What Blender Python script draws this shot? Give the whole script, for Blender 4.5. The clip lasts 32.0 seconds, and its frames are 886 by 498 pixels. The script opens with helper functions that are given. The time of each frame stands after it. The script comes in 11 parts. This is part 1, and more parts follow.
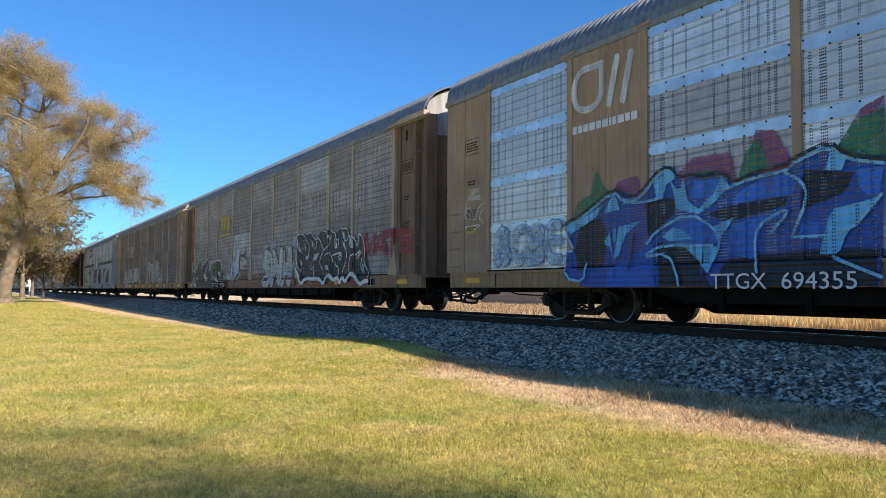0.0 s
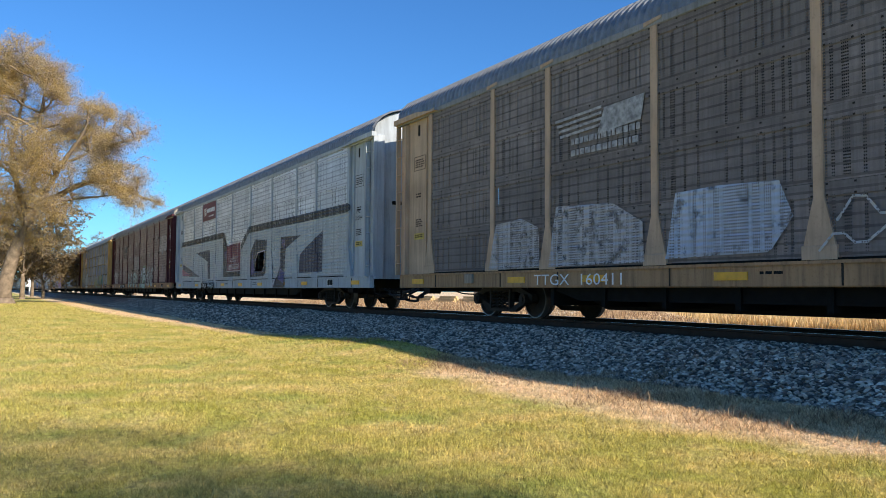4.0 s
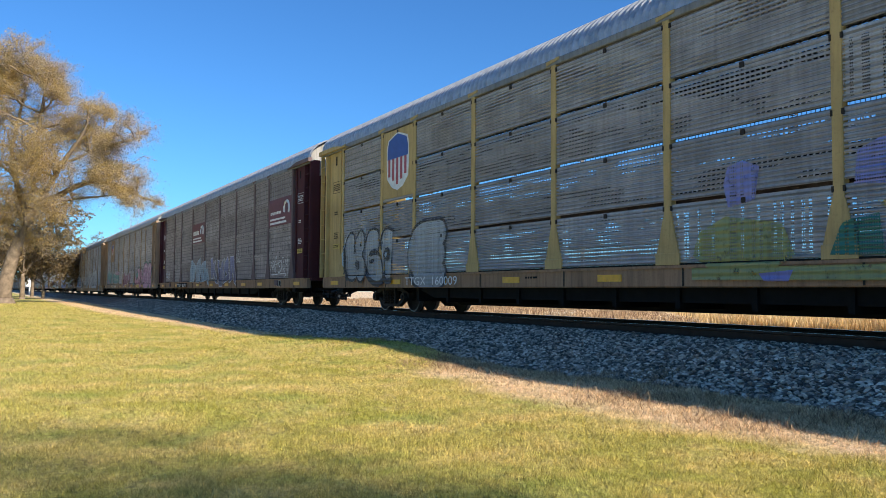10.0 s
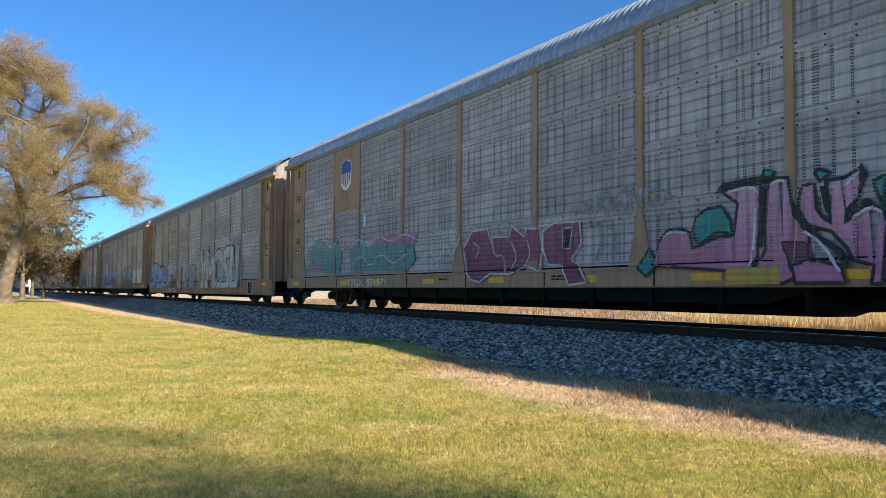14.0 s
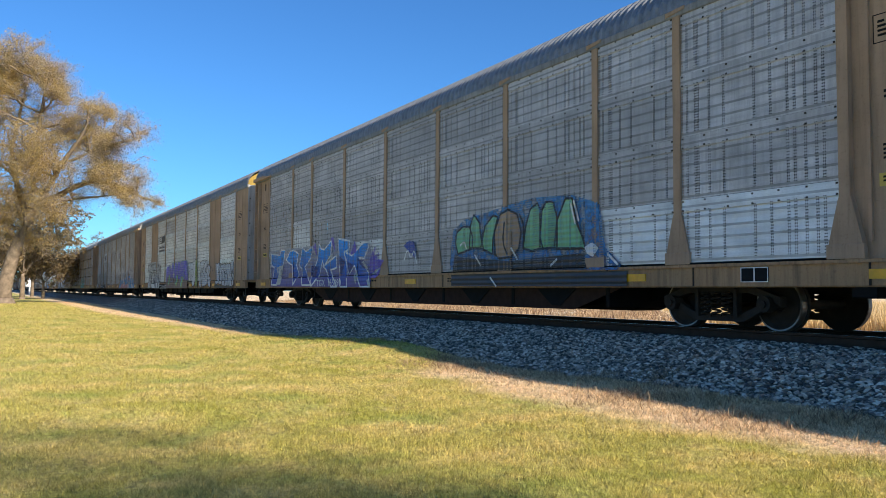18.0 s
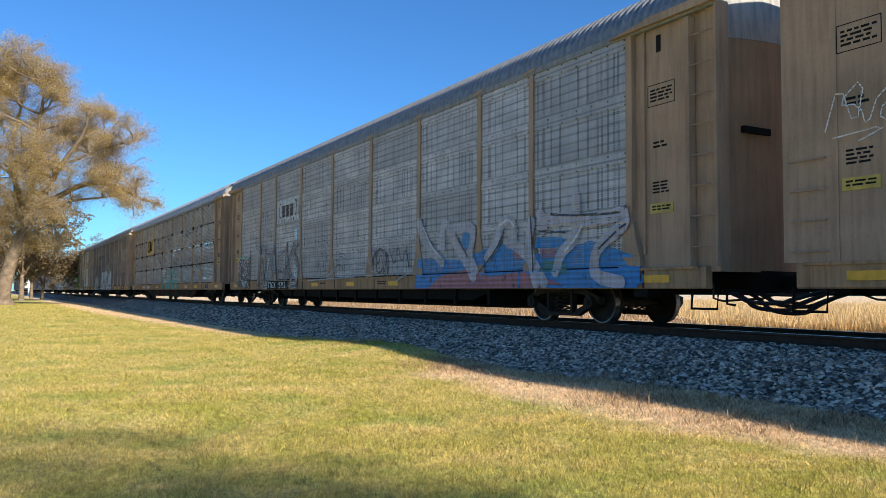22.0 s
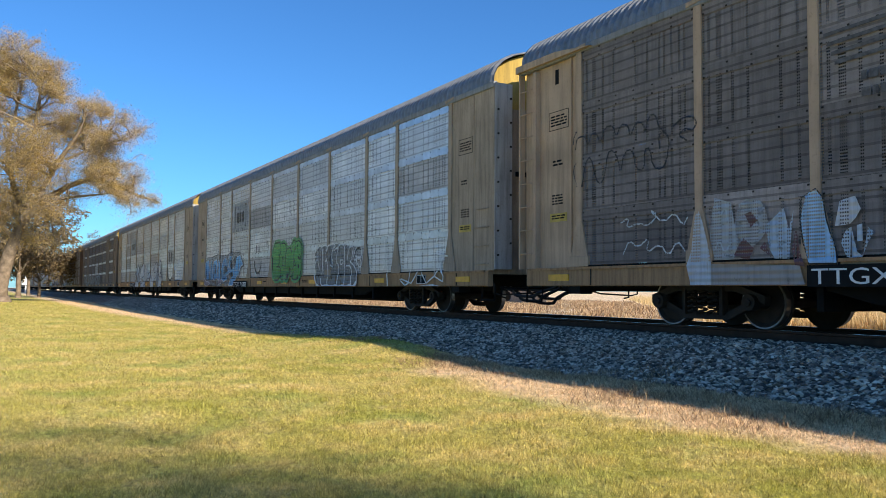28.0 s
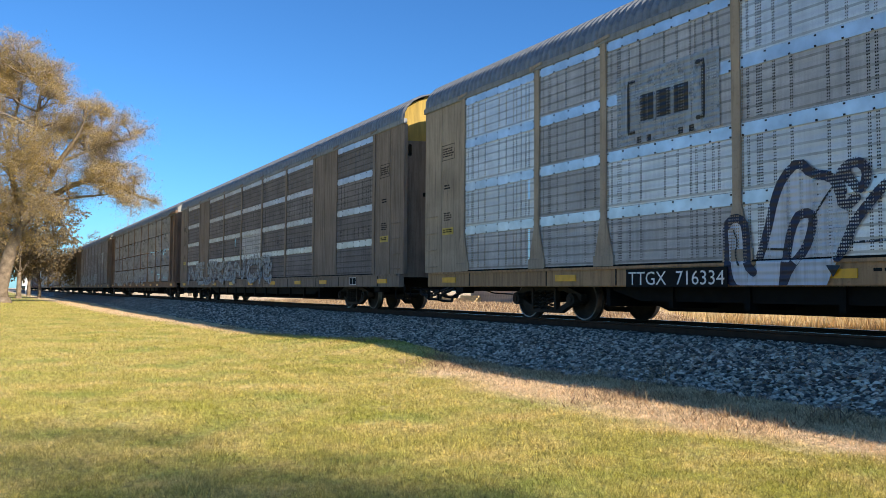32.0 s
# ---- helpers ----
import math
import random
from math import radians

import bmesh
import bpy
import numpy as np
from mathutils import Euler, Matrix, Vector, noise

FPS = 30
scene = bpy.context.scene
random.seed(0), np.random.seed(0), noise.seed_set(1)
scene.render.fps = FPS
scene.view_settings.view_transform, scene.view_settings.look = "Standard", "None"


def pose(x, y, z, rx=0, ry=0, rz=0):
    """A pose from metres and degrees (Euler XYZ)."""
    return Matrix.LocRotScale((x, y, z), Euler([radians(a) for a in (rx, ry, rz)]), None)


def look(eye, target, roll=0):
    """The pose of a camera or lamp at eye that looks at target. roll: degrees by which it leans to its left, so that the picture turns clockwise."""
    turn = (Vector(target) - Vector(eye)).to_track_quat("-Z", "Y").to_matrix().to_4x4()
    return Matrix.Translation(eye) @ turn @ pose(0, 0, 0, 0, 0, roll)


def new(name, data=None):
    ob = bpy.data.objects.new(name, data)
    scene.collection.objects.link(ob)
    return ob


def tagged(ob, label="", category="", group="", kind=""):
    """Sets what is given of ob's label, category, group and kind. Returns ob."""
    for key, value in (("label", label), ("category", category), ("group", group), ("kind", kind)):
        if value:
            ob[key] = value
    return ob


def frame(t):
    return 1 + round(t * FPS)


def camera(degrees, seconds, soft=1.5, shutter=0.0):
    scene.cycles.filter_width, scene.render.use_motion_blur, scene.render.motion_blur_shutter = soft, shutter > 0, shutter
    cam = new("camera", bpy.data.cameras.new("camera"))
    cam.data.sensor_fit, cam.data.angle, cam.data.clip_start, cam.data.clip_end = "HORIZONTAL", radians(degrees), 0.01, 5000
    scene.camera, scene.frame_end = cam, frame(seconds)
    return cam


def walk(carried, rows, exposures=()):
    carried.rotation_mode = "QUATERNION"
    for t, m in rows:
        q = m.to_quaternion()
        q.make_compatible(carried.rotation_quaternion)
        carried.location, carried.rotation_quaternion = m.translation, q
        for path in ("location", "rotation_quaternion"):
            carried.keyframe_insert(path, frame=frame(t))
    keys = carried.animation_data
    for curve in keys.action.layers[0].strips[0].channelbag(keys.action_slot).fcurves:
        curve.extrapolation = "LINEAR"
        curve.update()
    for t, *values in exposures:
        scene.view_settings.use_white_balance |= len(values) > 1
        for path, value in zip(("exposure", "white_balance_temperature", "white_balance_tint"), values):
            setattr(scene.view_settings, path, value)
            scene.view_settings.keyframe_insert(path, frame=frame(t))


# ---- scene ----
# ---- camera: a phone on a tripod beside the line, looking along the train ----
EYE = 1.22          # eye above the lawn
RAIL = 0.67         # rail head above the lawn
SIDE = 9.27         # distance of the cars' near sides
HALF = 1.52         # half the width of a car
MID = SIDE + HALF   # centre line of the track
SPEED = 13.348      # metres a second
PITCH = 28.6        # from car to car
FIRST = -1.19       # centre of the first car at the start
SHIFT = (0, -0.09, -0.09, -0.66, -0.76, -1.01, -1.17, -1.37, -1.87, -2.1, -2.38, -2.56, -2.69, -2.96, -3.03, -3.37)   # by car
GAIN = ((0, -1.246), (4, 0.027), (8, 0.768), (12, 1.375), (16, 1.989), (20, 2.48), (24, 2.802), (28, 2.935), (32, 3.05))   # over steady speed
FOCAL = 1410.0
cam = camera(math.degrees(2 * math.atan(784 / FOCAL)), 32.0, soft=0.7, shutter=0.0)


def view(pan, tilt):
    yaw, up = radians(29.419) - pan / FOCAL, radians(3.0645) + tilt / FOCAL
    way = Vector((-math.cos(yaw) * math.cos(up), math.sin(yaw) * math.cos(up), math.sin(up)))
    eye = Vector((0, 0, EYE))
    return look(eye, eye + way * 10, 0.389)


walk(cam, [(t, view(px, py)) for t, px, py in (
    (0, 0, 0), (10, 0, 0), (18.5, 0, 0), (20, 0.2, 2), (21, 0, 3), (22, -1.2, 2.5), (23, -3.5, 0.2), (24, -4, -1), (25.5, -4.6, -1.5),
    (27.5, -6, -2.5), (28.5, -5, -2.6), (30, -5, -2.8), (31, -5.8, -2.8), (32, -5, -1.5))])

# ---- light: clear autumn sky, sun behind the train and to the camera's right ----
SUN_UP, SUN_SIDE = radians(30), radians(72.8)     # height; angle from straight across the track towards its right end
sun_way = Vector((math.sin(SUN_SIDE) * math.cos(SUN_UP), math.cos(SUN_SIDE) * math.cos(SUN_UP), math.sin(SUN_UP)))
sun = new("sun", bpy.data.lights.new("sun", "SUN"))
sun.data.energy, sun.data.angle, sun.data.color = 5.0, radians(0.55), (1.0, 0.905, 0.76)
sun.matrix_basis = look(sun_way * 50, (0, 0, 0))
world = bpy.data.worlds.new("sky")
scene.world = world
world.use_nodes = True
wn = world.node_tree.nodes
sky = wn.new("ShaderNodeTexSky")
sky.sky_type, sky.sun_disc, sky.sun_elevation = "NISHITA", False, SUN_UP
sky.sun_rotation = math.atan2(sun_way.x, sun_way.y)
sky.altitude, sky.air_density, sky.dust_density, sky.ozone_density = 200, 1.0, 0.35, 3.0
clear_blue = wn.new("ShaderNodeMix")
clear_blue.data_type, clear_blue.blend_type = "RGBA", "MULTIPLY"
clear_blue.inputs[0].default_value, clear_blue.inputs[7].default_value = 1.0, (0.435, 0.885, 1.33, 1)
world.node_tree.links.new(sky.outputs[0], clear_blue.inputs[6])
world.node_tree.links.new(clear_blue.outputs[2], wn["Background"].inputs[0])
wn["Background"].inputs[1].default_value = 0.09
scene.view_settings.exposure = 0.5


# ---- materials ----
class Nodes:
    """A few short ways to write a node tree."""

    def __init__(self, name):
        self.mat = bpy.data.materials.new(name)
        self.mat.use_nodes = True
        self.tree = self.mat.node_tree
        self.shader = self.tree.nodes["Principled BSDF"]
        self.out = self.tree.nodes["Material Output"]

    def node(self, kind, **settings):
        n = self.tree.nodes.new("ShaderNode" + kind)
        for k, v in settings.items():
            setattr(n, k, v)
        return n

    def plug(self, value, socket):
        if isinstance(value, bpy.types.NodeSocket):
            self.tree.links.new(value, socket)
        elif isinstance(value, (tuple, list)) and len(value) == 3 and socket.type == "RGBA":
            socket.default_value = (*value, 1)
        else:
            socket.default_value = value

    def math(self, op, a, b=0.0, c=0.0):
        n = self.node("Math", operation=op)
        for v, s in zip((a, b, c), n.inputs):
            self.plug(v, s)
        return n.outputs[0]

    def coord(self, kind="Object"):
        return self.node("TexCoord").outputs[kind]

    def world_place(self):
        return self.node("NewGeometry").outputs["Position"]

    def scaled(self, vec, scale, shift=(0, 0, 0)):
        n = self.node("Mapping")
        self.plug(vec, n.inputs[0])
        n.inputs["Scale"].default_value, n.inputs["Location"].default_value = scale, shift
        return n.outputs[0]

    def noise(self, vec, scale, detail=4, rough=0.55, out=0):
        n = self.node("TexNoise")
        self.plug(vec, n.inputs["Vector"])
        self.plug(scale, n.inputs["Scale"])
        n.inputs["Detail"].default_value, n.inputs["Roughness"].default_value = detail, rough
        return n.outputs[out]

    def ramp(self, value, *stops):
        n = self.node("ValToRGB")
        self.plug(value, n.inputs[0])
        while len(n.color_ramp.elements) < len(stops):
            n.color_ramp.elements.new(0.5)
        for e, (at, col) in zip(n.color_ramp.elements, stops):
            e.position = at
            e.color = (*col, 1) if isinstance(col, tuple) else (col, col, col, 1)
        return n.outputs[0]

    def mix(self, fac, a, b, how="MIX"):
        n = self.node("Mix", data_type="RGBA", blend_type=how)
        self.plug(fac, n.inputs[0])
        self.plug(a, n.inputs[6])
        self.plug(b, n.inputs[7])
        return n.outputs[2]

    def random(self):
        return self.node("ObjectInfo").outputs["Random"]

    def xyz(self, vec):
        n = self.node("SeparateXYZ")
        self.plug(vec, n.inputs[0])
        return n.outputs

    def finish(self, color, rough=0.7, metal=0.0, bump=None, strength=0.3, depth=0.01):
        self.plug(color, self.shader.inputs["Base Color"])
        self.plug(rough, self.shader.inputs["Roughness"])
        self.plug(metal, self.shader.inputs["Metallic"])
        if bump is not None:
            b = self.node("Bump")
            b.inputs["Strength"].default_value, b.inputs["Distance"].default_value = strength, depth
            self.plug(bump, b.inputs["Height"])
            self.plug(b.outputs[0], self.shader.inputs["Normal"])
        return self.mat


def times(col, k):
    return tuple(min(1.0, c * k) for c in col)


def painted(name, col, dirt=0.45, grime=(0.05, 0.042, 0.035), rough=0.72):
    """Weathered paint on steel: faded patches, streaks that run down, fine dirt."""
    n = Nodes(name)
    at = n.coord("Object")
    fade = n.noise(n.scaled(at, (0.5, 0.5, 0.7)), 1.3, 5)
    streak = n.noise(n.scaled(at, (7, 7, 0.5)), 1.6, 4, 0.6)
    speck = n.noise(at, 28, 3)
    base = n.mix(n.ramp(fade, (0.3, 0.0), (0.75, 1.0)), times(col, 0.8), times(col, 1.18))
    base = n.mix(n.math("MULTIPLY", n.ramp(streak, (0.42, 0.0), (0.75, 1.0)), dirt), base, grime)
    base = n.mix(n.math("MULTIPLY", n.ramp(speck, (0.55, 0.0), (0.8, 1.0)), dirt * 0.7), base, (0.09, 0.05, 0.03))
    n.shader.inputs["Specular IOR Level"].default_value = 0.1
    return n.finish(base, rough, 0.0, speck, 0.08, 0.004)


def plain(name, col, rough=0.6, metal=0.0, vary=0.25, scale=6.0):
    n = Nodes(name)
    g = n.noise(n.coord("Object"), scale, 5)
    if rough >= 0.7:
        n.shader.inputs["Specular IOR Level"].default_value = 0.12
    return n.finish(n.mix(n.ramp(g, (0.3, 0.0), (0.72, 1.0)), times(col, 1 - vary), times(col, 1 + vary)), rough, metal, g, 0.15, 0.005)


def perforated(name, col, dirt, rust=0.2, metal=0.35, rough=0.5, holes=True, fine=False, whole=False, tone=0.6):
    """Galvanised side sheet: columns of punched holes that go right through, dull zinc, dirt that runs down."""
    n = Nodes(name)
    at = n.coord("Object")
    x, y, z = n.xyz(at)[:3]
    lot = n.random()
    shifted = n.node("VectorMath", operation="ADD")
    n.plug(at, shifted.inputs[0])
    comb = n.node("CombineXYZ")
    n.plug(n.math("MULTIPLY", lot, 37.0), comb.inputs[0])
    n.plug(n.math("MULTIPLY", lot, 91.0), comb.inputs[2])
    n.plug(comb.outputs[0], shifted.inputs[1])
    own = shifted.outputs[0]
    cloud = n.noise(n.scaled(own, (0.7, 0.7, 1.1)), 1.6, 5, 0.6)
    streak = n.noise(n.scaled(own, (9, 9, 0.45)), 1.5, 4, 0.62)
    band = n.noise(n.scaled(own, (0.35, 0.35, 9)), 1.4, 3)
    base = n.mix(n.ramp(cloud, (0.3, 0.0), (0.72, 1.0)), times(col, 0.72), times(col, 1.25))
    base = n.mix(n.math("MULTIPLY", n.ramp(band, (0.4, 0.0), (0.7, 1.0)), 0.35), base, times(col, 0.55))
    base = n.mix(n.math("MULTIPLY", n.ramp(streak, (0.4, 0.0), (0.72, 1.0)), dirt), base, (0.045, 0.04, 0.036))
    base = n.mix(n.math("MULTIPLY", n.ramp(n.noise(own, 5, 5, 0.7), (0.55, 0.0), (0.8, 1.0)), rust), base, (0.13, 0.075, 0.045))
    base = n.mix(n.math("MULTIPLY", n.ramp(lot, (0.3, 0.0), (0.75, 1.0)), tone), base, times(col, 0.42))
    pitch = 0.1638 if not fine else 0.0692
    lap = n.math("ABSOLUTE", n.math("SUBTRACT", n.math("FRACT", n.math("ADD", n.math("DIVIDE", z, pitch), 0.25)), 0.5))
    # dark line on each rib's underside: groove dirt and shade put into the colour
    rib_shade = n.math("MULTIPLY", n.math("LESS_THAN", lap, 0.105), n.ramp(n.noise(own, 2.5, 4, 0.7), (0.3, 0.3), (0.7, 0.75)))
    base = n.mix(rib_shade, base, times(col, 0.25))
    grit = n.noise(own, 60, 3, 0.7)
    base = n.mix(n.math("MULTIPLY", n.ramp(grit, (0.52, 0.0), (0.75, 1.0)), 0.35), base, times(col, 0.4))
    n.shader.inputs["Specular IOR Level"].default_value = 0.1
    n.finish(base, rough, metal, n.noise(own, 40, 3), 0.06, 0.004)
    if holes:
        cell_x, cell_z = (0.027, 0.041) if not fine else (0.05, 0.04)
        u, w = n.math("DIVIDE", x, cell_x), n.math("DIVIDE", z, cell_z)
        du = n.math("ABSOLUTE", n.math("SUBTRACT", n.math("FRACT", u), 0.5))
        dw = n.math("ABSOLUTE", n.math("SUBTRACT", n.math("FRACT", w), 0.5))
        dot = n.math("MULTIPLY", n.math("LESS_THAN", du, 0.34 if not whole else 0.14), n.math("LESS_THAN", dw, 0.24 if not whole else 0.12))
        white = n.node("TexWhiteNoise", noise_dimensions="1D")
        pair = n.math("FLOOR", n.math("DIVIDE", u, 2.0))
        n.plug(pair, white.inputs["W"])
        even = n.math("LESS_THAN", n.math("FRACT", n.math("MULTIPLY", pair, 0.2)), 0.19)
        if fine:
            du = n.math("ABSOLUTE", n.math("SUBTRACT", n.math("FRACT", n.math("DIVIDE", x, 0.09)), 0.5))
            dw = n.math("ABSOLUTE", n.math("SUBTRACT", n.math("FRACT", n.math("DIVIDE", z, 0.0692)), 0.5))
            dot = n.math("MULTIPLY", n.math("LESS_THAN", du, 0.34 if not whole else 0.46), n.math("LESS_THAN", dw, 0.16 if not whole else 0.36))
        rows = n.ramp(n.noise(n.scaled(own, (0.5, 0.5, 2.2)), 1.5, 3), (0.50, 0.0), (0.54, 1.0))
        group = rows if fine and not whole else 1.0 if fine else n.math("GREATER_THAN", n.math("ADD", white.outputs[0], n.math("MULTIPLY", even, 0.72)), 0.86)
        inside = n.math("MULTIPLY", n.math("GREATER_THAN", z, 0.06), n.math("LESS_THAN", z, 0.8))
        mask = n.math("MULTIPLY", dot, group) if whole else n.math("MULTIPLY", n.math("MULTIPLY", dot, group), inside)
        clear = n.node("BsdfTransparent")
        both = n.node("MixShader")
        n.plug(mask, both.inputs[0])
        n.plug(n.shader.outputs[0], both.inputs[1])
        n.plug(clear.outputs[0], both.inputs[2])
        n.plug(both.outputs[0], n.out.inputs[0])
    return n.mat


TAN, BROWN, YELLOW, CREAM = (0.43, 0.295, 0.195), (0.25, 0.16, 0.11), (0.56, 0.40, 0.17), (0.53, 0.385, 0.265)
MAROON, STEEL, LILAC = (0.085, 0.028, 0.034), (0.42, 0.46, 0.49), (0.19, 0.135, 0.135)
PAINT = {
    "tan": painted("tan_paint", TAN, 0.35), "brown": painted("brown_paint", BROWN, 0.55), "yellow": painted("yellow_paint", YELLOW, 0.35),
    "cream": painted("cream_paint", CREAM, 0.35), "maroon": painted("maroon_paint", MAROON, 0.3), "steel": painted("pale_steel_paint", STEEL, 0.3),
    "lilac": painted("faded_maroon_paint", LILAC, 0.5), "white": painted("white_paint", (0.46, 0.44, 0.41), 0.45),
    "gold": painted("gold_paint", (0.50, 0.34, 0.09), 0.4), "rust": plain("rust_brown_steel", (0.04, 0.021, 0.014), 0.85), "grimy": painted("grimy_tan_paint", (0.42, 0.26, 0.14), 0.55), "rusted": painted("rusty_brown_paint", (0.36, 0.22, 0.13), 0.5), "ashen": painted("ashen_tan_paint", (0.42, 0.335, 0.25), 0.5), "dusty": painted("dusty_tan_paint", (0.27, 0.21, 0.165), 0.6), "grey": painted("grey_paint", (0.28, 0.29, 0.30), 0.4),
}
SHEET = {
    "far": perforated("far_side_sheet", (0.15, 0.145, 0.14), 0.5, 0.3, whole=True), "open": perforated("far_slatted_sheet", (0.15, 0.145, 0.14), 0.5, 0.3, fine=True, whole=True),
    "bright": perforated("bright_zinc_sheet", (0.93, 0.93, 0.93), 0.15, 0.06, 0.55, 0.5, tone=0.45), "zinc": perforated("grey_zinc_sheet", (0.60, 0.58, 0.575), 0.28, 0.15, 0.35, 0.6, tone=0.4),
    "dark": perforated("dark_zinc_sheet", (0.50, 0.45, 0.425), 0.4, 0.26, 0.12, 0.8, tone=0.4), "brown": perforated("brown_stained_sheet", (0.40, 0.315, 0.28), 0.42, 0.4, 0.1, 0.8, tone=0.4),
    "worn": perforated("worn_zinc_sheet", (0.44, 0.385, 0.36), 0.35, 0.26, 0.12, 0.8, tone=0.4), "dusk": perforated("dim_zinc_sheet", (0.29, 0.255, 0.24), 0.4, 0.22, 0.1, 0.8, tone=0.35),
    "cool": perforated("cool_zinc_sheet", (0.58, 0.56, 0.57), 0.35, 0.15, 0.25, 0.65, tone=0.35),
    "slat": perforated("slatted_zinc_sheet", (0.46, 0.455, 0.475), 0.3, 0.12, 0.3, 0.65, fine=True, tone=0.3), "pale": perforated("pale_grey_sheet", (0.80, 0.80, 0.81), 0.08, 0.06, 0.4, 0.5, tone=0.2),
}
ROOF = {"grey": plain("grey_roof_steel", (0.22, 0.225, 0.235), 0.5, 0.3), "light": plain("light_roof_steel", (0.42, 0.43, 0.45), 0.42, 0.4)}
LAP = [plain("dull_zinc_lap", (0.5, 0.5, 0.5), 0.5, 0.4), plain("clean_zinc_lap", (0.60, 0.63, 0.66), 0.36, 0.7, 0.25, 2.0)]
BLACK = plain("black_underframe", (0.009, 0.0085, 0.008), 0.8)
IRON = plain("rusty_iron", (0.042, 0.034, 0.028), 0.7, 0.2)
TREAD = plain("worn_wheel_tread", (0.20, 0.185, 0.17), 0.45, 0.7)
REFLECT = plain("yellow_reflector", (0.72, 0.36, 0.012), 0.4, 0, 0.2)
RUBBER = plain("black_rubber", (0.012, 0.012, 0.012), 0.6)


# ---- mesh helpers ----
SMOOTH = True


def mesh_of(name, verts, faces, smooth=False):
    me = bpy.data.meshes.new(name)
    me.from_pydata([tuple(v) for v in verts], [], faces)
    if smooth:
        me.polygons.foreach_set("use_smooth", [True] * len(me.polygons))
    me.materials.append(None)
    me.update()
    return me


class Shape:
    """Collects boxes, tubes and sheets into one mesh."""

    def __init__(self):
        self.v, self.f = [], []

    def box(self, x0, x1, y0, y1, z0, z1):
        k = len(self.v)
        self.v += [(x, y, z) for z in (z0, z1) for y in (y0, y1) for x in (x0, x1)]
        self.f += [tuple(k + i for i in q) for q in ((0, 2, 3, 1), (4, 5, 7, 6), (0, 1, 5, 4), (2, 6, 7, 3), (0, 4, 6, 2), (1, 3, 7, 5))]
        return self

    def bevel_box(self, x0, x1, y0, y1, z0, z1, b=0.01):
        """A box with chamfered edges along its length (x)."""
        ring = [(y0 + b, z0), (y1 - b, z0), (y1, z0 + b), (y1, z1 - b), (y1 - b, z1), (y0 + b, z1), (y0, z1 - b), (y0, z0 + b)]
        return self.prism(ring, x0, x1)

    def prism(self, ring, x0, x1):
        """A ring of (y, z) drawn out along x."""
        k, n = len(self.v), len(ring)
        self.v += [(x0, *p) for p in ring] + [(x1, *p) for p in ring]
        self.f += [(k + i, k + (i + 1) % n, k + n + (i + 1) % n, k + n + i) for i in range(n)]
        self.f += [tuple(k + i for i in reversed(range(n))), tuple(k + n + i for i in range(n))]
        return self

    def plate(self, ring, y0, y1):
        """A ring of (x, z) with thickness along y."""
        k, n = len(self.v), len(ring)
        self.v += [(x, y0, z) for x, z in ring] + [(x, y1, z) for x, z in ring]
        self.f += [(k + i, k + (i + 1) % n, k + n + (i + 1) % n, k + n + i) for i in range(n)]
        self.f += [tuple(k + i for i in reversed(range(n))), tuple(k + n + i for i in range(n))]
        return self

    def tube(self, points, r, sides=6, taper=None):
        points = [Vector(p) for p in points]
        k = len(self.v)
        for i, p in enumerate(points):
            d = (points[min(i + 1, len(points) - 1)] - points[max(i - 1, 0)]).normalized()
            a = d.cross(Vector((0, 0, 1)) if abs(d.z) < 0.9 else Vector((1, 0, 0))).normalized()
            b = d.cross(a)
            rr = r if taper is None else r + (taper - r) * i / (len(points) - 1)
            self.v += [tuple(p + (a * math.cos(t) + b * math.sin(t)) * rr) for t in (2 * math.pi * j / sides for j in range(sides))]
        for i in range(len(points) - 1):
            for j in range(sides):
                q = k + i * sides
                self.f.append((q + j, q + (j + 1) % sides, q + sides + (j + 1) % sides, q + sides + j))
        self.f += [tuple(k + j for j in reversed(range(sides))), tuple(k + (len(points) - 1) * sides + j for j in range(sides))]
        return self

    def mesh(self, name, smooth=False):
        return mesh_of(name, self.v, self.f, smooth)


def place(name, me, mat, parent=None, loc=(0, 0, 0), label="", turn=None):
    """One mesh object under its thing, with a material of its own on mesh data that may be shared."""
    ob = new(name, me)
    ob.location = loc
    if turn:
        ob.rotation_euler = turn
    if parent:
        ob.parent = parent
    if mat:
        ob.material_slots[0].link = "OBJECT"
        ob.material_slots[0].material = mat
    if label:
        tagged(ob, label)
    return ob


def part(name, me, mat, parent, loc=(0, 0, 0), label="", turn=None):
    return place(name, me, mat, parent, loc, label, turn)


def thing(name, me, mat, label, category, group="", kind="", loc=(0, 0, 0), turn=None):
    return tagged(place(name, me, mat, None, loc, "", turn), label, category, group, kind)
# ---- the cars ----
POSTS = (-12.0, -9.2, -7.25, -4.4, -1.47, 1.47, 4.4, 7.25, 9.2, 12.0)
LOW, TOP = 1.02, 4.92            # the screened side, above the rail
ENDX = 13.82
MESH = {}


def once(key, make):
    if key not in MESH:
        MESH[key] = make()
    return MESH[key]


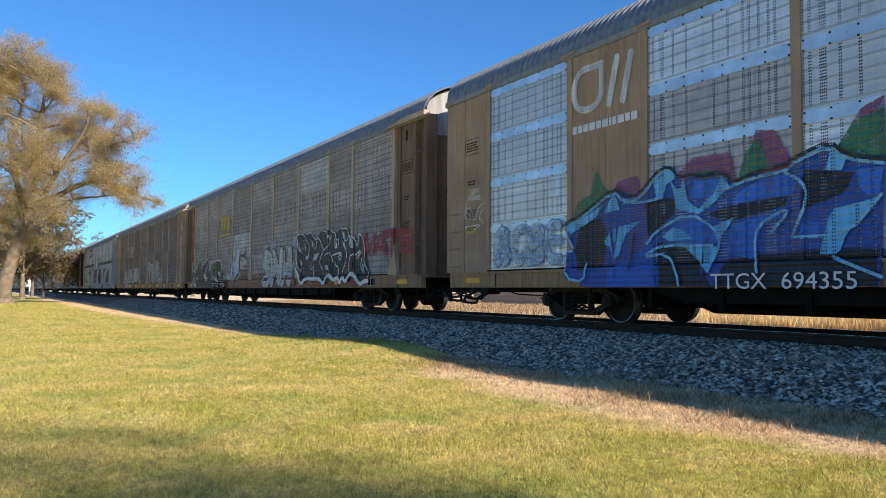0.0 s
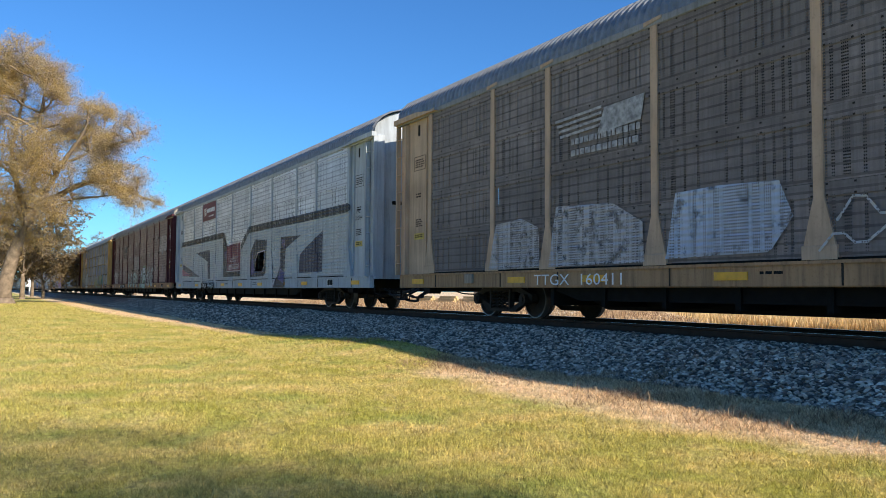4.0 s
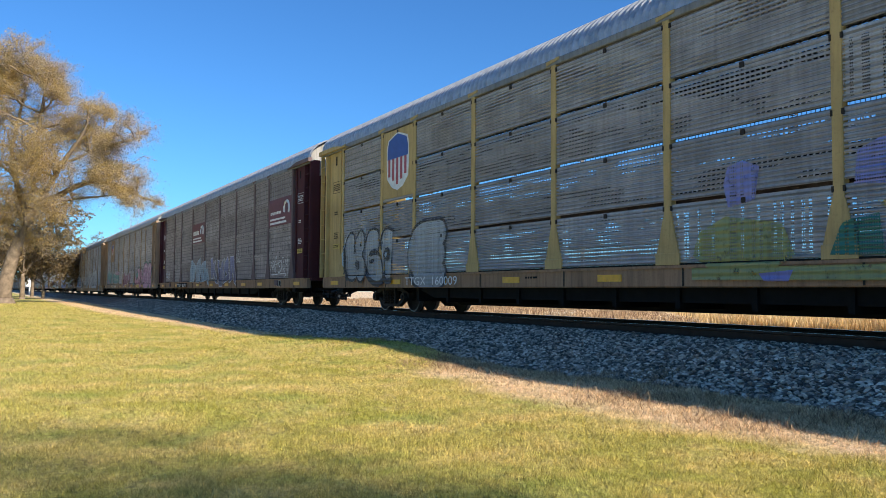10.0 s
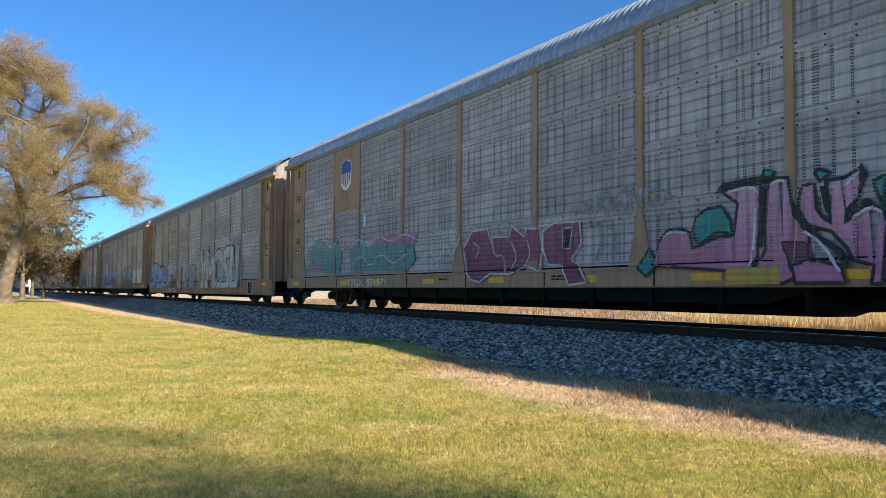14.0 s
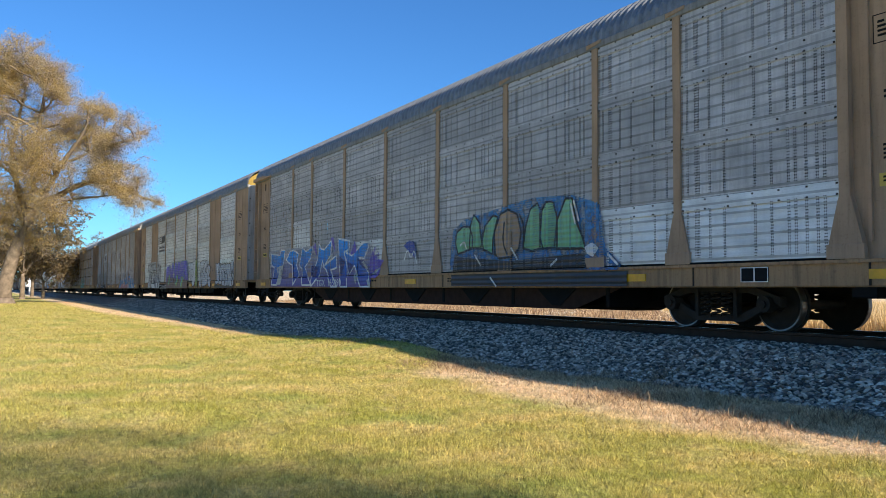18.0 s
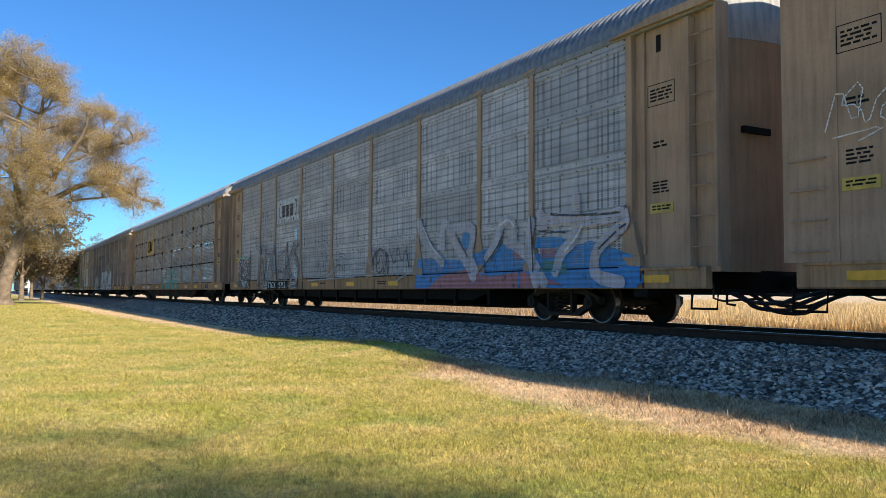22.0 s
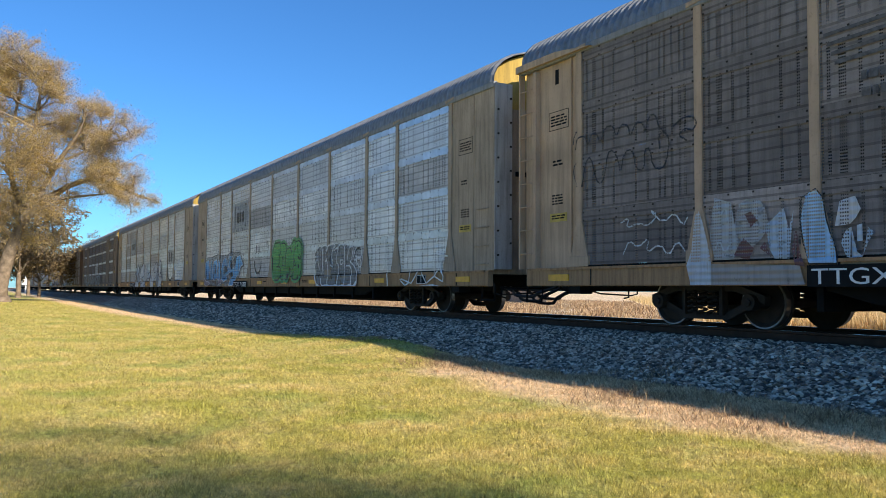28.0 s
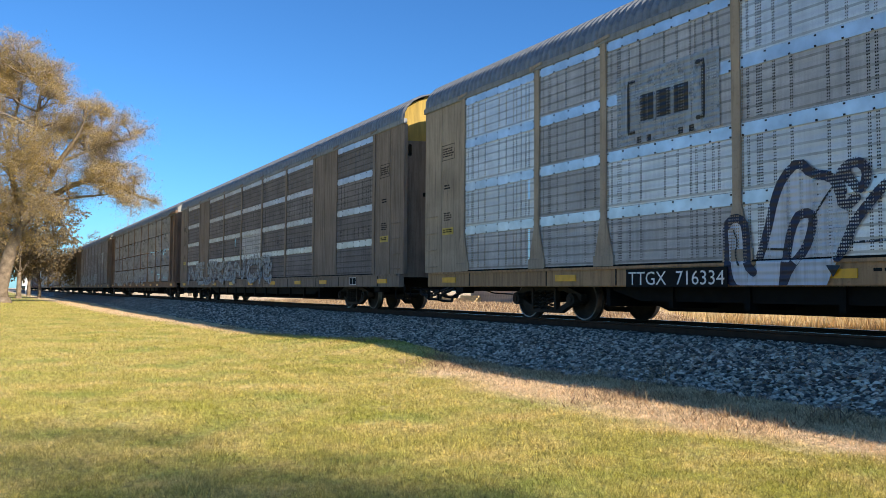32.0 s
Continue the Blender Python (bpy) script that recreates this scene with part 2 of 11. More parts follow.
def sheet_mesh(w, h, ribs, deep, band, tone):
    """A ribbed sheet w wide and h high; the outer face looks to -y. With a band: soft ribs and a flat bolted lap along the top."""
    prof, body = [], h - band
    for i in range(ribs):
        z, step = body * i / ribs, body / ribs
        if band:
            prof += [(z + step * k / 6, -deep * (0.5 - 0.5 * math.cos(2 * math.pi * k / 6))) for k in range(6)]
        else:
            prof += [(z, 0.0), (z + step * 0.25, -deep), (z + step * 0.6, -deep), (z + step * 0.8, 0.0)]
    prof += [(body, 0.0)]
    n_soft = len(prof)
    if band:
        prof += [(body + 0.004, -deep - 0.008), (h, -deep - 0.008), (h + 0.002, 0.0)]
    v = [(x, y, z) for z, y in prof for x in (0, w)]
    f = [(2 * i, 2 * i + 1, 2 * i + 3, 2 * i + 2) for i in range(len(prof) - 1)]
    sheet = len(f)
    bolts = Shape()
    if band:
        count = max(2, int(round(w / 0.42)))
        for i in range(count + 1):
            x = 0.05 + (w - 0.1) * i / count
            for z in (body + 0.02, h - 0.03):
                bolts.box(x - 0.014, x + 0.014, -deep - 0.018, -deep - 0.006, z - 0.012, z + 0.012)
    else:
        for x in (0.0, w / 2, w):
            bolts.box(max(0, x - 0.035), min(w, x + 0.035), -deep - 0.02, -deep + 0.005, h - 0.1, h - 0.02)
    k = len(v)
    v += bolts.v
    f += [tuple(k + i for i in q) for q in bolts.f]
    me = mesh_of("sheet", v, f)
    me.materials.append(IRON)
    me.materials.append(LAP[tone])
    for i, poly in enumerate(me.polygons):
        poly.material_index = 1 if i >= sheet else 2 if band and tone and i == n_soft else 0
        poly.use_smooth = bool(band) and i < n_soft - 1
    return me


ARCH = ((-1.53, 4.98), (-1.51, 5.18), (-1.42, 5.36), (-1.25, 5.53), (-1.0, 5.67), (-0.6, 5.79), (0, 5.85),
        (0.6, 5.79), (1.0, 5.67), (1.25, 5.53), (1.42, 5.36), (1.51, 5.18), (1.53, 4.98))


def roof_mesh():
    v, f, n = [], [], len(ARCH)
    count = 150
    xs = []
    for i in range(count):
        a, step = -ENDX + 2 * ENDX * i / count, 2 * ENDX / count
        xs += [(a, 0.0), (a + step * 0.2, 0.042), (a + step * 0.5, 0.042), (a + step * 0.75, 0.0)]
    xs += [(ENDX, 0.0)]
    for x, up in xs:
        for y, z in ARCH:
            v.append((x, y * (1 + up * 0.5), z + up))
    for i in range(len(xs) - 1):
        f += [(i * n + j, (i + 1) * n + j, (i + 1) * n + j + 1, i * n + j + 1) for j in range(n - 1)]
    return mesh_of("roof", v, f)


def post_mesh(flare):
    """An upright with a T-shaped head and, on most racks, a foot that widens to the sill."""
    w, z0, z1 = 0.075, 0.98, 5.0
    s = Shape()
    if flare:
        ring = [(-0.25, z0), (0.25, z0), (0.225, z0 + 0.22), (w + 0.02, z0 + 0.75), (w, z0 + 0.8), (w, z1), (-w, z1), (-w, z0 + 0.8), (-w - 0.02, z0 + 0.75), (-0.225, z0 + 0.22)]
        s.bevel_box(-0.255, 0.255, -1.562, -1.50, z0 + 0.004, z0 + 0.2, 0.012)
    else:
        ring = [(-w, z0), (w, z0), (w, z1), (-w, z1)]
    s.plate(ring, -1.552, -1.44)
    s.plate([(-0.2, z1 - 0.07), (0.2, z1 - 0.02), (0.2, z1 + 0.03), (-0.2, z1 - 0.0)], -1.575, -1.50)
    return s.mesh("post")


def end_mesh():
    """The bowed end doors, from the deck to the roof."""
    v, f, cols = [], [], 13
    for z in (0.9, 2.0, 3.2, 4.5):
        for i in range(cols):
            y = -1.4 + 2.8 * i / (cols - 1)
            v.append((0.27 * (1 - (y / 1.42) ** 2) - 0.02, y, z))
    for r in range(3):
        f += [(r * cols + i, r * cols + i + 1, (r + 1) * cols + i + 1, (r + 1) * cols + i) for i in range(cols - 1)]
    return mesh_of("end", v, f, True)


def cap_mesh():
    """The hood over the end doors."""
    v, f, cols = [], [], 13
    for k in range(2):
        for i in range(cols):
            y = -1.4 + 2.8 * i / (cols - 1)
            x = 0.28 * (1 - (y / 1.42) ** 2) - 0.02
            v.append((x, y, 4.5) if k == 0 else (x * 0.75 - 0.05, y * 1.05, min(5.83, 5.0 + 0.85 * (1 - (y / 1.5) ** 2) ** 0.6)))
    v += [(-0.35, p[1] * 1.03, p[2] + 0.01) for p in v[cols:]]
    for r in range(2):
        f += [(r * cols + i, r * cols + i + 1, (r + 1) * cols + i + 1, (r + 1) * cols + i) for i in range(cols - 1)]
    return mesh_of("cap", v, f, True)


def wheel_mesh(side):
    """One wheel of a pair, turning about y at the middle of its axle; its worn tread and rim are bright."""
    v, f, seg = [], [], 30
    prof = [(0.0, 0.02), (0.09, 0.03), (0.11, 0.0), (0.30, 0.02), (0.362, -0.018), (0.385, -0.022), (0.392, -0.012), (0.392, 0.10), (0.42, 0.115), (0.42, 0.14), (0.30, 0.12), (0.1, 0.14), (0.0, 0.14)]
    for r, d in prof:
        v += [(r * math.cos(2 * math.pi * j / seg), side * (0.80 - d), r * math.sin(2 * math.pi * j / seg)) for j in range(seg)]
    for i in range(len(prof) - 1):
        f += [(i * seg + j, i * seg + (j + 1) % seg, (i + 1) * seg + (j + 1) % seg, (i + 1) * seg + j) for j in range(seg)]
    me = mesh_of("wheel", v, f)
    me.materials.append(TREAD)
    for i, poly in enumerate(me.polygons):
        poly.material_index = 1 if i // seg in (4, 5, 6) else 0
    return me


def frame_mesh():
    """A cast truck side frame: arched top, window for the springs, axle boxes."""
    s = Shape()
    s.plate([(-1.12, 0.36), (-1.12, 0.5), (-0.62, 0.67), (0.62, 0.67), (1.12, 0.5), (1.12, 0.36), (1.0, 0.44), (0.58, 0.56), (-0.58, 0.56), (-1.0, 0.44)], -0.07, 0.07)
    s.plate([(-1.02, 0.40), (-0.95, 0.47), (-0.42, 0.24), (0.42, 0.24), (0.95, 0.47), (1.02, 0.40), (0.46, 0.13), (-0.46, 0.13)], -0.06, 0.06)
    for x in (-0.9, 0.9):
        s.tube([(x, -0.16, 0.40), (x, 0.02, 0.40)], 0.12, 12)
        s.tube([(x, -0.19, 0.40), (x, -0.15, 0.40)], 0.06, 8)
    s.box(-0.34, 0.34, -0.11, 0.0, 0.58, 0.68)
    s.box(-0.40, -0.34, -0.12, 0.0, 0.2, 0.62).box(0.34, 0.40, -0.12, 0.0, 0.2, 0.62)
    return s.mesh("side_frame")


def spring_mesh():
    s = Shape()
    for x in (0.0,):
        pts = [(x + 0.08 * math.cos(a), -0.1 + 0.06 * math.sin(a), 0.2 + 0.37 * a / (10 * math.pi)) for a in (2 * math.pi * i / 10 for i in range(51))]
        s.tube(pts, 0.017, 4)
    return s.mesh("spring")


def sill_mesh(near, low=0.64):
    y0, y1 = (-1.54, -1.40) if near else (1.40, 1.54)
    s = Shape().bevel_box(-13.62, 13.62, y0, y1, low, 0.98, 0.02)
    s.box(-13.5, 13.5, y0 - (0.03 if near else -0.11), y0 + (0.02 if near else 0.17), 0.94, 0.985)
    return s.mesh("sill")


def centre_mesh():
    s = Shape()
    s.plate([(-13.5, 0.55), (-7.9, 0.55), (-6.9, 0.22), (6.9, 0.22), (7.9, 0.55), (13.5, 0.55), (13.5, 0.9), (-13.5, 0.9)], -0.35, 0.35)
    return s.mesh("centre_sill")


def deck_mesh():
    s = Shape()
    for z in (0.92, 2.35, 3.75):
        s.box(-13.3, 13.3, -1.4, 1.4, z, z + 0.06)
    return s.mesh("deck")


def far_mesh():
    s = Shape().box(-13.4, 13.4, 1.44, 1.448, 0.95, 5.0)
    for x in POSTS:
        s.box(x - 0.08, x + 0.08, 1.448, 1.56, 0.95, 5.0)
    return s.mesh("far_side")


def coupler_mesh():
    s = Shape()
    s.prism([(-0.09, 0.66), (0.09, 0.66), (0.09, 0.84), (-0.09, 0.84)], 13.8, 14.2)
    s.plate([(14.1, 0.60), (14.32, 0.60), (14.36, 0.72), (14.32, 0.9), (14.1, 0.9), (14.02, 0.75)][::-1], -0.14, 0.12)
    s.box(13.5, 13.85, -0.55, 0.55, 0.55, 0.92)
    s.tube([(13.75, -1.3, 0.62), (13.95, -0.9, 0.60), (14.05, -0.3, 0.62), (14.15, -0.15, 0.75)], 0.02, 5)
    s.tube([(13.8, -1.3, 0.62), (13.8, -1.3, 0.42), (13.95, -1.3, 0.40)], 0.02, 5)
    return s.mesh("coupler")


def hose_mesh(y, deep):
    return Shape().tube([(13.45 + 1.7 * k / 14, y + 0.08 * math.sin(k), 0.62 - deep * math.sin(math.pi * k / 14)) for k in range(15)], 0.034, 6).mesh("hose")


def pipe_mesh():
    s = Shape().tube([(13.3, -0.75, 0.58), (14.6, -0.7, 0.55)], 0.025, 5)
    s.tube([(13.9, -0.72, 0.57), (14.1, -0.66, 0.46), (14.5, -0.6, 0.44)], 0.022, 5)
    return s.mesh("pipe")


def step_mesh():
    s = Shape()
    s.tube([(-0.25, -1.42, 0.66), (-0.25, -1.45, 0.34), (0.25, -1.45, 0.34), (0.25, -1.42, 0.66)], 0.022, 5)
    return s.mesh("step")


def truck(car, x):
    t = part("truck", once("bolster", lambda: Shape().box(-0.22, 0.22, -0.95, 0.95, 0.42, 0.66).mesh("bolster")), BLACK, car, (x, 0, 0), "black cast truck with springs")
    for y, turn in ((-1.0, None), (1.0, (0, 0, math.pi))):
        part("side_frame", once("frame", frame_mesh), IRON, t, (0, y, 0), turn=turn)
        for x in (-0.2, 0.0, 0.2):
            part("spring", once("spring", spring_mesh), IRON, t, (x, y, 0), turn=turn)
    for dx in (-0.9, 0.9):
        at = (dx, 0, 0.392)
        WHEELS.append(part("axle", once("axle", lambda: Shape().tube([(0, -1.0, 0), (0, 1.0, 0)], 0.075, 8).mesh("axle")), IRON, t, at))
        for side in (-1, 1):
            WHEELS.append(part("wheel", once(("wheel", side), lambda: wheel_mesh(side)), IRON, t, at))
    return t


WHEELS, CARS = [], []


def autorack(index, spec):
    frame_col, end_col, cap_col = PAINT[spec["post"]], PAINT[spec.get("end", spec["post"])], PAINT[spec.get("cap", "white")]
    car = new("autorack_car")
    car.empty_display_size = 0.5
    tagged(car, spec["label"], "railcar", "cars of the freight train")
    CARS.append((index, car))
    part("roof", once("roof", roof_mesh), ROOF[spec.get("roof", "grey")], car, label="ribbed steel roof")
    part("roof_rail", once("rail", lambda: Shape().bevel_box(-13.86, 13.86, -1.56, -1.46, 4.90, 5.03, 0.015).mesh("roof_rail")), frame_col if spec.get("rail") else PAINT["grey"], car)
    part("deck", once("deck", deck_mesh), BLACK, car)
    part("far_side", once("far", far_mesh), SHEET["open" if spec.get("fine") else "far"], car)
    part("side_sill", once(("sill", spec.get("low", 0.64)), lambda: sill_mesh(True, spec.get("low", 0.64))), PAINT[spec.get("sill", "grimy" if spec["post"] in ("tan", "cream", "yellow", "ashen") else spec["post"])], car)
    part("side_sill", once("sill2", lambda: sill_mesh(False)), PAINT[spec.get("sill", "grimy" if spec["post"] in ("tan", "cream", "yellow", "ashen") else spec["post"])], car)
    part("centre_sill", once("centre", centre_mesh), BLACK, car, label="black fish-bellied underframe")
    part("side_skirt", once("skirt", lambda: Shape().plate([(-6.6, 0.40), (6.6, 0.40), (7.6, 0.66), (-7.6, 0.66)], -1.30, -1.22).mesh("skirt")), BLACK, car)
    for k in range(-5, 6):
        part("cross_bearer", once("bearer", lambda: Shape().plate([(-0.05, 0.3), (0.05, 0.3), (0.05, 0.9), (-0.05, 0.9)], -1.35, 1.35).mesh("bearer")), BLACK, car, (k * 1.47, 0, 0))
    # black strip in place of the shadow line between panels and sill
    part("sill_joint", once("gap_shade", lambda: Shape().box(-12.0, 12.0, -1.557, -1.50, 0.984, 1.014).mesh("gap_shade")), BLACK, car)
    if index < 17:
        for x in POSTS:
            part("sill_rib", once("sill_rib", lambda: Shape().bevel_box(-0.014, 0.014, -1.549, -1.53, 0.66, 0.945, 0.004).mesh("sill_rib")), IRON, car, (x + 0.31, 0, 0))
    for x in (-9.55, 9.55):
        truck(car, x)
    for turn in (None, (0, 0, math.pi)):
        part("coupler", once("coupler", coupler_mesh), BLACK, car, turn=turn)
    for y, deep in ((-0.35, 0.24), (-0.5, 0.34), (-0.85, 0.29), (-1.0, 0.19)):
        part("air_hose", once(("hose", y), lambda: hose_mesh(y, deep)), RUBBER, car, label="black rubber brake hose")
    part("brake_pipe", once("pipe", pipe_mesh), IRON, car)
    for sx in (-1, 1):
        part("uncoupling_lever", once("lever", lambda: Shape().tube([(13.62, -1.38, 0.72), (13.62, -1.38, 0.5), (13.72, -1.3, 0.46), (13.8, -0.5, 0.5), (13.9, -0.1, 0.62)], 0.018, 5).mesh("lever")), IRON, car, turn=None if sx > 0 else (0, 0, math.pi))
        part("jacking_pad", once("pad", lambda: Shape().bevel_box(-0.16, 0.16, -1.5, -1.2, 0.5, 0.66, 0.02).mesh("pad")), BLACK, car, (12.2 * sx, 0, 0))
    if spec.get("belly"):
        part("belly_plate", once("belly", lambda: Shape().plate([(-6.4, 0.24), (6.4, 0.24), (7.7, 0.64), (-7.7, 0.64)], -1.34, -1.31).mesh("belly")), PAINT["rust"], car, label="rust-brown side plate of the underframe")
        for k in range(5):
            part("gusset", once("gusset", lambda: Shape().plate([(-0.12, 0.3), (0.12, 0.3), (0.6, 0.62), (-0.6, 0.62)], -1.36, -1.345).mesh("gusset")), BLACK, car, (-5.88 + 2.94 * k, 0, 0))
    tiers = spec.get("tiers", 4)
    high = (TOP - LOW) / tiers
    fine = spec.get("fine", False)
    sheets = SHEET[spec["sheet"]]
    rnd = random.Random(index * 7 + 3)
    for b in range(9):
        x0, x1 = POSTS[b] + 0.06, POSTS[b + 1] - 0.06
        w = x1 - x0
        if b in spec.get("plates", ()):
            part("plate", once(("plate", round(w, 2)), lambda: Shape().box(0, w, -0.03, 0.03, 0, TOP - LOW).box(w / 2 - 0.01, w / 2 + 0.01, -0.04, 0.03, 0, TOP - LOW).mesh("plate")), frame_col, car, (x0, -1.50, LOW), "solid painted steel plate")
            continue
        for k in range(tiers):
            tone = spec.get("lap", 0)
            me = once(("sheet", round(w, 2), tiers, fine, spec["sheet"] == "bright", tone), lambda: sheet_mesh(w, high - (0.055 if fine else 0.006), 14 if fine else 5, 0.018 if fine else 0.006 if spec["sheet"] == "bright" else 0.005, 0.0 if fine else 0.19, tone))
            mat = sheets
            if (b, k) in spec.get("clean", ()):
                mat = SHEET["pale"]
            elif rnd.random() < spec.get("swap", 0.08):
                mat = SHEET[spec.get("other", "zinc")]
            part("panel", me, mat, car, (x0, -1.518, LOW + k * high))
            if spec.get("latches") and k:
                part("latch_rod", once("rod", lambda: Shape().bevel_box(-0.02, 0.02, -1.56, -1.525, -0.22, 0.1, 0.008).mesh("rod")), PAINT["white"], car, (x0 + w / 2, 0, LOW + k * high), "pale latch rod")
                for xx in (x0 + 0.06, x1 - 0.06):
                    part("hinge_clip", once("clip", lambda: Shape().bevel_box(-0.05, 0.05, -1.565, -1.52, -0.11, 0.03, 0.01).mesh("clip")), IRON, car, (xx, 0, LOW + k * high))
    for x in POSTS:
        part("post", once(("post", spec.get("flare", True)), lambda: post_mesh(spec.get("flare", True))), frame_col, car, (x, 0, 0))
    for sx in (-1, 1):
        if spec.get("flush"):
            part("end_plate", once(("flush", sx), lambda: Shape().box(min(12.06 * sx, 13.82 * sx), max(12.06 * sx, 13.82 * sx), -1.52, -1.42, 0.98, 4.9).box(min(13.0 * sx, 13.025 * sx), max(13.0 * sx, 13.025 * sx), -1.535, -1.5, 0.98, 4.9).mesh("end_plate")), end_col, car)
        else:
            part("end_plate", once(("pocket", sx), lambda: Shape().box(min(12.06 * sx, 13.3 * sx), max(12.06 * sx, 13.3 * sx), -1.46, -1.40, 0.98, 4.92).box(min(12.28 * sx, 12.32 * sx), max(12.28 * sx, 12.32 * sx), -1.5, -1.44, 1.2, 4.9).mesh("end_plate")), end_col, car)
            part("end_post", once(("corner", sx), lambda: Shape().box(min(13.28 * sx, 13.8 * sx), max(13.28 * sx, 13.8 * sx), -1.425, -1.2, 0.9, 5.0).mesh("end_post")), end_col, car)
            lad = part("ladder", once(("stiles", sx), lambda: Shape().box(13.32 * sx - 0.04, 13.32 * sx + 0.04, -1.58, -1.44, 0.98, 4.85).box(13.85 * sx - 0.022, 13.85 * sx + 0.022, -1.56, -1.44, 0.98, 4.95).mesh("ladder")), end_col, car, label="side ladder")
            for k in range(8):
                part("rung", once("rung", lambda: Shape().tube([(-0.265, 0, 0), (0.265, 0, 0)], 0.013, 6).mesh("rung")), end_col, lad, (13.585 * sx, -1.54, 1.28 + 0.466 * k))
        if spec.get("flush"):
            for k in range(4):
                part("grab_iron", once("rung", lambda: Shape().tube([(-0.265, 0, 0), (0.265, 0, 0)], 0.013, 6).mesh("rung")), end_col, car, (13.42 * sx, -1.56, 1.12 + 0.4 * k))
        else:
            part("hood", once(("hood", sx), lambda: Shape().plate([(11.6 * sx, 4.93), (13.88 * sx, 4.93), (13.88 * sx, 5.06), (12.6 * sx, 5.06)][::sx], -1.64, -1.5).mesh("hood")), frame_col, car)
        if spec.get("strip") == sx:
            part("corner_strip", once(("strip", sx), lambda: Shape().box(min(13.84 * sx, 13.87 * sx), max(13.84 * sx, 13.87 * sx), -1.52, -1.08, 1.0, 5.0).mesh("strip")), PAINT["white"], car, label="white corner strip with rivets")
            for k in range(14):
                part("rivet", once("rivet", lambda: Shape().bevel_box(-0.012, 0.012, -0.02, 0.02, -0.02, 0.02, 0.006).mesh("rivet")), IRON, car, (13.885 * sx, -1.45 + 0.32 * (k % 2), 1.3 + 0.26 * k))
        turn = None if sx > 0 else (0, 0, math.pi)
        part("door_bar", once("bar", lambda: Shape().box(0.20, 0.27, -0.95, -0.35, 3.02, 3.12).mesh("bar")), BLACK, car, (13.6 * sx, 0, 0), turn=turn)
        part("door_latch", once("latch", lambda: Shape().bevel_box(0.0, 0.06, -1.3, -1.22, 4.1, 4.4, 0.012).mesh("latch")), BLACK, car, (13.6 * sx, 0, 0), turn=turn)
        part("end_door", once("end", end_mesh), end_col, car, (13.6 * sx, 0, 0), turn=turn)
        part("end_cap", once("cap", cap_mesh), cap_col, car, (13.6 * sx, 0, 0), turn=turn)
        part("step", once("step", step_mesh), BLACK, car, (13.5 * sx, 0, 0))
    for x in (-12.6, -8.3, -5.9, -2.9, 0.1, 3.0, 5.8, 8.2, 12.6):
        part("reflector", once("reflector", lambda: Shape().box(-0.3, 0.3, -1.556, -1.54, 0.74, 0.86).mesh("reflector")), REFLECT, car, (x, 0, 0), "yellow reflective strip")
    return car


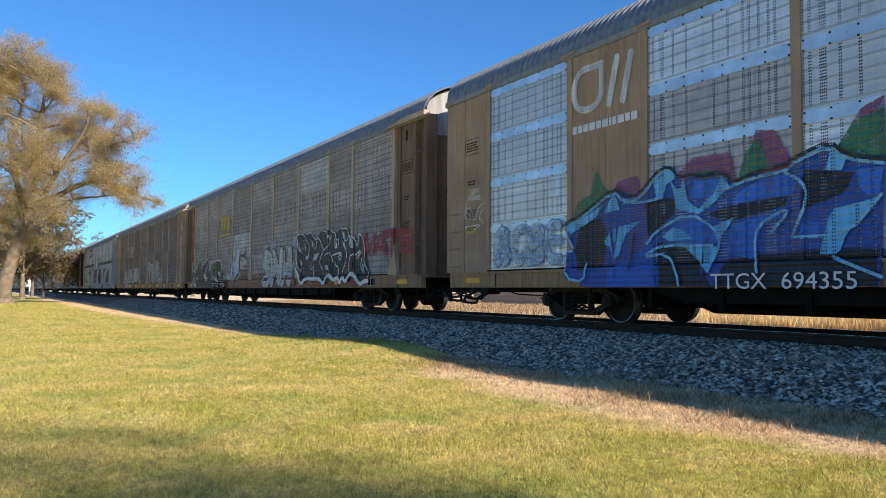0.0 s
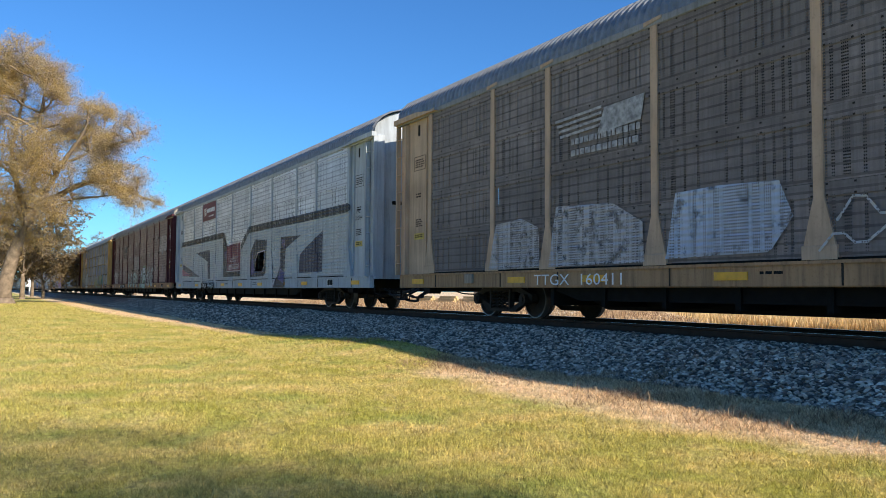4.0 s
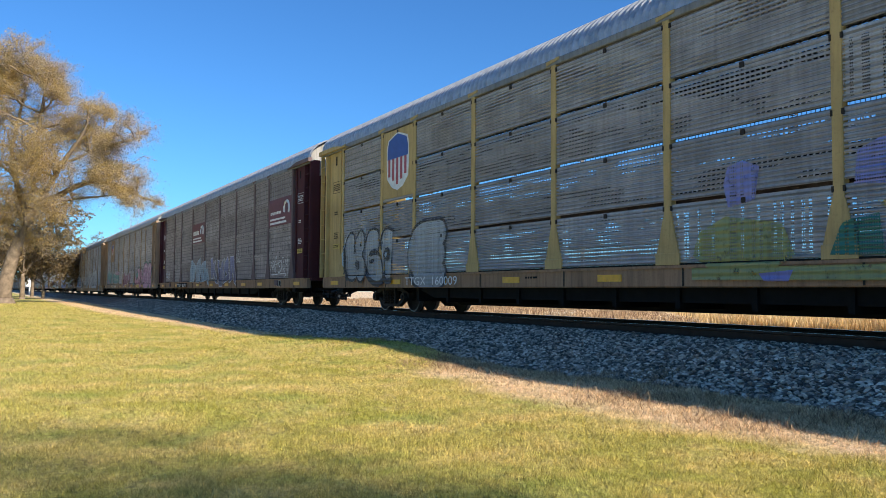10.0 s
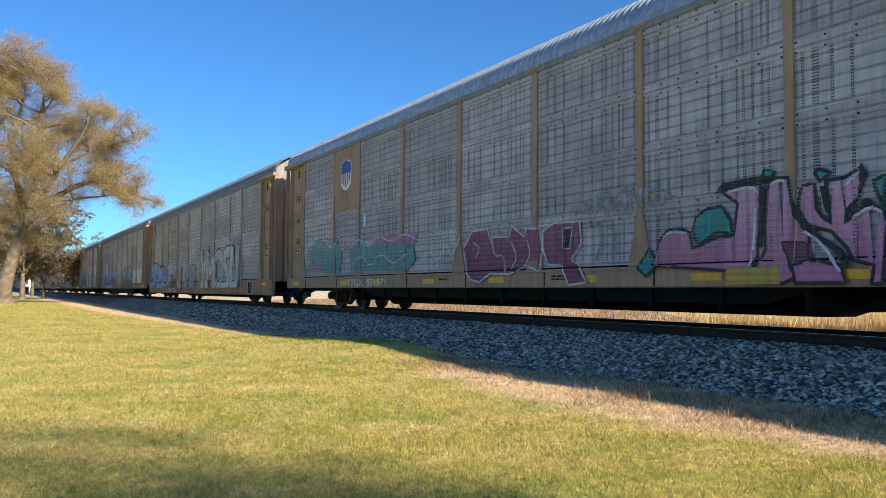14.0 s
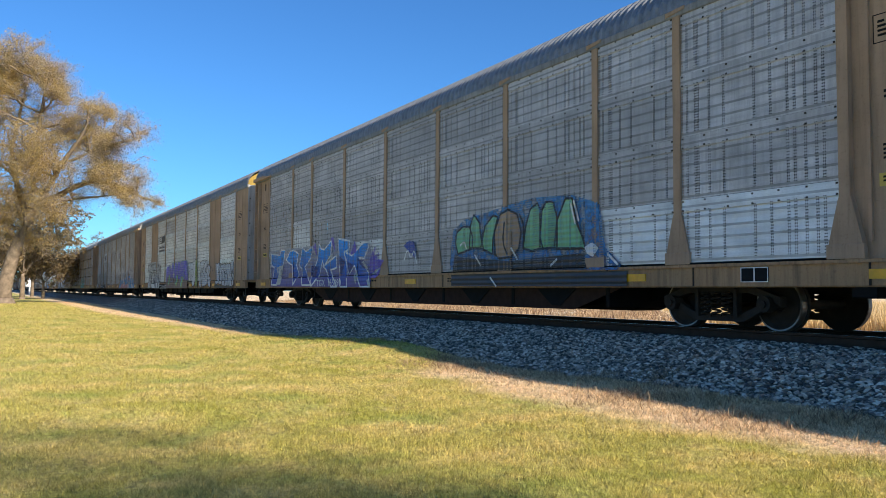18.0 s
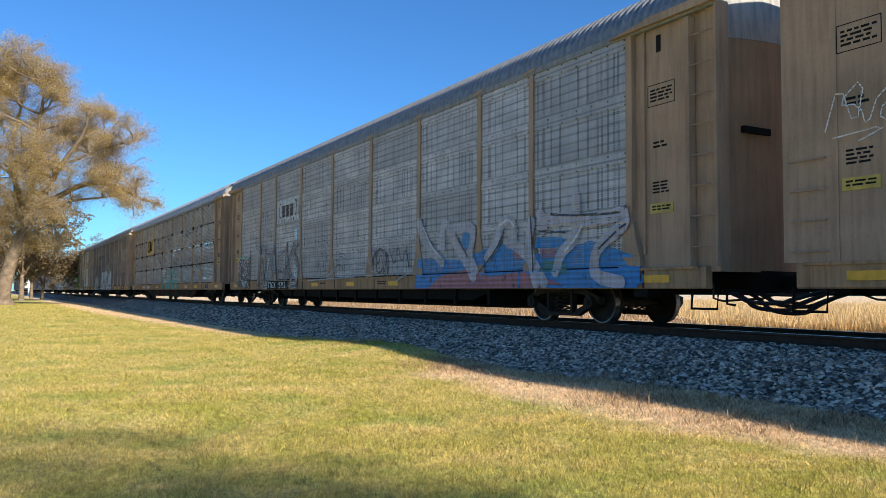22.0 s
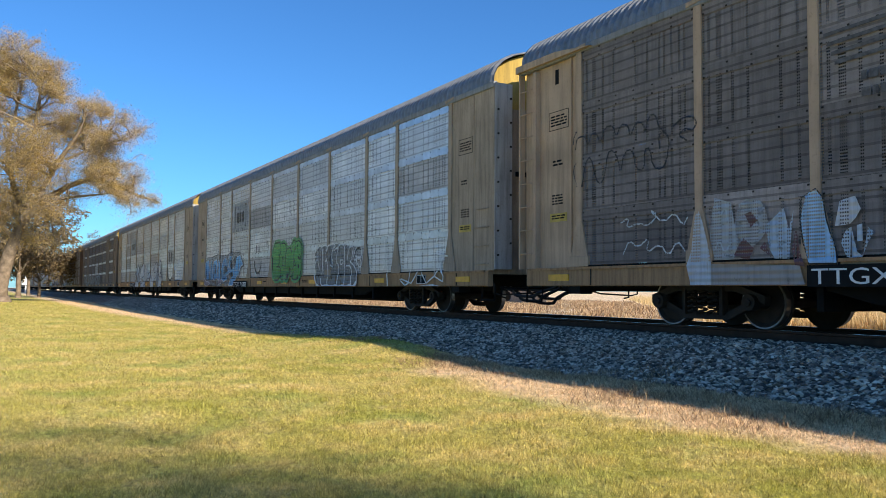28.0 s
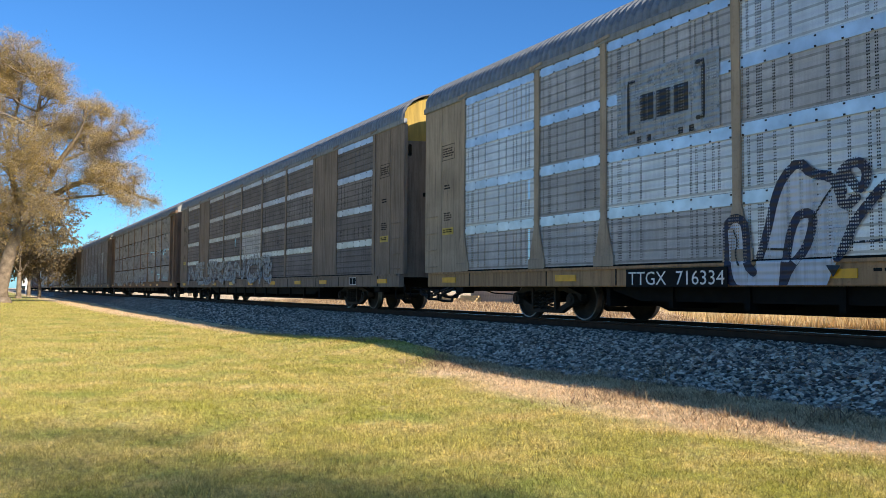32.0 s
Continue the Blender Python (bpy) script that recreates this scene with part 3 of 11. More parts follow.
SPECS = [
    dict(post="tan", sheet="bright", plates=(1, 7), flush=True, flare=False, cap="tan", lap=1, label="tan auto rack car with bright panels and a blue mural"),
    dict(post="cream", end="brown", sill="rusted", sheet="dark", cap="white", label="weathered tan auto rack car with dark white-edged lettering art"),
    dict(post="cream", sheet="dusk", other="dusk", cap="white", label="cream and grey auto rack car with chalky white lettering art"),
    dict(post="steel", sheet="pale", other="bright", swap=0.2, cap="steel", rail=True, label="pale steel grey auto rack car with a huge black outlined mural"),
    dict(post="maroon", sheet="brown", sill="rusted", other="dark", latches=True, label="maroon auto rack car with dirty brown panels and green lettering art"),
    dict(post="yellow", end="yellow", sheet="slat", fine=True, roof="light", sill="rusted", label="yellow auto rack car with slatted grey panels"),
    dict(post="lilac", end="maroon", sheet="worn", other="dark", sill="rusted", roof="light", label="maroon auto rack car with faded posts and dark red signs"),
    dict(post="tan", sheet="cool", other="zinc", roof="light", sill="tan", label="tan auto rack car with pink and teal lettering art"),
    dict(post="tan", end="tan", sheet="zinc", low=0.36, label="tan auto rack car with blue and red lettering art"),
    dict(post="tan", end="tan", sheet="zinc", swap=0.05, other="bright", belly=True, clean=((7, 0), (8, 0), (1, 1), (3, 0)), label="tan auto rack car with blue, purple and green lettering art"),
    dict(post="tan", sheet="bright", plates=(1, 7), flush=True, flare=False, cap="gold", strip=1, lap=1, label="tan auto rack car with solid plates and white bubble lettering"),
    dict(post="tan", sheet="zinc", end="tan", label="tan auto rack car with grey panels and a white sign"),
    dict(post="tan", end="tan", sheet="slat", fine=True, roof="light", belly=True, latches=True, label="tan auto rack car with slatted grey panels and turquoise paint"),
    dict(post="cream", sheet="dusk", other="worn", cap="white", label="cream posted auto rack car with dark panels and grey bubble lettering"),
    dict(post="ashen", sheet="bright", flush=True, cap="gold", swap=0.15, strip=1, lap=1, label="tan auto rack car with bright panels and green bubble lettering"),
    dict(post="ashen", sheet="bright", flush=True, cap="gold", swap=0.3, strip=1, lap=1, label="tan auto rack car with white lettering edged in blue"),
    dict(post="dusty", sheet="dusk", plates=(1, 7), flush=True, flare=False, cap="gold", lap=1, label="tan auto rack car with solid plates and dark panels"),
    dict(post="brown", sheet="slat", fine=True, label="brown auto rack car with slatted dark panels"),
    dict(post="dusty", sheet="worn", label="dusty tan auto rack car with grey panels"),
    dict(post="dusty", sheet="zinc", label="dusty tan auto rack car with grey panels"),
    dict(post="brown", sheet="dark", label="brown auto rack car with dark panels"),
    dict(post="dusty", sheet="zinc", flush=True, cap="gold", label="dusty tan auto rack car with grey panels"),
    dict(post="maroon", sheet="brown", label="maroon auto rack car with brown panels"),
    dict(post="dusty", sheet="worn", label="dusty tan auto rack car with grey panels"),
    dict(post="brown", sheet="dark", label="brown auto rack car with dark panels"),
    dict(post="dusty", sheet="worn", label="dusty tan auto rack car with dull grey panels"),
]
for i, spec in enumerate(SPECS):
    autorack(i, spec)
# ---- paint on the cars: murals, signs, lettering ----
def surface(x, z, flush, plates, flare=True):
    """How far out (to -y) the painted skin of a car stands at (x, z)."""
    if z < 0.99:
        return -1.580
    if min(abs(x - p) for p in POSTS) < (0.26 if flare and z < 1.8 else 0.09):
        return -1.561
    if abs(x) > 12.05:
        return -1.545 if flush else -1.510
    for b in plates:
        if POSTS[b] < x < POSTS[b + 1]:
            return -1.546
    return -1.5455


PAINTS = {}


def spray(a, b=None, wear=0.35, z0=0.9, z1=2.3):
    """Sprayed paint: fades from a (low) to b (high), patchy, with the punched holes showing through it."""
    b = b or a
    key = (a, b, wear, z0, z1)
    if key in PAINTS:
        return PAINTS[key]
    n = Nodes("sprayed_paint")
    at = n.coord("Object")
    x, y, z = n.xyz(at)[:3]
    k = n.math("DIVIDE", n.math("SUBTRACT", n.math("ADD", z, n.math("MULTIPLY", n.math("SUBTRACT", n.noise(at, 1.8, 3), 0.5), 0.9)), z0), z1 - z0)
    base = n.mix(n.ramp(k, (0.1, 0.0), (0.9, 1.0)), a, b)
    streak = n.noise(n.scaled(at, (8, 8, 0.5)), 1.5, 4, 0.6)
    base = n.mix(n.math("MULTIPLY", n.ramp(streak, (0.45, 0.0), (0.75, 1.0)), 0.4), base, (0.06, 0.055, 0.05))
    rib = n.math("SINE", n.math("MULTIPLY", z, 6.2832 / 0.103))
    n.finish(base, 0.5, 0.0, rib, 0.6, 0.012)
    u, w = n.math("DIVIDE", x, 0.032), n.math("DIVIDE", z, 0.045)
    du = n.math("ABSOLUTE", n.math("SUBTRACT", n.math("FRACT", u), 0.5))
    dw = n.math("ABSOLUTE", n.math("SUBTRACT", n.math("FRACT", w), 0.5))
    white = n.node("TexWhiteNoise", noise_dimensions="1D")
    n.plug(n.math("FLOOR", n.math("DIVIDE", u, 2.0)), white.inputs["W"])
    dot = n.math("MULTIPLY", n.math("MULTIPLY", n.math("LESS_THAN", du, 0.3), n.math("LESS_THAN", dw, 0.24)), n.math("GREATER_THAN", white.outputs[0], 0.4))
    dot = n.math("MULTIPLY", dot, n.math("GREATER_THAN", z, 1.0))
    worn = n.ramp(n.noise(at, 5, 6, 0.7), (0.72 - 0.38 * wear, 0.0), (0.86 - 0.28 * wear, 1.0))
    mask = n.math("MAXIMUM", dot, worn)
    clear, both = n.node("BsdfTransparent"), n.node("MixShader")
    n.plug(mask, both.inputs[0])
    n.plug(n.shader.outputs[0], both.inputs[1])
    n.plug(clear.outputs[0], both.inputs[2])
    n.plug(both.outputs[0], n.out.inputs[0])
    PAINTS[key] = n.mat
    return n.mat


class Brush:
    """Strokes and filled outlines that lie on a car's side."""

    def __init__(self, spec):
        self.v, self.f, self.out = [], [], 0.0
        self.flush, self.plates, self.flare = spec.get("flush", False), spec.get("plates", ()), spec.get("flare", True)

    def point(self, x, z, lay=0.0):
        x, z = min(13.4, max(-13.4, x)), max(0.655, z)
        self.v.append((x, surface(x, z, self.flush, self.plates, self.flare) - self.out - lay, z))

    def stroke(self, pts, w, step=0.075):
        self.out += 0.0004
        line = [Vector(p) for p in pts]
        dense = []
        for a, b in zip(line, line[1:]):
            n = max(1, int((b - a).length / step))
            dense += [a.lerp(b, i / n) for i in range(n)]
        dense.append(line[-1])
        if len(dense) < 2:
            return
        d0, d1 = (dense[1] - dense[0]).normalized(), (dense[-1] - dense[-2]).normalized()
        pre = [(dense[0] - d0 * w * 0.5 * k, w * (1 - k * k) ** 0.5) for k in (0.98, 0.8, 0.5)]
        post = [(dense[-1] + d1 * w * 0.5 * k, w * (1 - k * k) ** 0.5) for k in (0.5, 0.8, 0.98)]
        rows = pre + [(p, w) for p in dense] + post
        cross = max(1, int(math.ceil(w / 0.085)))
        k = len(self.v)
        for i, (p, ww) in enumerate(rows):
            d = (rows[min(i + 1, len(rows) - 1)][0] - rows[max(i - 1, 0)][0]).normalized()
            nrm = Vector((-d.y, d.x))
            for j in range(cross + 1):
                q = p + nrm * ww * (j / cross - 0.5)
                self.point(q.x, q.y, i * 0.00006)
        c = cross + 1
        for i in range(len(rows) - 1):
            self.f += [(k + i * c + j, k + i * c + j + 1, k + (i + 1) * c + j + 1, k + (i + 1) * c + j) for j in range(cross)]

    def area(self, ring, step=0.07):
        """A filled outline, cut into upright slices so that it follows posts and sheets."""
        self.out += 0.0002
        xs = [p[0] for p in ring]
        x, x1 = min(xs), max(xs)
        n = max(1, int((x1 - x) / step))
        cuts = sorted(set([x + (x1 - x) * i / n for i in range(n + 1)] + [e for p in POSTS for e in (p - 0.2605, p - 0.2595, p - 0.0905, p - 0.0895, p + 0.0895, p + 0.0905, p + 0.2595, p + 0.2605) if x < e < x1]))

        def span(at):
            hits = []
            for (ax, az), (bx, bz) in zip(ring, ring[1:] + ring[:1]):
                if (ax <= at < bx) or (bx <= at < ax):
                    hits.append(az + (bz - az) * (at - ax) / (bx - ax))
            return sorted(hits)
        for a, b in zip(cuts, cuts[1:]):
            ha, hb = span(a + (b - a) * 0.001), span(b - (b - a) * 0.001)
            for i in range(0, min(len(ha), len(hb)) - 1, 2):
                low, top = max(ha[i], hb[i]), min(ha[i + 1], hb[i + 1])
                zs = [(ha[i], hb[i])] + [(z, z) for z in (0.985, 0.997, 1.79, 1.81) if low + 0.002 < z < top - 0.002] + [(ha[i + 1], hb[i + 1])]
                k = len(self.v)
                for za, zb in zs:
                    self.point(a, za)
                    self.point(b, zb)
                self.f += [(k + 2 * m, k + 2 * m + 1, k + 2 * m + 3, k + 2 * m + 2) for m in range(len(zs) - 1)]

    def done(self, name, mat, car, label="", out=0.0):
        if not self.v:
            return None
        seen, index = {}, []
        for q in self.v:
            index.append(seen.setdefault((round(q[0], 4), round(q[1], 5), round(q[2], 4)), len(seen)))
        faces = [tuple(dict.fromkeys(index[i] for i in q)) for q in self.f]
        me = mesh_of(name, [(x, y - out, z) for x, y, z in seen], [q for q in faces if len(q) > 2])
        return tagged(part(name, me, mat, car, label=label), kind="stuff")


GLYPHS = {}
GLYPHS.update({"A": ([(0, 0), (0.4, 1), (0.6, 1), (1, 0)], [(0.22, 0.36), (0.78, 0.36)]), "B": ([(0.1, 0), (0.1, 1), (0.75, 0.92), (0.7, 0.58), (0.2, 0.52), (0.9, 0.38), (0.8, 0.03), (0.1, 0)],), "C": ([(0.92, 0.82), (0.45, 1), (0.06, 0.65), (0.1, 0.2), (0.5, 0), (0.95, 0.15)],), "E": ([(0.92, 1), (0.1, 0.94), (0.1, 0.06), (0.95, 0)], [(0.1, 0.5), (0.75, 0.5)])})
GLYPHS.update({"K": ([(0.1, 0), (0.14, 1)], [(0.95, 1), (0.2, 0.48), (1, 0)]), "M": ([(0, 0), (0.12, 1), (0.5, 0.35), (0.88, 1), (1, 0)],), "N": ([(0.05, 0), (0.1, 1), (0.88, 0.05), (0.95, 1)],), "O": ([(0.5, 0), (0.08, 0.25), (0.06, 0.75), (0.5, 1), (0.92, 0.78), (0.95, 0.28), (0.5, 0)],)})
GLYPHS.update({"R": ([(0.1, 0), (0.12, 1), (0.85, 0.9), (0.8, 0.55), (0.2, 0.48), (0.98, 0)],), "S": ([(0.92, 0.86), (0.4, 1), (0.1, 0.74), (0.88, 0.34), (0.6, 0), (0.05, 0.1)],), "U": ([(0.06, 1), (0.1, 0.2), (0.5, 0), (0.9, 0.2), (0.95, 1)],), "V": ([(0, 1), (0.5, 0), (1, 1)],)})
GLYPHS.update({"Z": ([(0.06, 0.95), (0.92, 1), (0.06, 0.03), (0.98, 0)],), "I": ([(0.45, 0), (0.5, 1)],), "H": ([(0.1, 0), (0.08, 1)], [(0.9, 0), (0.94, 1)], [(0.1, 0.5), (0.9, 0.5)]), "P": ([(0.12, 0), (0.1, 1), (0.85, 0.92), (0.85, 0.52), (0.15, 0.45)],)})
GLYPHS.update({"Y": ([(0, 1), (0.48, 0.5), (0.5, 0)], [(1, 1), (0.48, 0.5)]), "L": ([(0.1, 1), (0.12, 0.04), (0.9, 0)],), "J": ([(0.3, 0.98), (0.9, 1), (0.8, 0.2), (0.4, 0), (0.02, 0.2)],), "W": ([(0, 1), (0.22, 0), (0.5, 0.7), (0.78, 0), (1, 1)],)})
GLYPHS.update({"X": ([(0, 1), (1, 0)], [(1, 1), (0, 0)]), "G": ([(0.92, 0.82), (0.45, 1), (0.06, 0.65), (0.1, 0.2), (0.5, 0), (0.92, 0.15), (0.9, 0.48), (0.55, 0.48)],), "T": ([(0, 0.95), (1, 1)], [(0.5, 0.98), (0.48, 0)])})


def rounded(pts, times_):
    for _ in range(times_):
        new_pts = [pts[0]]
        for a, b in zip(pts, pts[1:]):
            new_pts += [(a[0] * 0.75 + b[0] * 0.25, a[1] * 0.75 + b[1] * 0.25), (a[0] * 0.25 + b[0] * 0.75, a[1] * 0.25 + b[1] * 0.75)]
        pts = new_pts + [pts[-1]]
    return pts


def bar_ring(a, b, w, cut, grow=0.0):
    """A slanted-ended bar from a to b, as the corners of a filled outline."""
    a, b = Vector(a), Vector(b)
    d = (b - a).normalized() if (b - a).length > 0.01 else Vector((1, 0))
    n = Vector((-d.y, d.x)) * (w / 2 + grow)
    e = d * (w * 0.42 + grow)
    s = d * cut * w
    return [tuple(a - e + n + s), tuple(b + e + n + s), tuple(b + e - n - s), tuple(a - e - n - s)]


def scribble(forms, x0, x1, z0, z1, r):
    """One running hand-style line through all the letters, with a flick under it."""
    n = len(forms)
    w, high = (x1 - x0) / n, z1 - z0
    run = []
    for i, ch in enumerate(forms):
        lean, lift_by, tall = r.uniform(0.05, 0.35), r.uniform(-0.08, 0.12), r.uniform(0.65, 1.0)
        for pts in GLYPHS[ch]:
            run += [(x0 + w * (i + 0.1 + 0.9 * (px + lean * pz + r.uniform(-0.12, 0.12))), z0 + high * (lift_by + tall * (pz + r.uniform(-0.12, 0.12)))) for px, pz in pts]
    flick = [(x0 + w * 0.3, z0 - high * 0.08), (x1 - w * 0.2, z0 + high * r.uniform(-0.05, 0.1)), (x1 - w, z0 - high * 0.2)]
    return [rounded(run, 1), rounded(flick, 1)]


def piece(car, spec, x0, x1, z0, z1, forms, fill=None, line=None, back=None, style="wild", fat=0.34, edge=0.07, seed=1, inner=None, wear=0.3, label="sprayed lettering art"):
    """A row of sprayed letters: a cloud behind, then each letter's outline, fill and streak over the one before it."""
    r = random.Random(seed)
    n = len(forms)
    w = (x1 - x0) / n
    high = z1 - z0
    body = fat * min(w, high) if style != "tag" else fat * 0.65
    lay = {k: Brush(spec) for k in ("back", "line", "fill", "inner")}
    if style == "tag":
        for q in scribble(forms, x0, x1, z0, z1, r):
            lay["line"].stroke(q, body)
        forms = ""
    order = list(range(len(forms)))
    r.shuffle(order)
    for rank, i in enumerate(order):
        ch = forms[i]
        bx, bz = x0 + w * i + w * 0.04, z0 + high * r.uniform(0.0, 0.08)
        sw, sh = w * r.uniform(0.9, 1.12), high * r.uniform(0.78, 1.0)
        lean = r.uniform(-0.1, 0.2)
        jit = 0.1 if style == "wild" else 0.03
        lines = []
        for pts in GLYPHS[ch]:
            q = [(bx + sw * (px + lean * pz + r.uniform(-jit, jit)), bz + sh * (pz + r.uniform(-jit, jit))) for px, pz in pts]
            q = [(min(max(px, x0 + body / 2), x1 - body / 2), min(max(pz, z0 + body * 0.4), z1 - body * 0.4)) for px, pz in q]
            lines.append(rounded(q, 2) if style == "bubble" else q)
        for k, up in (("back", 0.0), ("line", 0.0), ("fill", 0.0022), ("inner", 0.0044)):
            lay[k].out = rank * 0.005 + up
        for q in lines:
            if style == "wild":
                for a, b in zip(q, q[1:]):
                    ww, cut = body * r.uniform(0.6, 1.25), r.uniform(-0.5, 0.5)
                    for k, on, grow in (("back", back, edge + 0.09), ("line", line, edge), ("fill", fill, 0.0)):
                        if on is not None:
                            lay[k].area(bar_ring(a, b, ww, cut, grow))
                            lay[k].out -= 0.00005
                    if inner is not None:
                        lay["inner"].area(bar_ring((a[0], a[1] + ww * 0.2), (b[0], b[1] + ww * 0.2), ww * 0.3, -cut))
                        lay["inner"].out -= 0.00005
                continue
            if back is not None:
                lay["back"].stroke(q, body + edge * 2 + 0.18)
            if line is not None:
                lay["line"].stroke(q, body + edge * 2)
                lay["line"].out -= 0.0004
            if fill is not None:
                lay["fill"].stroke(q, body)
                lay["fill"].out -= 0.0004
            if inner is not None:
                off = body * 0.22
                lay["inner"].stroke([(px - off * 0.5, pz + off) for px, pz in q[: max(2, len(q) * 2 // 3)]], body * 0.25)
    first = None
    for k, mat_col, up in (("back", back, 0.0), ("line", line, 0.004), ("fill", fill, 0.004), ("inner", inner, 0.004)):
        if mat_col is None:
            continue
        cols = mat_col if isinstance(mat_col[0], tuple) else (mat_col,)
        mat = spray(cols[0], cols[-1], wear, z0, z1)
        ob = lay[k].done("lettering_" + k, mat, first or car, label if first is None else "", up)
        if ob:
            tagged(ob, kind="stuff")
        first = first or ob
    return first


def shape(car, spec, ring, col, name="painted_shape", label="", up=0.002, wear=0.2):
    b = Brush(spec)
    b.area(ring)
    return b.done(name, spray(col, col, wear), car, label, up)


def mural(car, spec, forms, paints, label):
    """A mural drawn form by form, each painted over the last; paints: kind -> (low colour, high colour, edge colour, edge width, wear)."""
    first, up = None, 0.0
    for kind, ring in forms:
        low, high, edge, wide, wear = paints[kind]
        if low is None:
            ob = strokes(car, spec, [rounded(ring, 1)], wide, edge, "mural_line", up=up, wear=wear)
        else:
            b = Brush(spec)
            b.area(ring)
            ob = b.done("mural_form", spray(low, high, wear, 0.7, 2.2), first or car, "" if first else label, up)
            if edge:
                strokes(first or car, spec, [ring + ring[:1]], wide, edge, "mural_edge", up=up + 0.0006, wear=wear)
        first = first or ob
        up += 0.0012


def strokes(car, spec, lines, w, col, name="painted_line", label="", up=0.003, wear=0.2):
    b = Brush(spec)
    for q in lines:
        b.stroke(q, w)
    cols = col if isinstance(col[0], tuple) else (col,)
    return b.done(name, spray(cols[0], cols[-1], wear), car, label, up)


def words_mesh(text, size):
    """Letters of the built-in font as a flat mesh that faces -y."""
    cu = bpy.data.curves.new("letters", "FONT")
    cu.body, cu.size, cu.extrude, cu.resolution_u = text, size, 0.0, 3
    ob = bpy.data.objects.new("letters", cu)
    scene.collection.objects.link(ob)
    me = bpy.data.meshes.new_from_object(ob.evaluated_get(bpy.context.evaluated_depsgraph_get()))
    bpy.data.objects.remove(ob)
    me.transform(Matrix.Rotation(math.pi / 2, 4, "X"))
    me.materials.clear()
    me.materials.append(None)
    return me


WHITE, INK, NAVY, SKYB = (0.78, 0.78, 0.76), (0.018, 0.018, 0.02), (0.012, 0.03, 0.15), (0.10, 0.42, 0.72)
STENCIL_WHITE = plain("white_stencil", (0.75, 0.75, 0.72), 0.6, 0, 0.15)
STENCIL_BLACK = plain("black_stencil", (0.014, 0.014, 0.014), 0.85, 0, 0.15)
SIGN_RED = plain("dark_red_sign", (0.13, 0.018, 0.03), 0.5)
SIGN_YELLOW = plain("yellow_placard", (0.50, 0.36, 0.06), 0.5)


def words(car, text, x, z, size, mat=None, y=-1.583, wide=1.0):
    me = words_mesh(text, size)
    if wide != 1.0:
        me.transform(Matrix.Diagonal((wide, 1, 1, 1)))
    return part("reporting_mark", me, mat or STENCIL_WHITE, car, (x, y, z), "stencilled car number")


def sign(car, x0, x1, z0, z1, mat, y=-1.582, label="painted sign board", name="sign_board"):
    return part(name, Shape().box(x0, x1, y, y + 0.012, z0, z1).mesh("board"), mat, car, label=label)


def bars(car, x, z, rows, wide, mat, seed, y, high=0.035):
    """Small stencilling too fine to read: plain bars."""
    r = random.Random(seed)
    s = Shape()
    for i in range(rows):
        at = x
        while at < x + wide - 0.05:
            w = r.uniform(0.05, 0.16)
            e = min(at + w, x + wide)
            s.box(at, e, y - 0.002, y, z - i * high * 1.9, z - i * high * 1.9 + high)
            at = e + 0.03
    return tagged(part("stencil_block", s.mesh("bars"), mat, car, label="small stencilled data"), kind="stuff")


def box_outline(car, x0, x1, z0, z1, mat, y):
    s = Shape()
    for a in ((x0, x1, z0, z0 + 0.012), (x0, x1, z1 - 0.012, z1), (x0, x0 + 0.012, z0 + 0.012, z1 - 0.012), (x1 - 0.012, x1, z0 + 0.012, z1 - 0.012)):
        s.box(a[0], a[1], y - 0.002, y, a[2], a[3])
    return part("stencil_frame", s.mesh("outline"), mat, car)
def number_plate_band(car, x0, x1, z0, z1, text, dark=True, shift=0.0):
    """Reporting mark on the sill, on its black panel."""
    if dark:
        sign(car, x0 - 0.06, x1 + 0.05, z0 - 0.035, z1 + 0.035, STENCIL_BLACK, -1.612, "black panel behind the car number", "number_panel")
    size = (z1 - z0) * 1.38
    mark, number = text.split()
    a, b = words_mesh(mark, size), words_mesh(number, size)
    wa, wb = (max(v.co.x for v in me.vertices) for me in (a, b))
    k = (x1 - x0) / (wa + wb + size * 0.6)
    for me, x in ((a, x0), (b, x1 - wb * k)):
        me.transform(Matrix.Diagonal((k, 1, 1, 1)))
        part("reporting_mark", me, STENCIL_WHITE, car, (x, -1.616 + shift, z0), "white stencilled car mark")


def end_data(car, spec, sx, dark, seed):
    """Data stencils, a yellow placard and a door slot on the end plates."""
    mat = STENCIL_BLACK if dark else STENCIL_WHITE
    y = -1.5215 if spec.get("flush") else -1.462
    x = 12.36 if sx > 0 else -13.0
    box_outline(car, x, x + 0.6, 3.62, 3.98, mat, y)
    bars(car, x + 0.06, 3.87, 4, 0.48, mat, seed, y, 0.03)
    bars(car, x + 0.12, 3.0, 2, 0.3, mat, seed + 1, y)
    bars(car, x + 0.1, 2.35, 4, 0.36, mat, seed + 2, y, 0.028)
    sign(car, x + 0.05, x + 0.55, 1.86, 2.02, SIGN_YELLOW, y - 0.012, "small yellow placard", "placard")
    bars(car, x + 0.1, 1.96, 2, 0.4, STENCIL_BLACK, seed + 3, y - 0.0125, 0.025)
    if not spec.get("flush"):
        part("door_slot", Shape().box(x + 0.2, x + 0.3, y - 0.004, y + 0.01, 4.5, 4.78).mesh("slot"), STENCIL_BLACK, car)


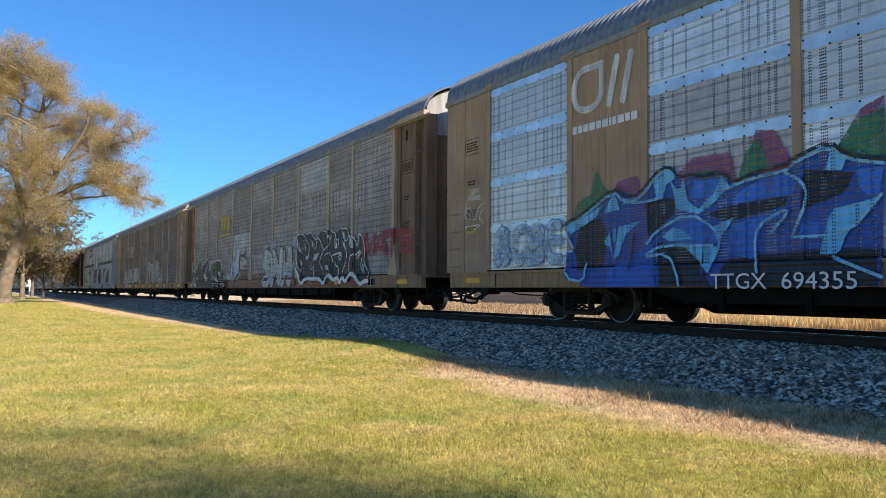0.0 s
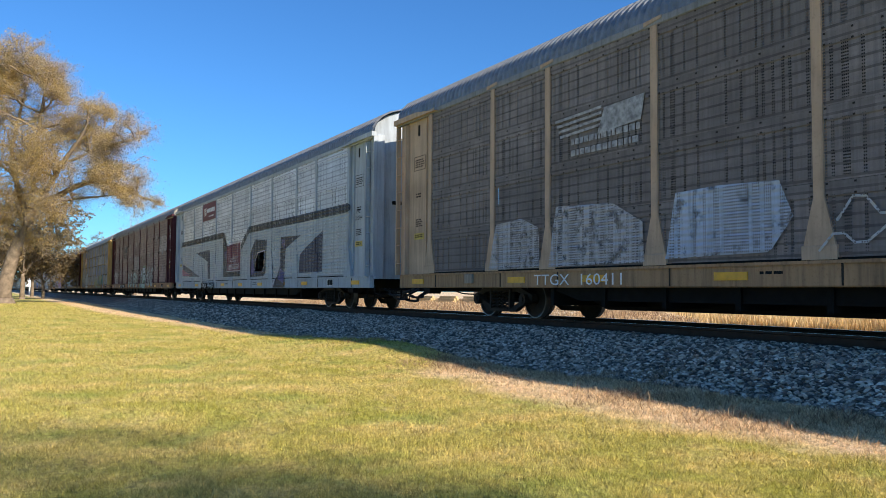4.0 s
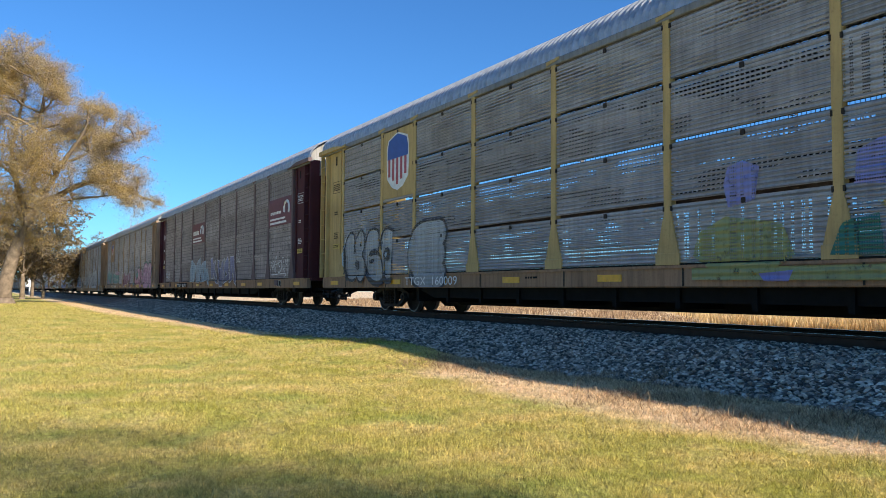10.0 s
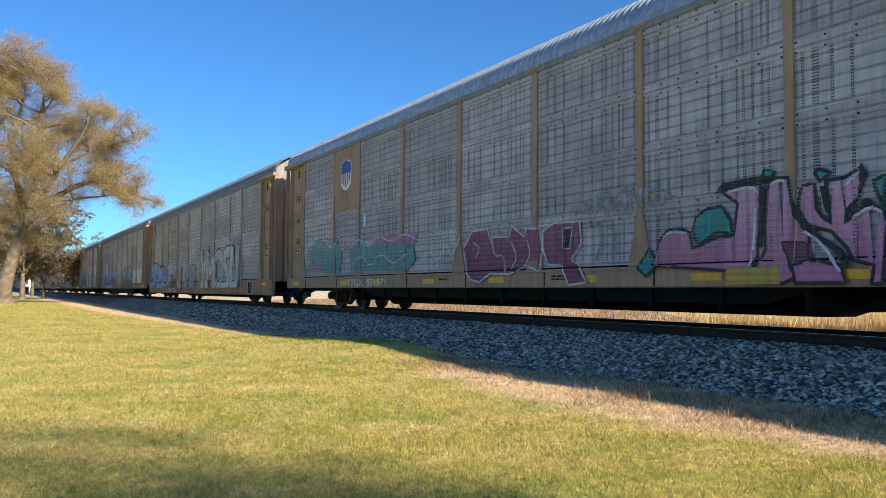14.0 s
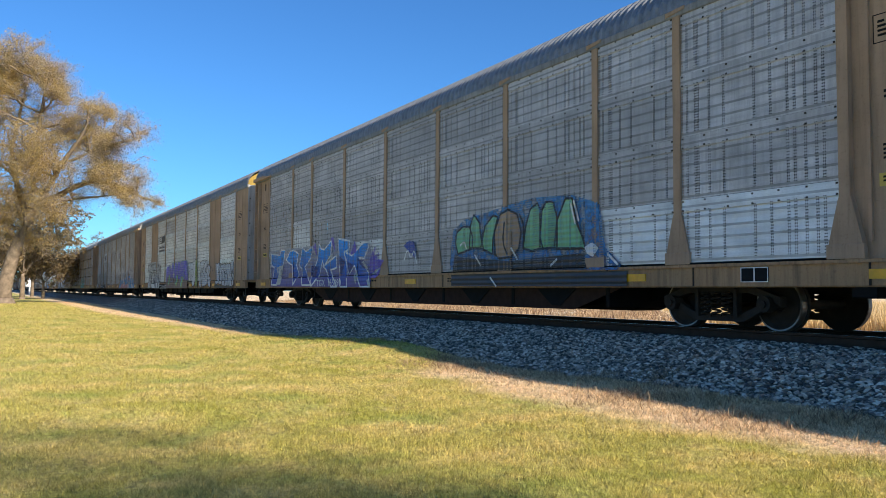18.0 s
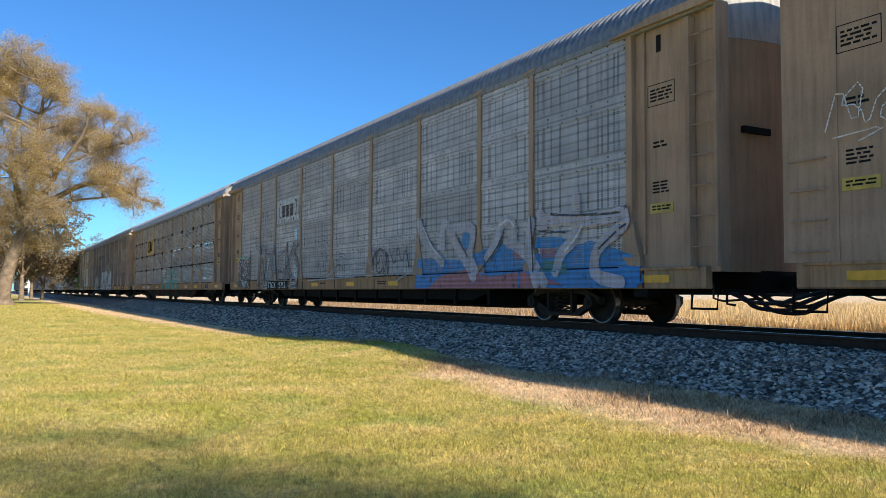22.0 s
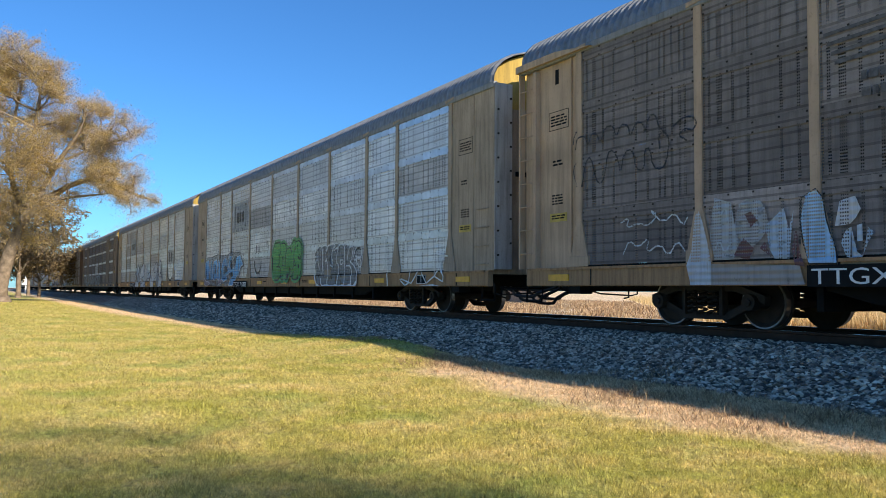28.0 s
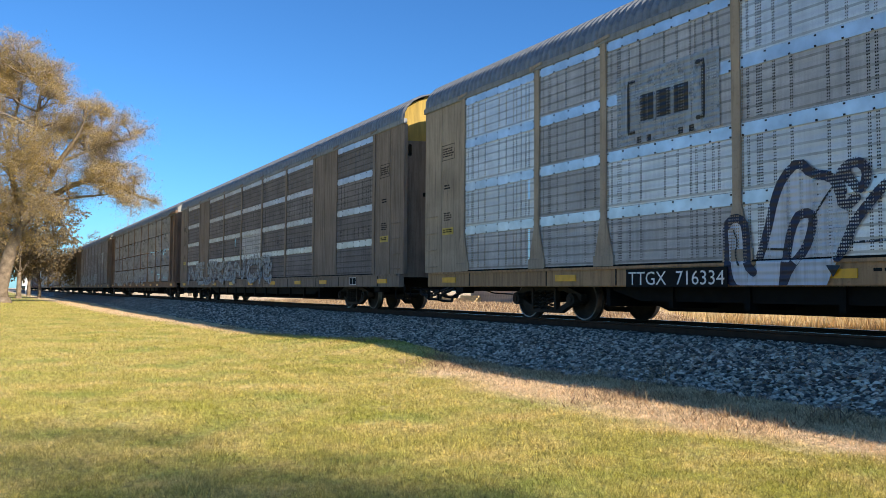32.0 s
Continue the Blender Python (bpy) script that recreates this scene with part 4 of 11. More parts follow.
def chevrons(car, x0, x1, z0, z1, col, dark):
    """A railway emblem drawn as plain stripes and blocks."""
    y = -1.5485
    m = FADED_BLACK if dark else FADED_WHITE
    for i in range(4):
        z = z1 - (z1 - z0) * (0.12 + 0.13 * i)
        part("emblem_stripe", Shape().plate([(x0 + 0.05 * i, z), (x0 + (x1 - x0) * 0.55, z + 0.05), (x0 + (x1 - x0) * 0.55, z + 0.10), (x0 + 0.05 * i, z + 0.05)], y, y + 0.003).mesh("stripe"), m, car)
    part("emblem_block", Shape().plate([(x0 + (x1 - x0) * 0.5, z1 - 0.5), (x1 - 0.1, z1 - 0.42), (x1, z1), (x0 + (x1 - x0) * 0.58, z1 - 0.05)], y, y + 0.003).mesh("block"), m, car)
    bars(car, x0 + (x1 - x0) * 0.2, z0 + 0.22, 2, (x1 - x0) * 0.75, m, 3, y, 0.11)


def shield(car, x0, x1, z0, z1, plate, wide=0.34, ends=(0.12, 0.22)):
    """A shield emblem on its painted board: blue head, red and white stripes."""
    y = -1.55
    sign(car, x0, x1, z0, z1, plate, y, "painted board with a striped shield emblem")
    cx, w = (x0 + x1) / 2, (x1 - x0) * wide
    top, low = z1 - ends[0], z0 + ends[1]
    mid = top - (top - low) * 0.44
    edge = [(cx - w, mid), (cx - w, mid + (top - mid) * 0.45), (cx - w * 0.85, top - 0.1 * (top - low)), (cx - w * 0.3, top - 0.03 * (top - low)), (cx, top), (cx + w * 0.3, top - 0.05), (cx + w * 0.85, top - 0.1 * (top - low)), (cx + w, mid + (top - mid) * 0.45), (cx + w, mid)]
    tall = top - low
    foot = [(cx + w * 0.95, low + 0.22 * tall), (cx + w * 0.5, low + 0.06 * tall), (cx, low), (cx - w * 0.5, low + 0.06 * tall), (cx - w * 0.95, low + 0.22 * tall)]
    big = [(cx + (a - cx) * 1.1, (top + low) / 2 + (b - (top + low) / 2) * 1.06) for a, b in edge + foot]
    part("shield_border", Shape().plate(big[::-1], y - 0.004, y).mesh("border"), STENCIL_WHITE, car)
    part("shield_head", Shape().plate(edge[::-1], y - 0.009, y - 0.004).mesh("head"), SHIELD_BLUE, car)
    for i in range(5):
        a = cx - w * 0.92 + i * w * 0.4
        part("shield_stripe", Shape().box(a, a + w * 0.2, y - 0.009, y - 0.004, low + (0.08 + 0.08 * abs(i - 2)) * tall, mid).mesh("stripe"), SHIELD_RED, car)


FADED_BLACK = plain("faded_black_stencil", (0.13, 0.125, 0.125), 0.8, 0, 0.5, 9)
FADED_WHITE = plain("faded_white_stencil", (0.36, 0.36, 0.36), 0.8, 0, 0.5, 9)
SHIELD_BLUE = plain("shield_blue", (0.03, 0.08, 0.33), 0.5, 0, 0.12)
SHIELD_RED = plain("shield_red", (0.40, 0.06, 0.07), 0.5, 0, 0.12)
GREEN, TEAL, PURPLE, PINK, MAGENTA = (0.10, 0.42, 0.14), (0.04, 0.33, 0.27), (0.12, 0.09, 0.40), (0.55, 0.30, 0.44), (0.32, 0.03, 0.12)
SILVER, CHALK, ICE, RED = (0.50, 0.52, 0.52), (0.42, 0.43, 0.43), (0.55, 0.68, 0.80), (0.35, 0.03, 0.05)


def block_logo(car, spec, x0, x1, z0, z1, col, edge=None):
    """An emblem of three blocks over a bar, drawn as plain forms."""
    w = (x1 - x0) / 3.0
    base = z0 + (z1 - z0) * 0.3
    for i in range(3):
        a, b = x0 + i * w + 0.05, x0 + (i + 1) * w - 0.05
        if edge:
            shape(car, spec, [(a - 0.04, base - 0.04), (b + 0.04, base - 0.04), (b + 0.04, z1 + 0.04), (a - 0.04, z1 + 0.04)], edge, "emblem_edge", up=0.001)
        shape(car, spec, [(a, base), (b, base), (b - 0.08, z1), (a, z1)], col, "emblem_block", "block of a faded emblem", up=0.004)
    shape(car, spec, [(x0, z0), (x1, z0 + 0.02), (x1, z0 + 0.12), (x0, z0 + 0.1)], col, "emblem_bar", up=0.004)


def bracket_logo(car, spec, x0, x1, z0, z1, col, board=None):
    """A dark block emblem between square brackets."""
    if board:
        shape(car, spec, [(x0 - 0.3, z0 - 0.1), (x1 + 0.3, z0 - 0.1), (x1 + 0.3, z1 + 0.15), (x0 - 0.3, z1 + 0.15)], board, "emblem_board", wear=0.5)
    m = (z0 + z1) / 2
    for q in ([(x0 + 0.12, z1), (x0, z1), (x0, z0 + 0.1), (x0 + 0.12, z0 + 0.1)], [(x1 - 0.12, z1), (x1, z1), (x1, z0 + 0.1), (x1 - 0.12, z0 + 0.1)]):
        strokes(car, spec, [q], 0.07, col, "emblem_bracket", up=0.005)
    w = (x1 - x0 - 0.5) / 3
    for i in range(3):
        a = x0 + 0.27 + i * w
        shape(car, spec, [(a, m - 0.22), (a + w * 0.82, m - 0.22), (a + w * 0.82, m + 0.22), (a, m + 0.22)], col, "emblem_block", up=0.005)
    for k in (0.12, 0.26, 0.68, 0.82):
        a = x0 + (x1 - x0) * k
        shape(car, spec, [(a, z0 - 0.09), (a + 0.1, z0 - 0.09), (a + 0.1, z0 + 0.01), (a, z0 + 0.01)], col, "emblem_dot", up=0.005)


def smile(car, spec, x0, x1, z0, z1):
    w, h = x1 - x0, z1 - z0
    arc = [(x0 + w * (0.5 - 0.5 * math.cos(a)), z0 + h * 0.42 - h * 0.4 * math.sin(a)) for a in (math.pi * k / 14 for k in range(15))]
    strokes(car, spec, [arc], 0.1, INK, "smile", "sprayed black smiling mouth and eyes", wear=0.1)
    for k in (0.3, 0.66):
        strokes(car, spec, [[(x0 + w * k, z1 - h * 0.24), (x0 + w * k, z1 - h * 0.04)]], 0.3 if w > 1.2 else 0.1, INK, "smile_eye", wear=0.15)


def paint_cars():
    car = {chr(65 + i): c for i, c in CARS}
    sp = {chr(65 + i): s for i, s in enumerate(SPECS)}

    def p(k, *a, **kw):
        return piece(car[k], sp[k], *a, **kw)
    # A: blue mural on tan
    for ring, col in (([(-9.1, 1.8), (-9.0, 2.2), (-8.6, 2.3), (-8.45, 2.75), (-8.25, 2.4), (-7.9, 2.2)], (0.05, 0.22, 0.10)), ([(-6.4, 2.0), (-6.3, 2.35), (-5.9, 2.4), (-5.5, 2.2), (-5.5, 2.0)], (0.05, 0.22, 0.10)), ([(-5.4, 2.0), (-5.3, 2.5), (-5.0, 2.75), (-4.85, 2.3)], (0.05, 0.22, 0.10)), ([(-4.0, 2.2), (-3.6, 2.7), (-3.2, 2.8), (-3.2, 2.1)], (0.05, 0.22, 0.10))) + (
                      ([(-8.1, 2.2), (-7.9, 2.45), (-7.4, 2.5), (-7.3, 2.1)], (0.30, 0.10, 0.22)), ([(-6.7, 2.3), (-6.2, 2.62), (-5.5, 2.6), (-5.4, 2.2)], (0.30, 0.10, 0.18)), ([(-5.2, 2.1), (-5.1, 2.85), (-4.75, 2.8), (-4.5, 2.35), (-4.4, 2.2)], (0.32, 0.09, 0.20)), ([(-3.9, 2.3), (-3.5, 2.85), (-3.2, 2.95), (-3.2, 2.5)], (0.32, 0.09, 0.20))):
        shape(car["A"], sp["A"], ring, col, "mural_cloud", up=-0.0012 if col[1] < 0.15 else -0.0006, wear=0.5)
    p("A", -3.0, 9.2, 0.66, 2.4, "KASRZ", ((0.02, 0.04, 0.16), (0.02, 0.12, 0.45)), SKYB, None, "wild", 0.5, 0.06, 3, wear=0.05, label="blue lettering with light blue edges")
    drawn = []
    drawn.append(("ground", [(-9.32, 1.79), (-8.72, 1.95), (-7.97, 2.32), (-7.29, 2.12), (-7.03, 2.38), (-6.72, 2.54), (-6.42, 2.28), (-6.25, 2.34), (-6.08, 2.27), (-5.6, 2.3), (-5.45, 2.1), (-5.11, 2.2), (-4.52, 2.23), (-4.43, 2.32), (-3.89, 2.46), (-3.7, 2.26), (-3.21, 2.15), (-3.25, 0.56), (-8.72, 0.53), (-8.88, 0.74), (-9.29, 0.79), (-9.29, 1.31), (-9.04, 1.36), (-9.32, 1.68)]))
    drawn.append(("black", [(-8.88, 1.76), (-8.34, 1.87), (-8.12, 1.51), (-8.27, 1.03), (-8.96, 0.94), (-9.04, 1.36)]))
    drawn.append(("black", [(-6.78, 2.07), (-6.54, 2), (-6.61, 1.78), (-7.16, 1.46), (-7.22, 2.02)]))
    drawn.append(("black", [(-5.93, 1.73), (-5.16, 1.9), (-4.52, 1.95), (-4.53, 1.75), (-5.56, 1.58)]))
    drawn.append(("black", [(-4.3, 2.19), (-3.6, 2.06), (-3.71, 1.83), (-4.36, 1.66)]))
    drawn.append(("black", [(-6.98, 1.36), (-6.1, 1.23), (-5.84, 0.55), (-6.92, 0.54)]))
    drawn.append(("black", [(-5.57, 1.04), (-5.03, 1.1), (-3.88, 1.13), (-3.24, 1.1), (-3.25, 0.56), (-5.89, 0.55)]))
    drawn.append(("blue", [(-6.25, 2.27), (-5.66, 2.22), (-5.87, 1.97), (-6.26, 2)]))
    drawn.append(("blue", [(-5.36, 2), (-4.97, 2.14), (-4.52, 2.17), (-4.35, 2.08), (-4.48, 1.87), (-5.46, 1.83)]))
    drawn.append(("blue", [(-6.67, 1.65), (-6.2, 1.75), (-5.77, 1.5), (-5.67, 1.29), (-6.55, 1.33)]))
    drawn.append(("blue", [(-5.56, 1.53), (-4.7, 1.66), (-4.53, 1.61), (-4.98, 1.49), (-5.08, 1.02), (-5.57, 1.12)]))
    drawn.append(("blue", [(-4.36, 1.49), (-3.65, 1.47), (-3.76, 1.3), (-4.4, 1.3)]))
    drawn.append(("blue", [(-3.59, 2.1), (-3.21, 2.08), (-3.22, 1.74), (-3.49, 1.77)]))
    drawn.append(("blue", [(-8.12, 0.92), (-7.04, 1.36), (-6.98, 0.54), (-8.12, 0.54)]))
    drawn.append(("ice", [(-8.23, 1.93), (-7.97, 2.3), (-7.83, 1.96)]))
    drawn.append(("ice", [(-7.9, 1.45), (-8.12, 1.32), (-8.23, 1.42), (-8.04, 1.65), (-7.49, 1.71), (-7.33, 1.73), (-7.69, 1.53), (-7.84, 1.21), (-8.01, 1.1)]))
    drawn.append(("ice", [(-7.03, 2.32), (-6.66, 2.52), (-6.54, 2.35), (-6.78, 2.25), (-6.81, 2.07), (-6.97, 2.08)]))
    drawn.append(("ice", [(-6.68, 2.34), (-6.48, 2.12), (-6.36, 2.37), (-6.31, 1.97), (-6.09, 1.82), (-5.76, 2.05), (-5.66, 2.29), (-5.5, 2.1), (-5.82, 1.87), (-6.09, 1.74), (-6.55, 1.86), (-6.58, 2.09)]))
    drawn.append(("ice", [(-6.85, 1.44), (-6.61, 1.58), (-6.34, 1.5), (-6.23, 1.37), (-6.67, 1.36)]))
    drawn.append(("ice", [(-6.38, 1.26), (-5.72, 1.24), (-5.89, 0.83), (-6.05, 1.01)]))
    drawn.append(("ice", [(-5.82, 1.53), (-5.41, 1.65), (-5.56, 1.49), (-5.75, 1.31)]))
    drawn.append(("ice", [(-3.89, 2.44), (-3.68, 2.27), (-3.72, 2.1), (-4.03, 2.14), (-3.9, 2.21)]))
    drawn.append(("ice", [(-3.87, 1.63), (-3.28, 1.72), (-3.5, 1.53), (-3.73, 1.26), (-3.81, 1.05), (-4.08, 1.07), (-3.95, 1.53)]))
    drawn.append(("ice", [(-9.28, 1.77), (-8.72, 1.91), (-8.23, 2.09), (-8.41, 1.88), (-9.12, 1.62)]))
    drawn.append(("line", [(-9.07, 1.36), (-9.3, 1.74), (-8.72, 1.93), (-7.97, 2.3), (-7.72, 2.08), (-7.29, 2.1), (-7.03, 2.36), (-6.69, 2.52)]))
    drawn.append(("line", [(-5.56, 2.07), (-5.11, 2.17), (-4.52, 2.2), (-4.41, 2.3), (-3.89, 2.44), (-3.7, 2.24), (-3.21, 2.12)]))
    drawn.append(("line", [(-7.17, 1.35), (-6.97, 1.54), (-6.26, 1.79), (-5.77, 1.5), (-5.65, 1.33), (-5.89, 0.88)]))
    drawn.append(("line", [(-7.17, 1.18), (-6.85, 1.31), (-5.83, 1.26)]))
    drawn.append(("line", [(-5.02, 0.85), (-5.08, 1.18), (-5.03, 1.49), (-4.61, 1.68), (-4.51, 1.65), (-4.8, 1.39)]))
    drawn.append(("line", [(-4.46, 1.31), (-4.23, 1.81), (-4.31, 2.04), (-4.56, 2.18)]))
    drawn.append(("line", [(-4.43, 1.3), (-3.69, 1.29), (-3.24, 1.75)]))
    drawn.append(("line", [(-7.17, 1.14), (-6.73, 1.17), (-6.5, 0.89), (-6.45, 0.54)]))
    drawn.append(("line", [(-9.07, 1.31), (-9.27, 1.28), (-9.27, 0.82), (-8.72, 0.73), (-8.67, 1.06)]))
    drawn.append(("line", [(-3.88, 1.02), (-3.24, 0.76)]))
    drawn.append(("line", [(-7.69, 2.06), (-7.16, 2.03), (-6.81, 2.07)]))
    drawn.append(("ink", [(-9.37, 1.79), (-8.72, 1.99), (-7.97, 2.36), (-7.69, 2.17), (-7.31, 2.16), (-7.05, 2.42), (-6.7, 2.58), (-6.4, 2.31), (-6.25, 2.38), (-6.06, 2.3), (-5.6, 2.33), (-5.43, 2.13), (-5.11, 2.24), (-4.53, 2.28), (-4.44, 2.35), (-3.89, 2.5), (-3.68, 2.28), (-3.21, 2.18)]))
    drawn.append(("ink", [(-7.45, 1.52), (-7.56, 0.96)]))
    mural(car["A"], sp["A"], drawn, {"ground": ((0.03, 0.08, 0.36), (0.03, 0.10, 0.40), None, 0, 0.05), "black": ((0.012, 0.012, 0.02), (0.016, 0.016, 0.032), None, 0, 0.02), "blue": ((0.03, 0.12, 0.52), (0.05, 0.20, 0.70), None, 0, 0.05),
           "ice": ((0.12, 0.48, 0.80), (0.20, 0.58, 0.88), None, 0, 0.05), "line": (None, None, (0.25, 0.58, 0.80), 0.045, 0.0), "ink": (None, None, INK, 0.05, 0.0)}, "large navy and light blue angular mural")
    strokes(car["A"], sp["A"], [rounded([(-8.3, 4.6), (-9.05, 4.6), (-9.05, 3.85), (-8.3, 3.85), (-8.3, 4.6)], 2)], 0.13, WHITE, "emblem_ring", "white ring of an emblem", wear=0.0)
    strokes(car["A"], sp["A"], [[(-8.1, 3.85), (-7.9, 4.6)]], 0.15, WHITE, "emblem_bar", wear=0.0)
    strokes(car["A"], sp["A"], [[(-7.75, 3.85), (-7.55, 4.6)]], 0.15, WHITE, "emblem_bar", wear=0.0)
    words(car["A"], "OTW", -12.75, 2.74, 0.15, STENCIL_WHITE, -1.526)
    words(car["A"], "694355", -12.78, 2.58, 0.15, STENCIL_WHITE, -1.526)
    bars(car["A"], -9.1, 3.45, 1, 1.7, STENCIL_WHITE, 5, -1.551, 0.14)
    number_plate_band(car["A"], -5.84, -3.55, 0.62, 0.85, "TTGX  694355", False)
    p("A", -13.1, -12.1, 2.05, 2.75, "EK", None, WHITE, None, "tag", 0.03, 0, 5)
    p("A", -11.7, -9.4, 1.1, 1.9, "BOBE", ICE, (0.15, 0.3, 0.5), None, "bubble", 0.3, 0.03, 9, wear=0.75)
    # B
    drawn = []
    drawn.append(("R", [(5.44, 0.72), (5.86, 0.89), (7.08, 0.73)]))
    drawn.append(("R", [(7.42, 0.71), (7.63, 0.96), (7.88, 0.7)]))
    drawn.append(("R", [(8.13, 0.7), (8.26, 0.84), (8.38, 0.7)]))
    drawn.append(("R", [(9.11, 0.7), (9.43, 1.02), (9.96, 0.69)]))
    drawn.append(("k", [(4.33, 2.51), (4.99, 2.48), (5.44, 2.5), (5.7, 2.53), (6.34, 2.27), (6.73, 2.56), (7.23, 2.47), (7.57, 2.46), (8.09, 2.35), (8.4, 2.49), (8.97, 2.44), (9.13, 2.19), (9.6, 2.09), (9.69, 1.88), (9.75, 2.2), (10.08, 2.15), (10.26, 1.86), (10.3, 1.51), (10.42, 1.24), (10.59, 1.08), (10.55, 0.85), (10.33, 0.87), (10.06, 0.79), (9.48, 1.12), (9.06, 0.8), (8.67, 0.98), (8.38, 0.81), (8.07, 0.99), (7.89, 0.91), (7.43, 1.1), (7.15, 0.78), (6.64, 0.93), (5.44, 0.95), (4.99, 0.8), (4.43, 1.31), (4.33, 1.88)]))
    drawn.append(("w", [(4.43, 2.44), (4.52, 2.15), (4.81, 1.85), (4.52, 1.93), (4.33, 2.17)]))
    drawn.append(("w", [(5.08, 2.21), (5.26, 1.98), (5.17, 1.88)]))
    drawn.append(("w", [(5.78, 2.26), (6.03, 2.08), (5.86, 1.99)]))
    drawn.append(("w", [(5.26, 1.71), (5.56, 1.78), (5.52, 1.59), (5.26, 1.6)]))
    drawn.append(("w", [(6.1, 1.76), (6.53, 1.78), (6.26, 1.57), (5.89, 1.51)]))
    drawn.append(("w", [(6.73, 2.46), (6.87, 2.4), (6.83, 2.2)]))
    drawn.append(("w", [(7.61, 2.22), (7.71, 2.4), (7.74, 2.02), (7.63, 1.7)]))
    drawn.append(("w", [(7.96, 2.14), (8.12, 1.94), (7.96, 1.89)]))
    drawn.append(("w", [(8.45, 2.4), (8.69, 2.28), (8.8, 2.05), (8.57, 2.16)]))
    drawn.append(("w", [(8.51, 2.08), (8.68, 1.98), (8.76, 1.79), (8.57, 1.94)]))
    drawn.append(("w", [(9.13, 2.14), (9.34, 2.08), (9.39, 1.82), (9.23, 1.84)]))
    drawn.append(("w", [(9.79, 2.15), (9.84, 1.98), (9.71, 1.85)]))
    drawn.append(("w", [(9.64, 1.56), (10.03, 1.69), (9.78, 1.51)]))
    drawn.append(("w", [(10.09, 1.45), (10.2, 1.09), (10.02, 1.26)]))
    drawn.append(("w", [(8.21, 1.71), (8.51, 1.73), (8.5, 1.61), (8.33, 1.59)]))
    drawn.append(("w", [(7.15, 1.35), (7.36, 1.37), (7.47, 1.21), (7.22, 1.2)]))
    drawn.append(("w", [(4.71, 1.63), (4.96, 1.51), (4.9, 1.29)]))
    drawn.append(("w", [(8.85, 1.49), (8.9, 1.53), (8.64, 1.19)]))
    drawn.append(("r", [(5.32, 1.58), (5.52, 1.59), (5.44, 1.36), (5.31, 1.38)]))
    drawn.append(("r", [(5.91, 1.48), (6.1, 1.56), (6.06, 1.4)]))
    drawn.append(("r", [(9.15, 1.22), (9.19, 1.51), (9.4, 1.52), (9.38, 1.21)]))
    drawn.append(("r", [(8.33, 1.56), (8.56, 1.59), (8.38, 1.44)]))
    drawn.append(("l", [(4.33, 2.05), (4.33, 2.34), (4.43, 2.5), (5.08, 2.49), (5.35, 2.24), (5.69, 2.05), (5.61, 1.79), (5.44, 1.7)]))
    drawn.append(("l", [(5.35, 2.46), (5.75, 2.52), (6.03, 2.34), (6.34, 2.2), (6.31, 2), (6.18, 1.91)]))
    drawn.append(("l", [(6.34, 2.23), (6.57, 2.28), (6.8, 2.01), (7.01, 1.84), (7.23, 1.92), (7.5, 2), (7.64, 2.31)]))
    drawn.append(("l", [(6.73, 2.56), (6.87, 2.48), (7.27, 2.45), (7.34, 2.2), (7.44, 2.33), (7.5, 2.18)]))
    drawn.append(("l", [(7.61, 2.46), (7.77, 2.37), (7.96, 2.38), (8.09, 2.08), (8.27, 2.19), (8.27, 1.93), (7.96, 1.86), (7.96, 2.18)]))
    drawn.append(("l", [(6.94, 1.8), (6.72, 1.62), (6.65, 1.43), (6.94, 1.22)]))
    drawn.append(("l", [(7.16, 1.69), (7.5, 1.76), (7.63, 1.66), (7.83, 1.46)]))
    drawn.append(("l", [(7.76, 1.65), (8.21, 1.71), (8.45, 1.73), (8.56, 1.59), (8.38, 1.47), (8.27, 1.61)]))
    drawn.append(("l", [(8.46, 2.49), (8.51, 2.43), (8.97, 2.44), (9.08, 2.19), (8.91, 2.04), (8.68, 2.11), (8.9, 1.7), (8.99, 1.56), (8.79, 1.32), (8.59, 1.11)]))
    drawn.append(("l", [(9.13, 2.19), (9.6, 2.07), (9.67, 1.84), (9.81, 1.95), (9.79, 2.15), (9.75, 2.2), (10.03, 2.16), (10.21, 1.91), (10.27, 1.63), (10.2, 1.4), (10.34, 1.24), (10.59, 1.08), (10.52, 0.87)]))
    drawn.append(("l", [(9.13, 2.19), (9.2, 1.88), (9.39, 1.82)]))
    drawn.append(("l", [(9.59, 1.6), (10.07, 1.76), (9.69, 1.51)]))
    drawn.append(("l", [(10.07, 1.49), (9.97, 1.26), (10.2, 1.09)]))
    drawn.append(("l", [(8.02, 1.45), (8.08, 1.31), (8.32, 1.3), (8.28, 0.99)]))
    drawn.append(("l", [(9.11, 1.13), (9.2, 1.59), (9.49, 1.63)]))
    drawn.append(("l", [(4.43, 1.88), (4.39, 1.54), (4.81, 1.19), (4.99, 1.29)]))
    drawn.append(("l", [(5.89, 1.51), (5.89, 1.2), (6.18, 1.4), (6.15, 0.94)]))
    drawn.append(("h", [(4.33, 1.31), (4.72, 0.97), (4.99, 0.76), (5.44, 0.97), (6.18, 0.94), (6.72, 0.95), (7.15, 0.75), (7.29, 0.96), (7.49, 1.08), (8.01, 0.86), (8.32, 0.99), (8.49, 0.76), (8.67, 0.98), (8.95, 0.8), (9.17, 1.01), (9.38, 1.08), (9.68, 0.95), (10.05, 0.72), (10.28, 0.82), (10.59, 0.84)]))
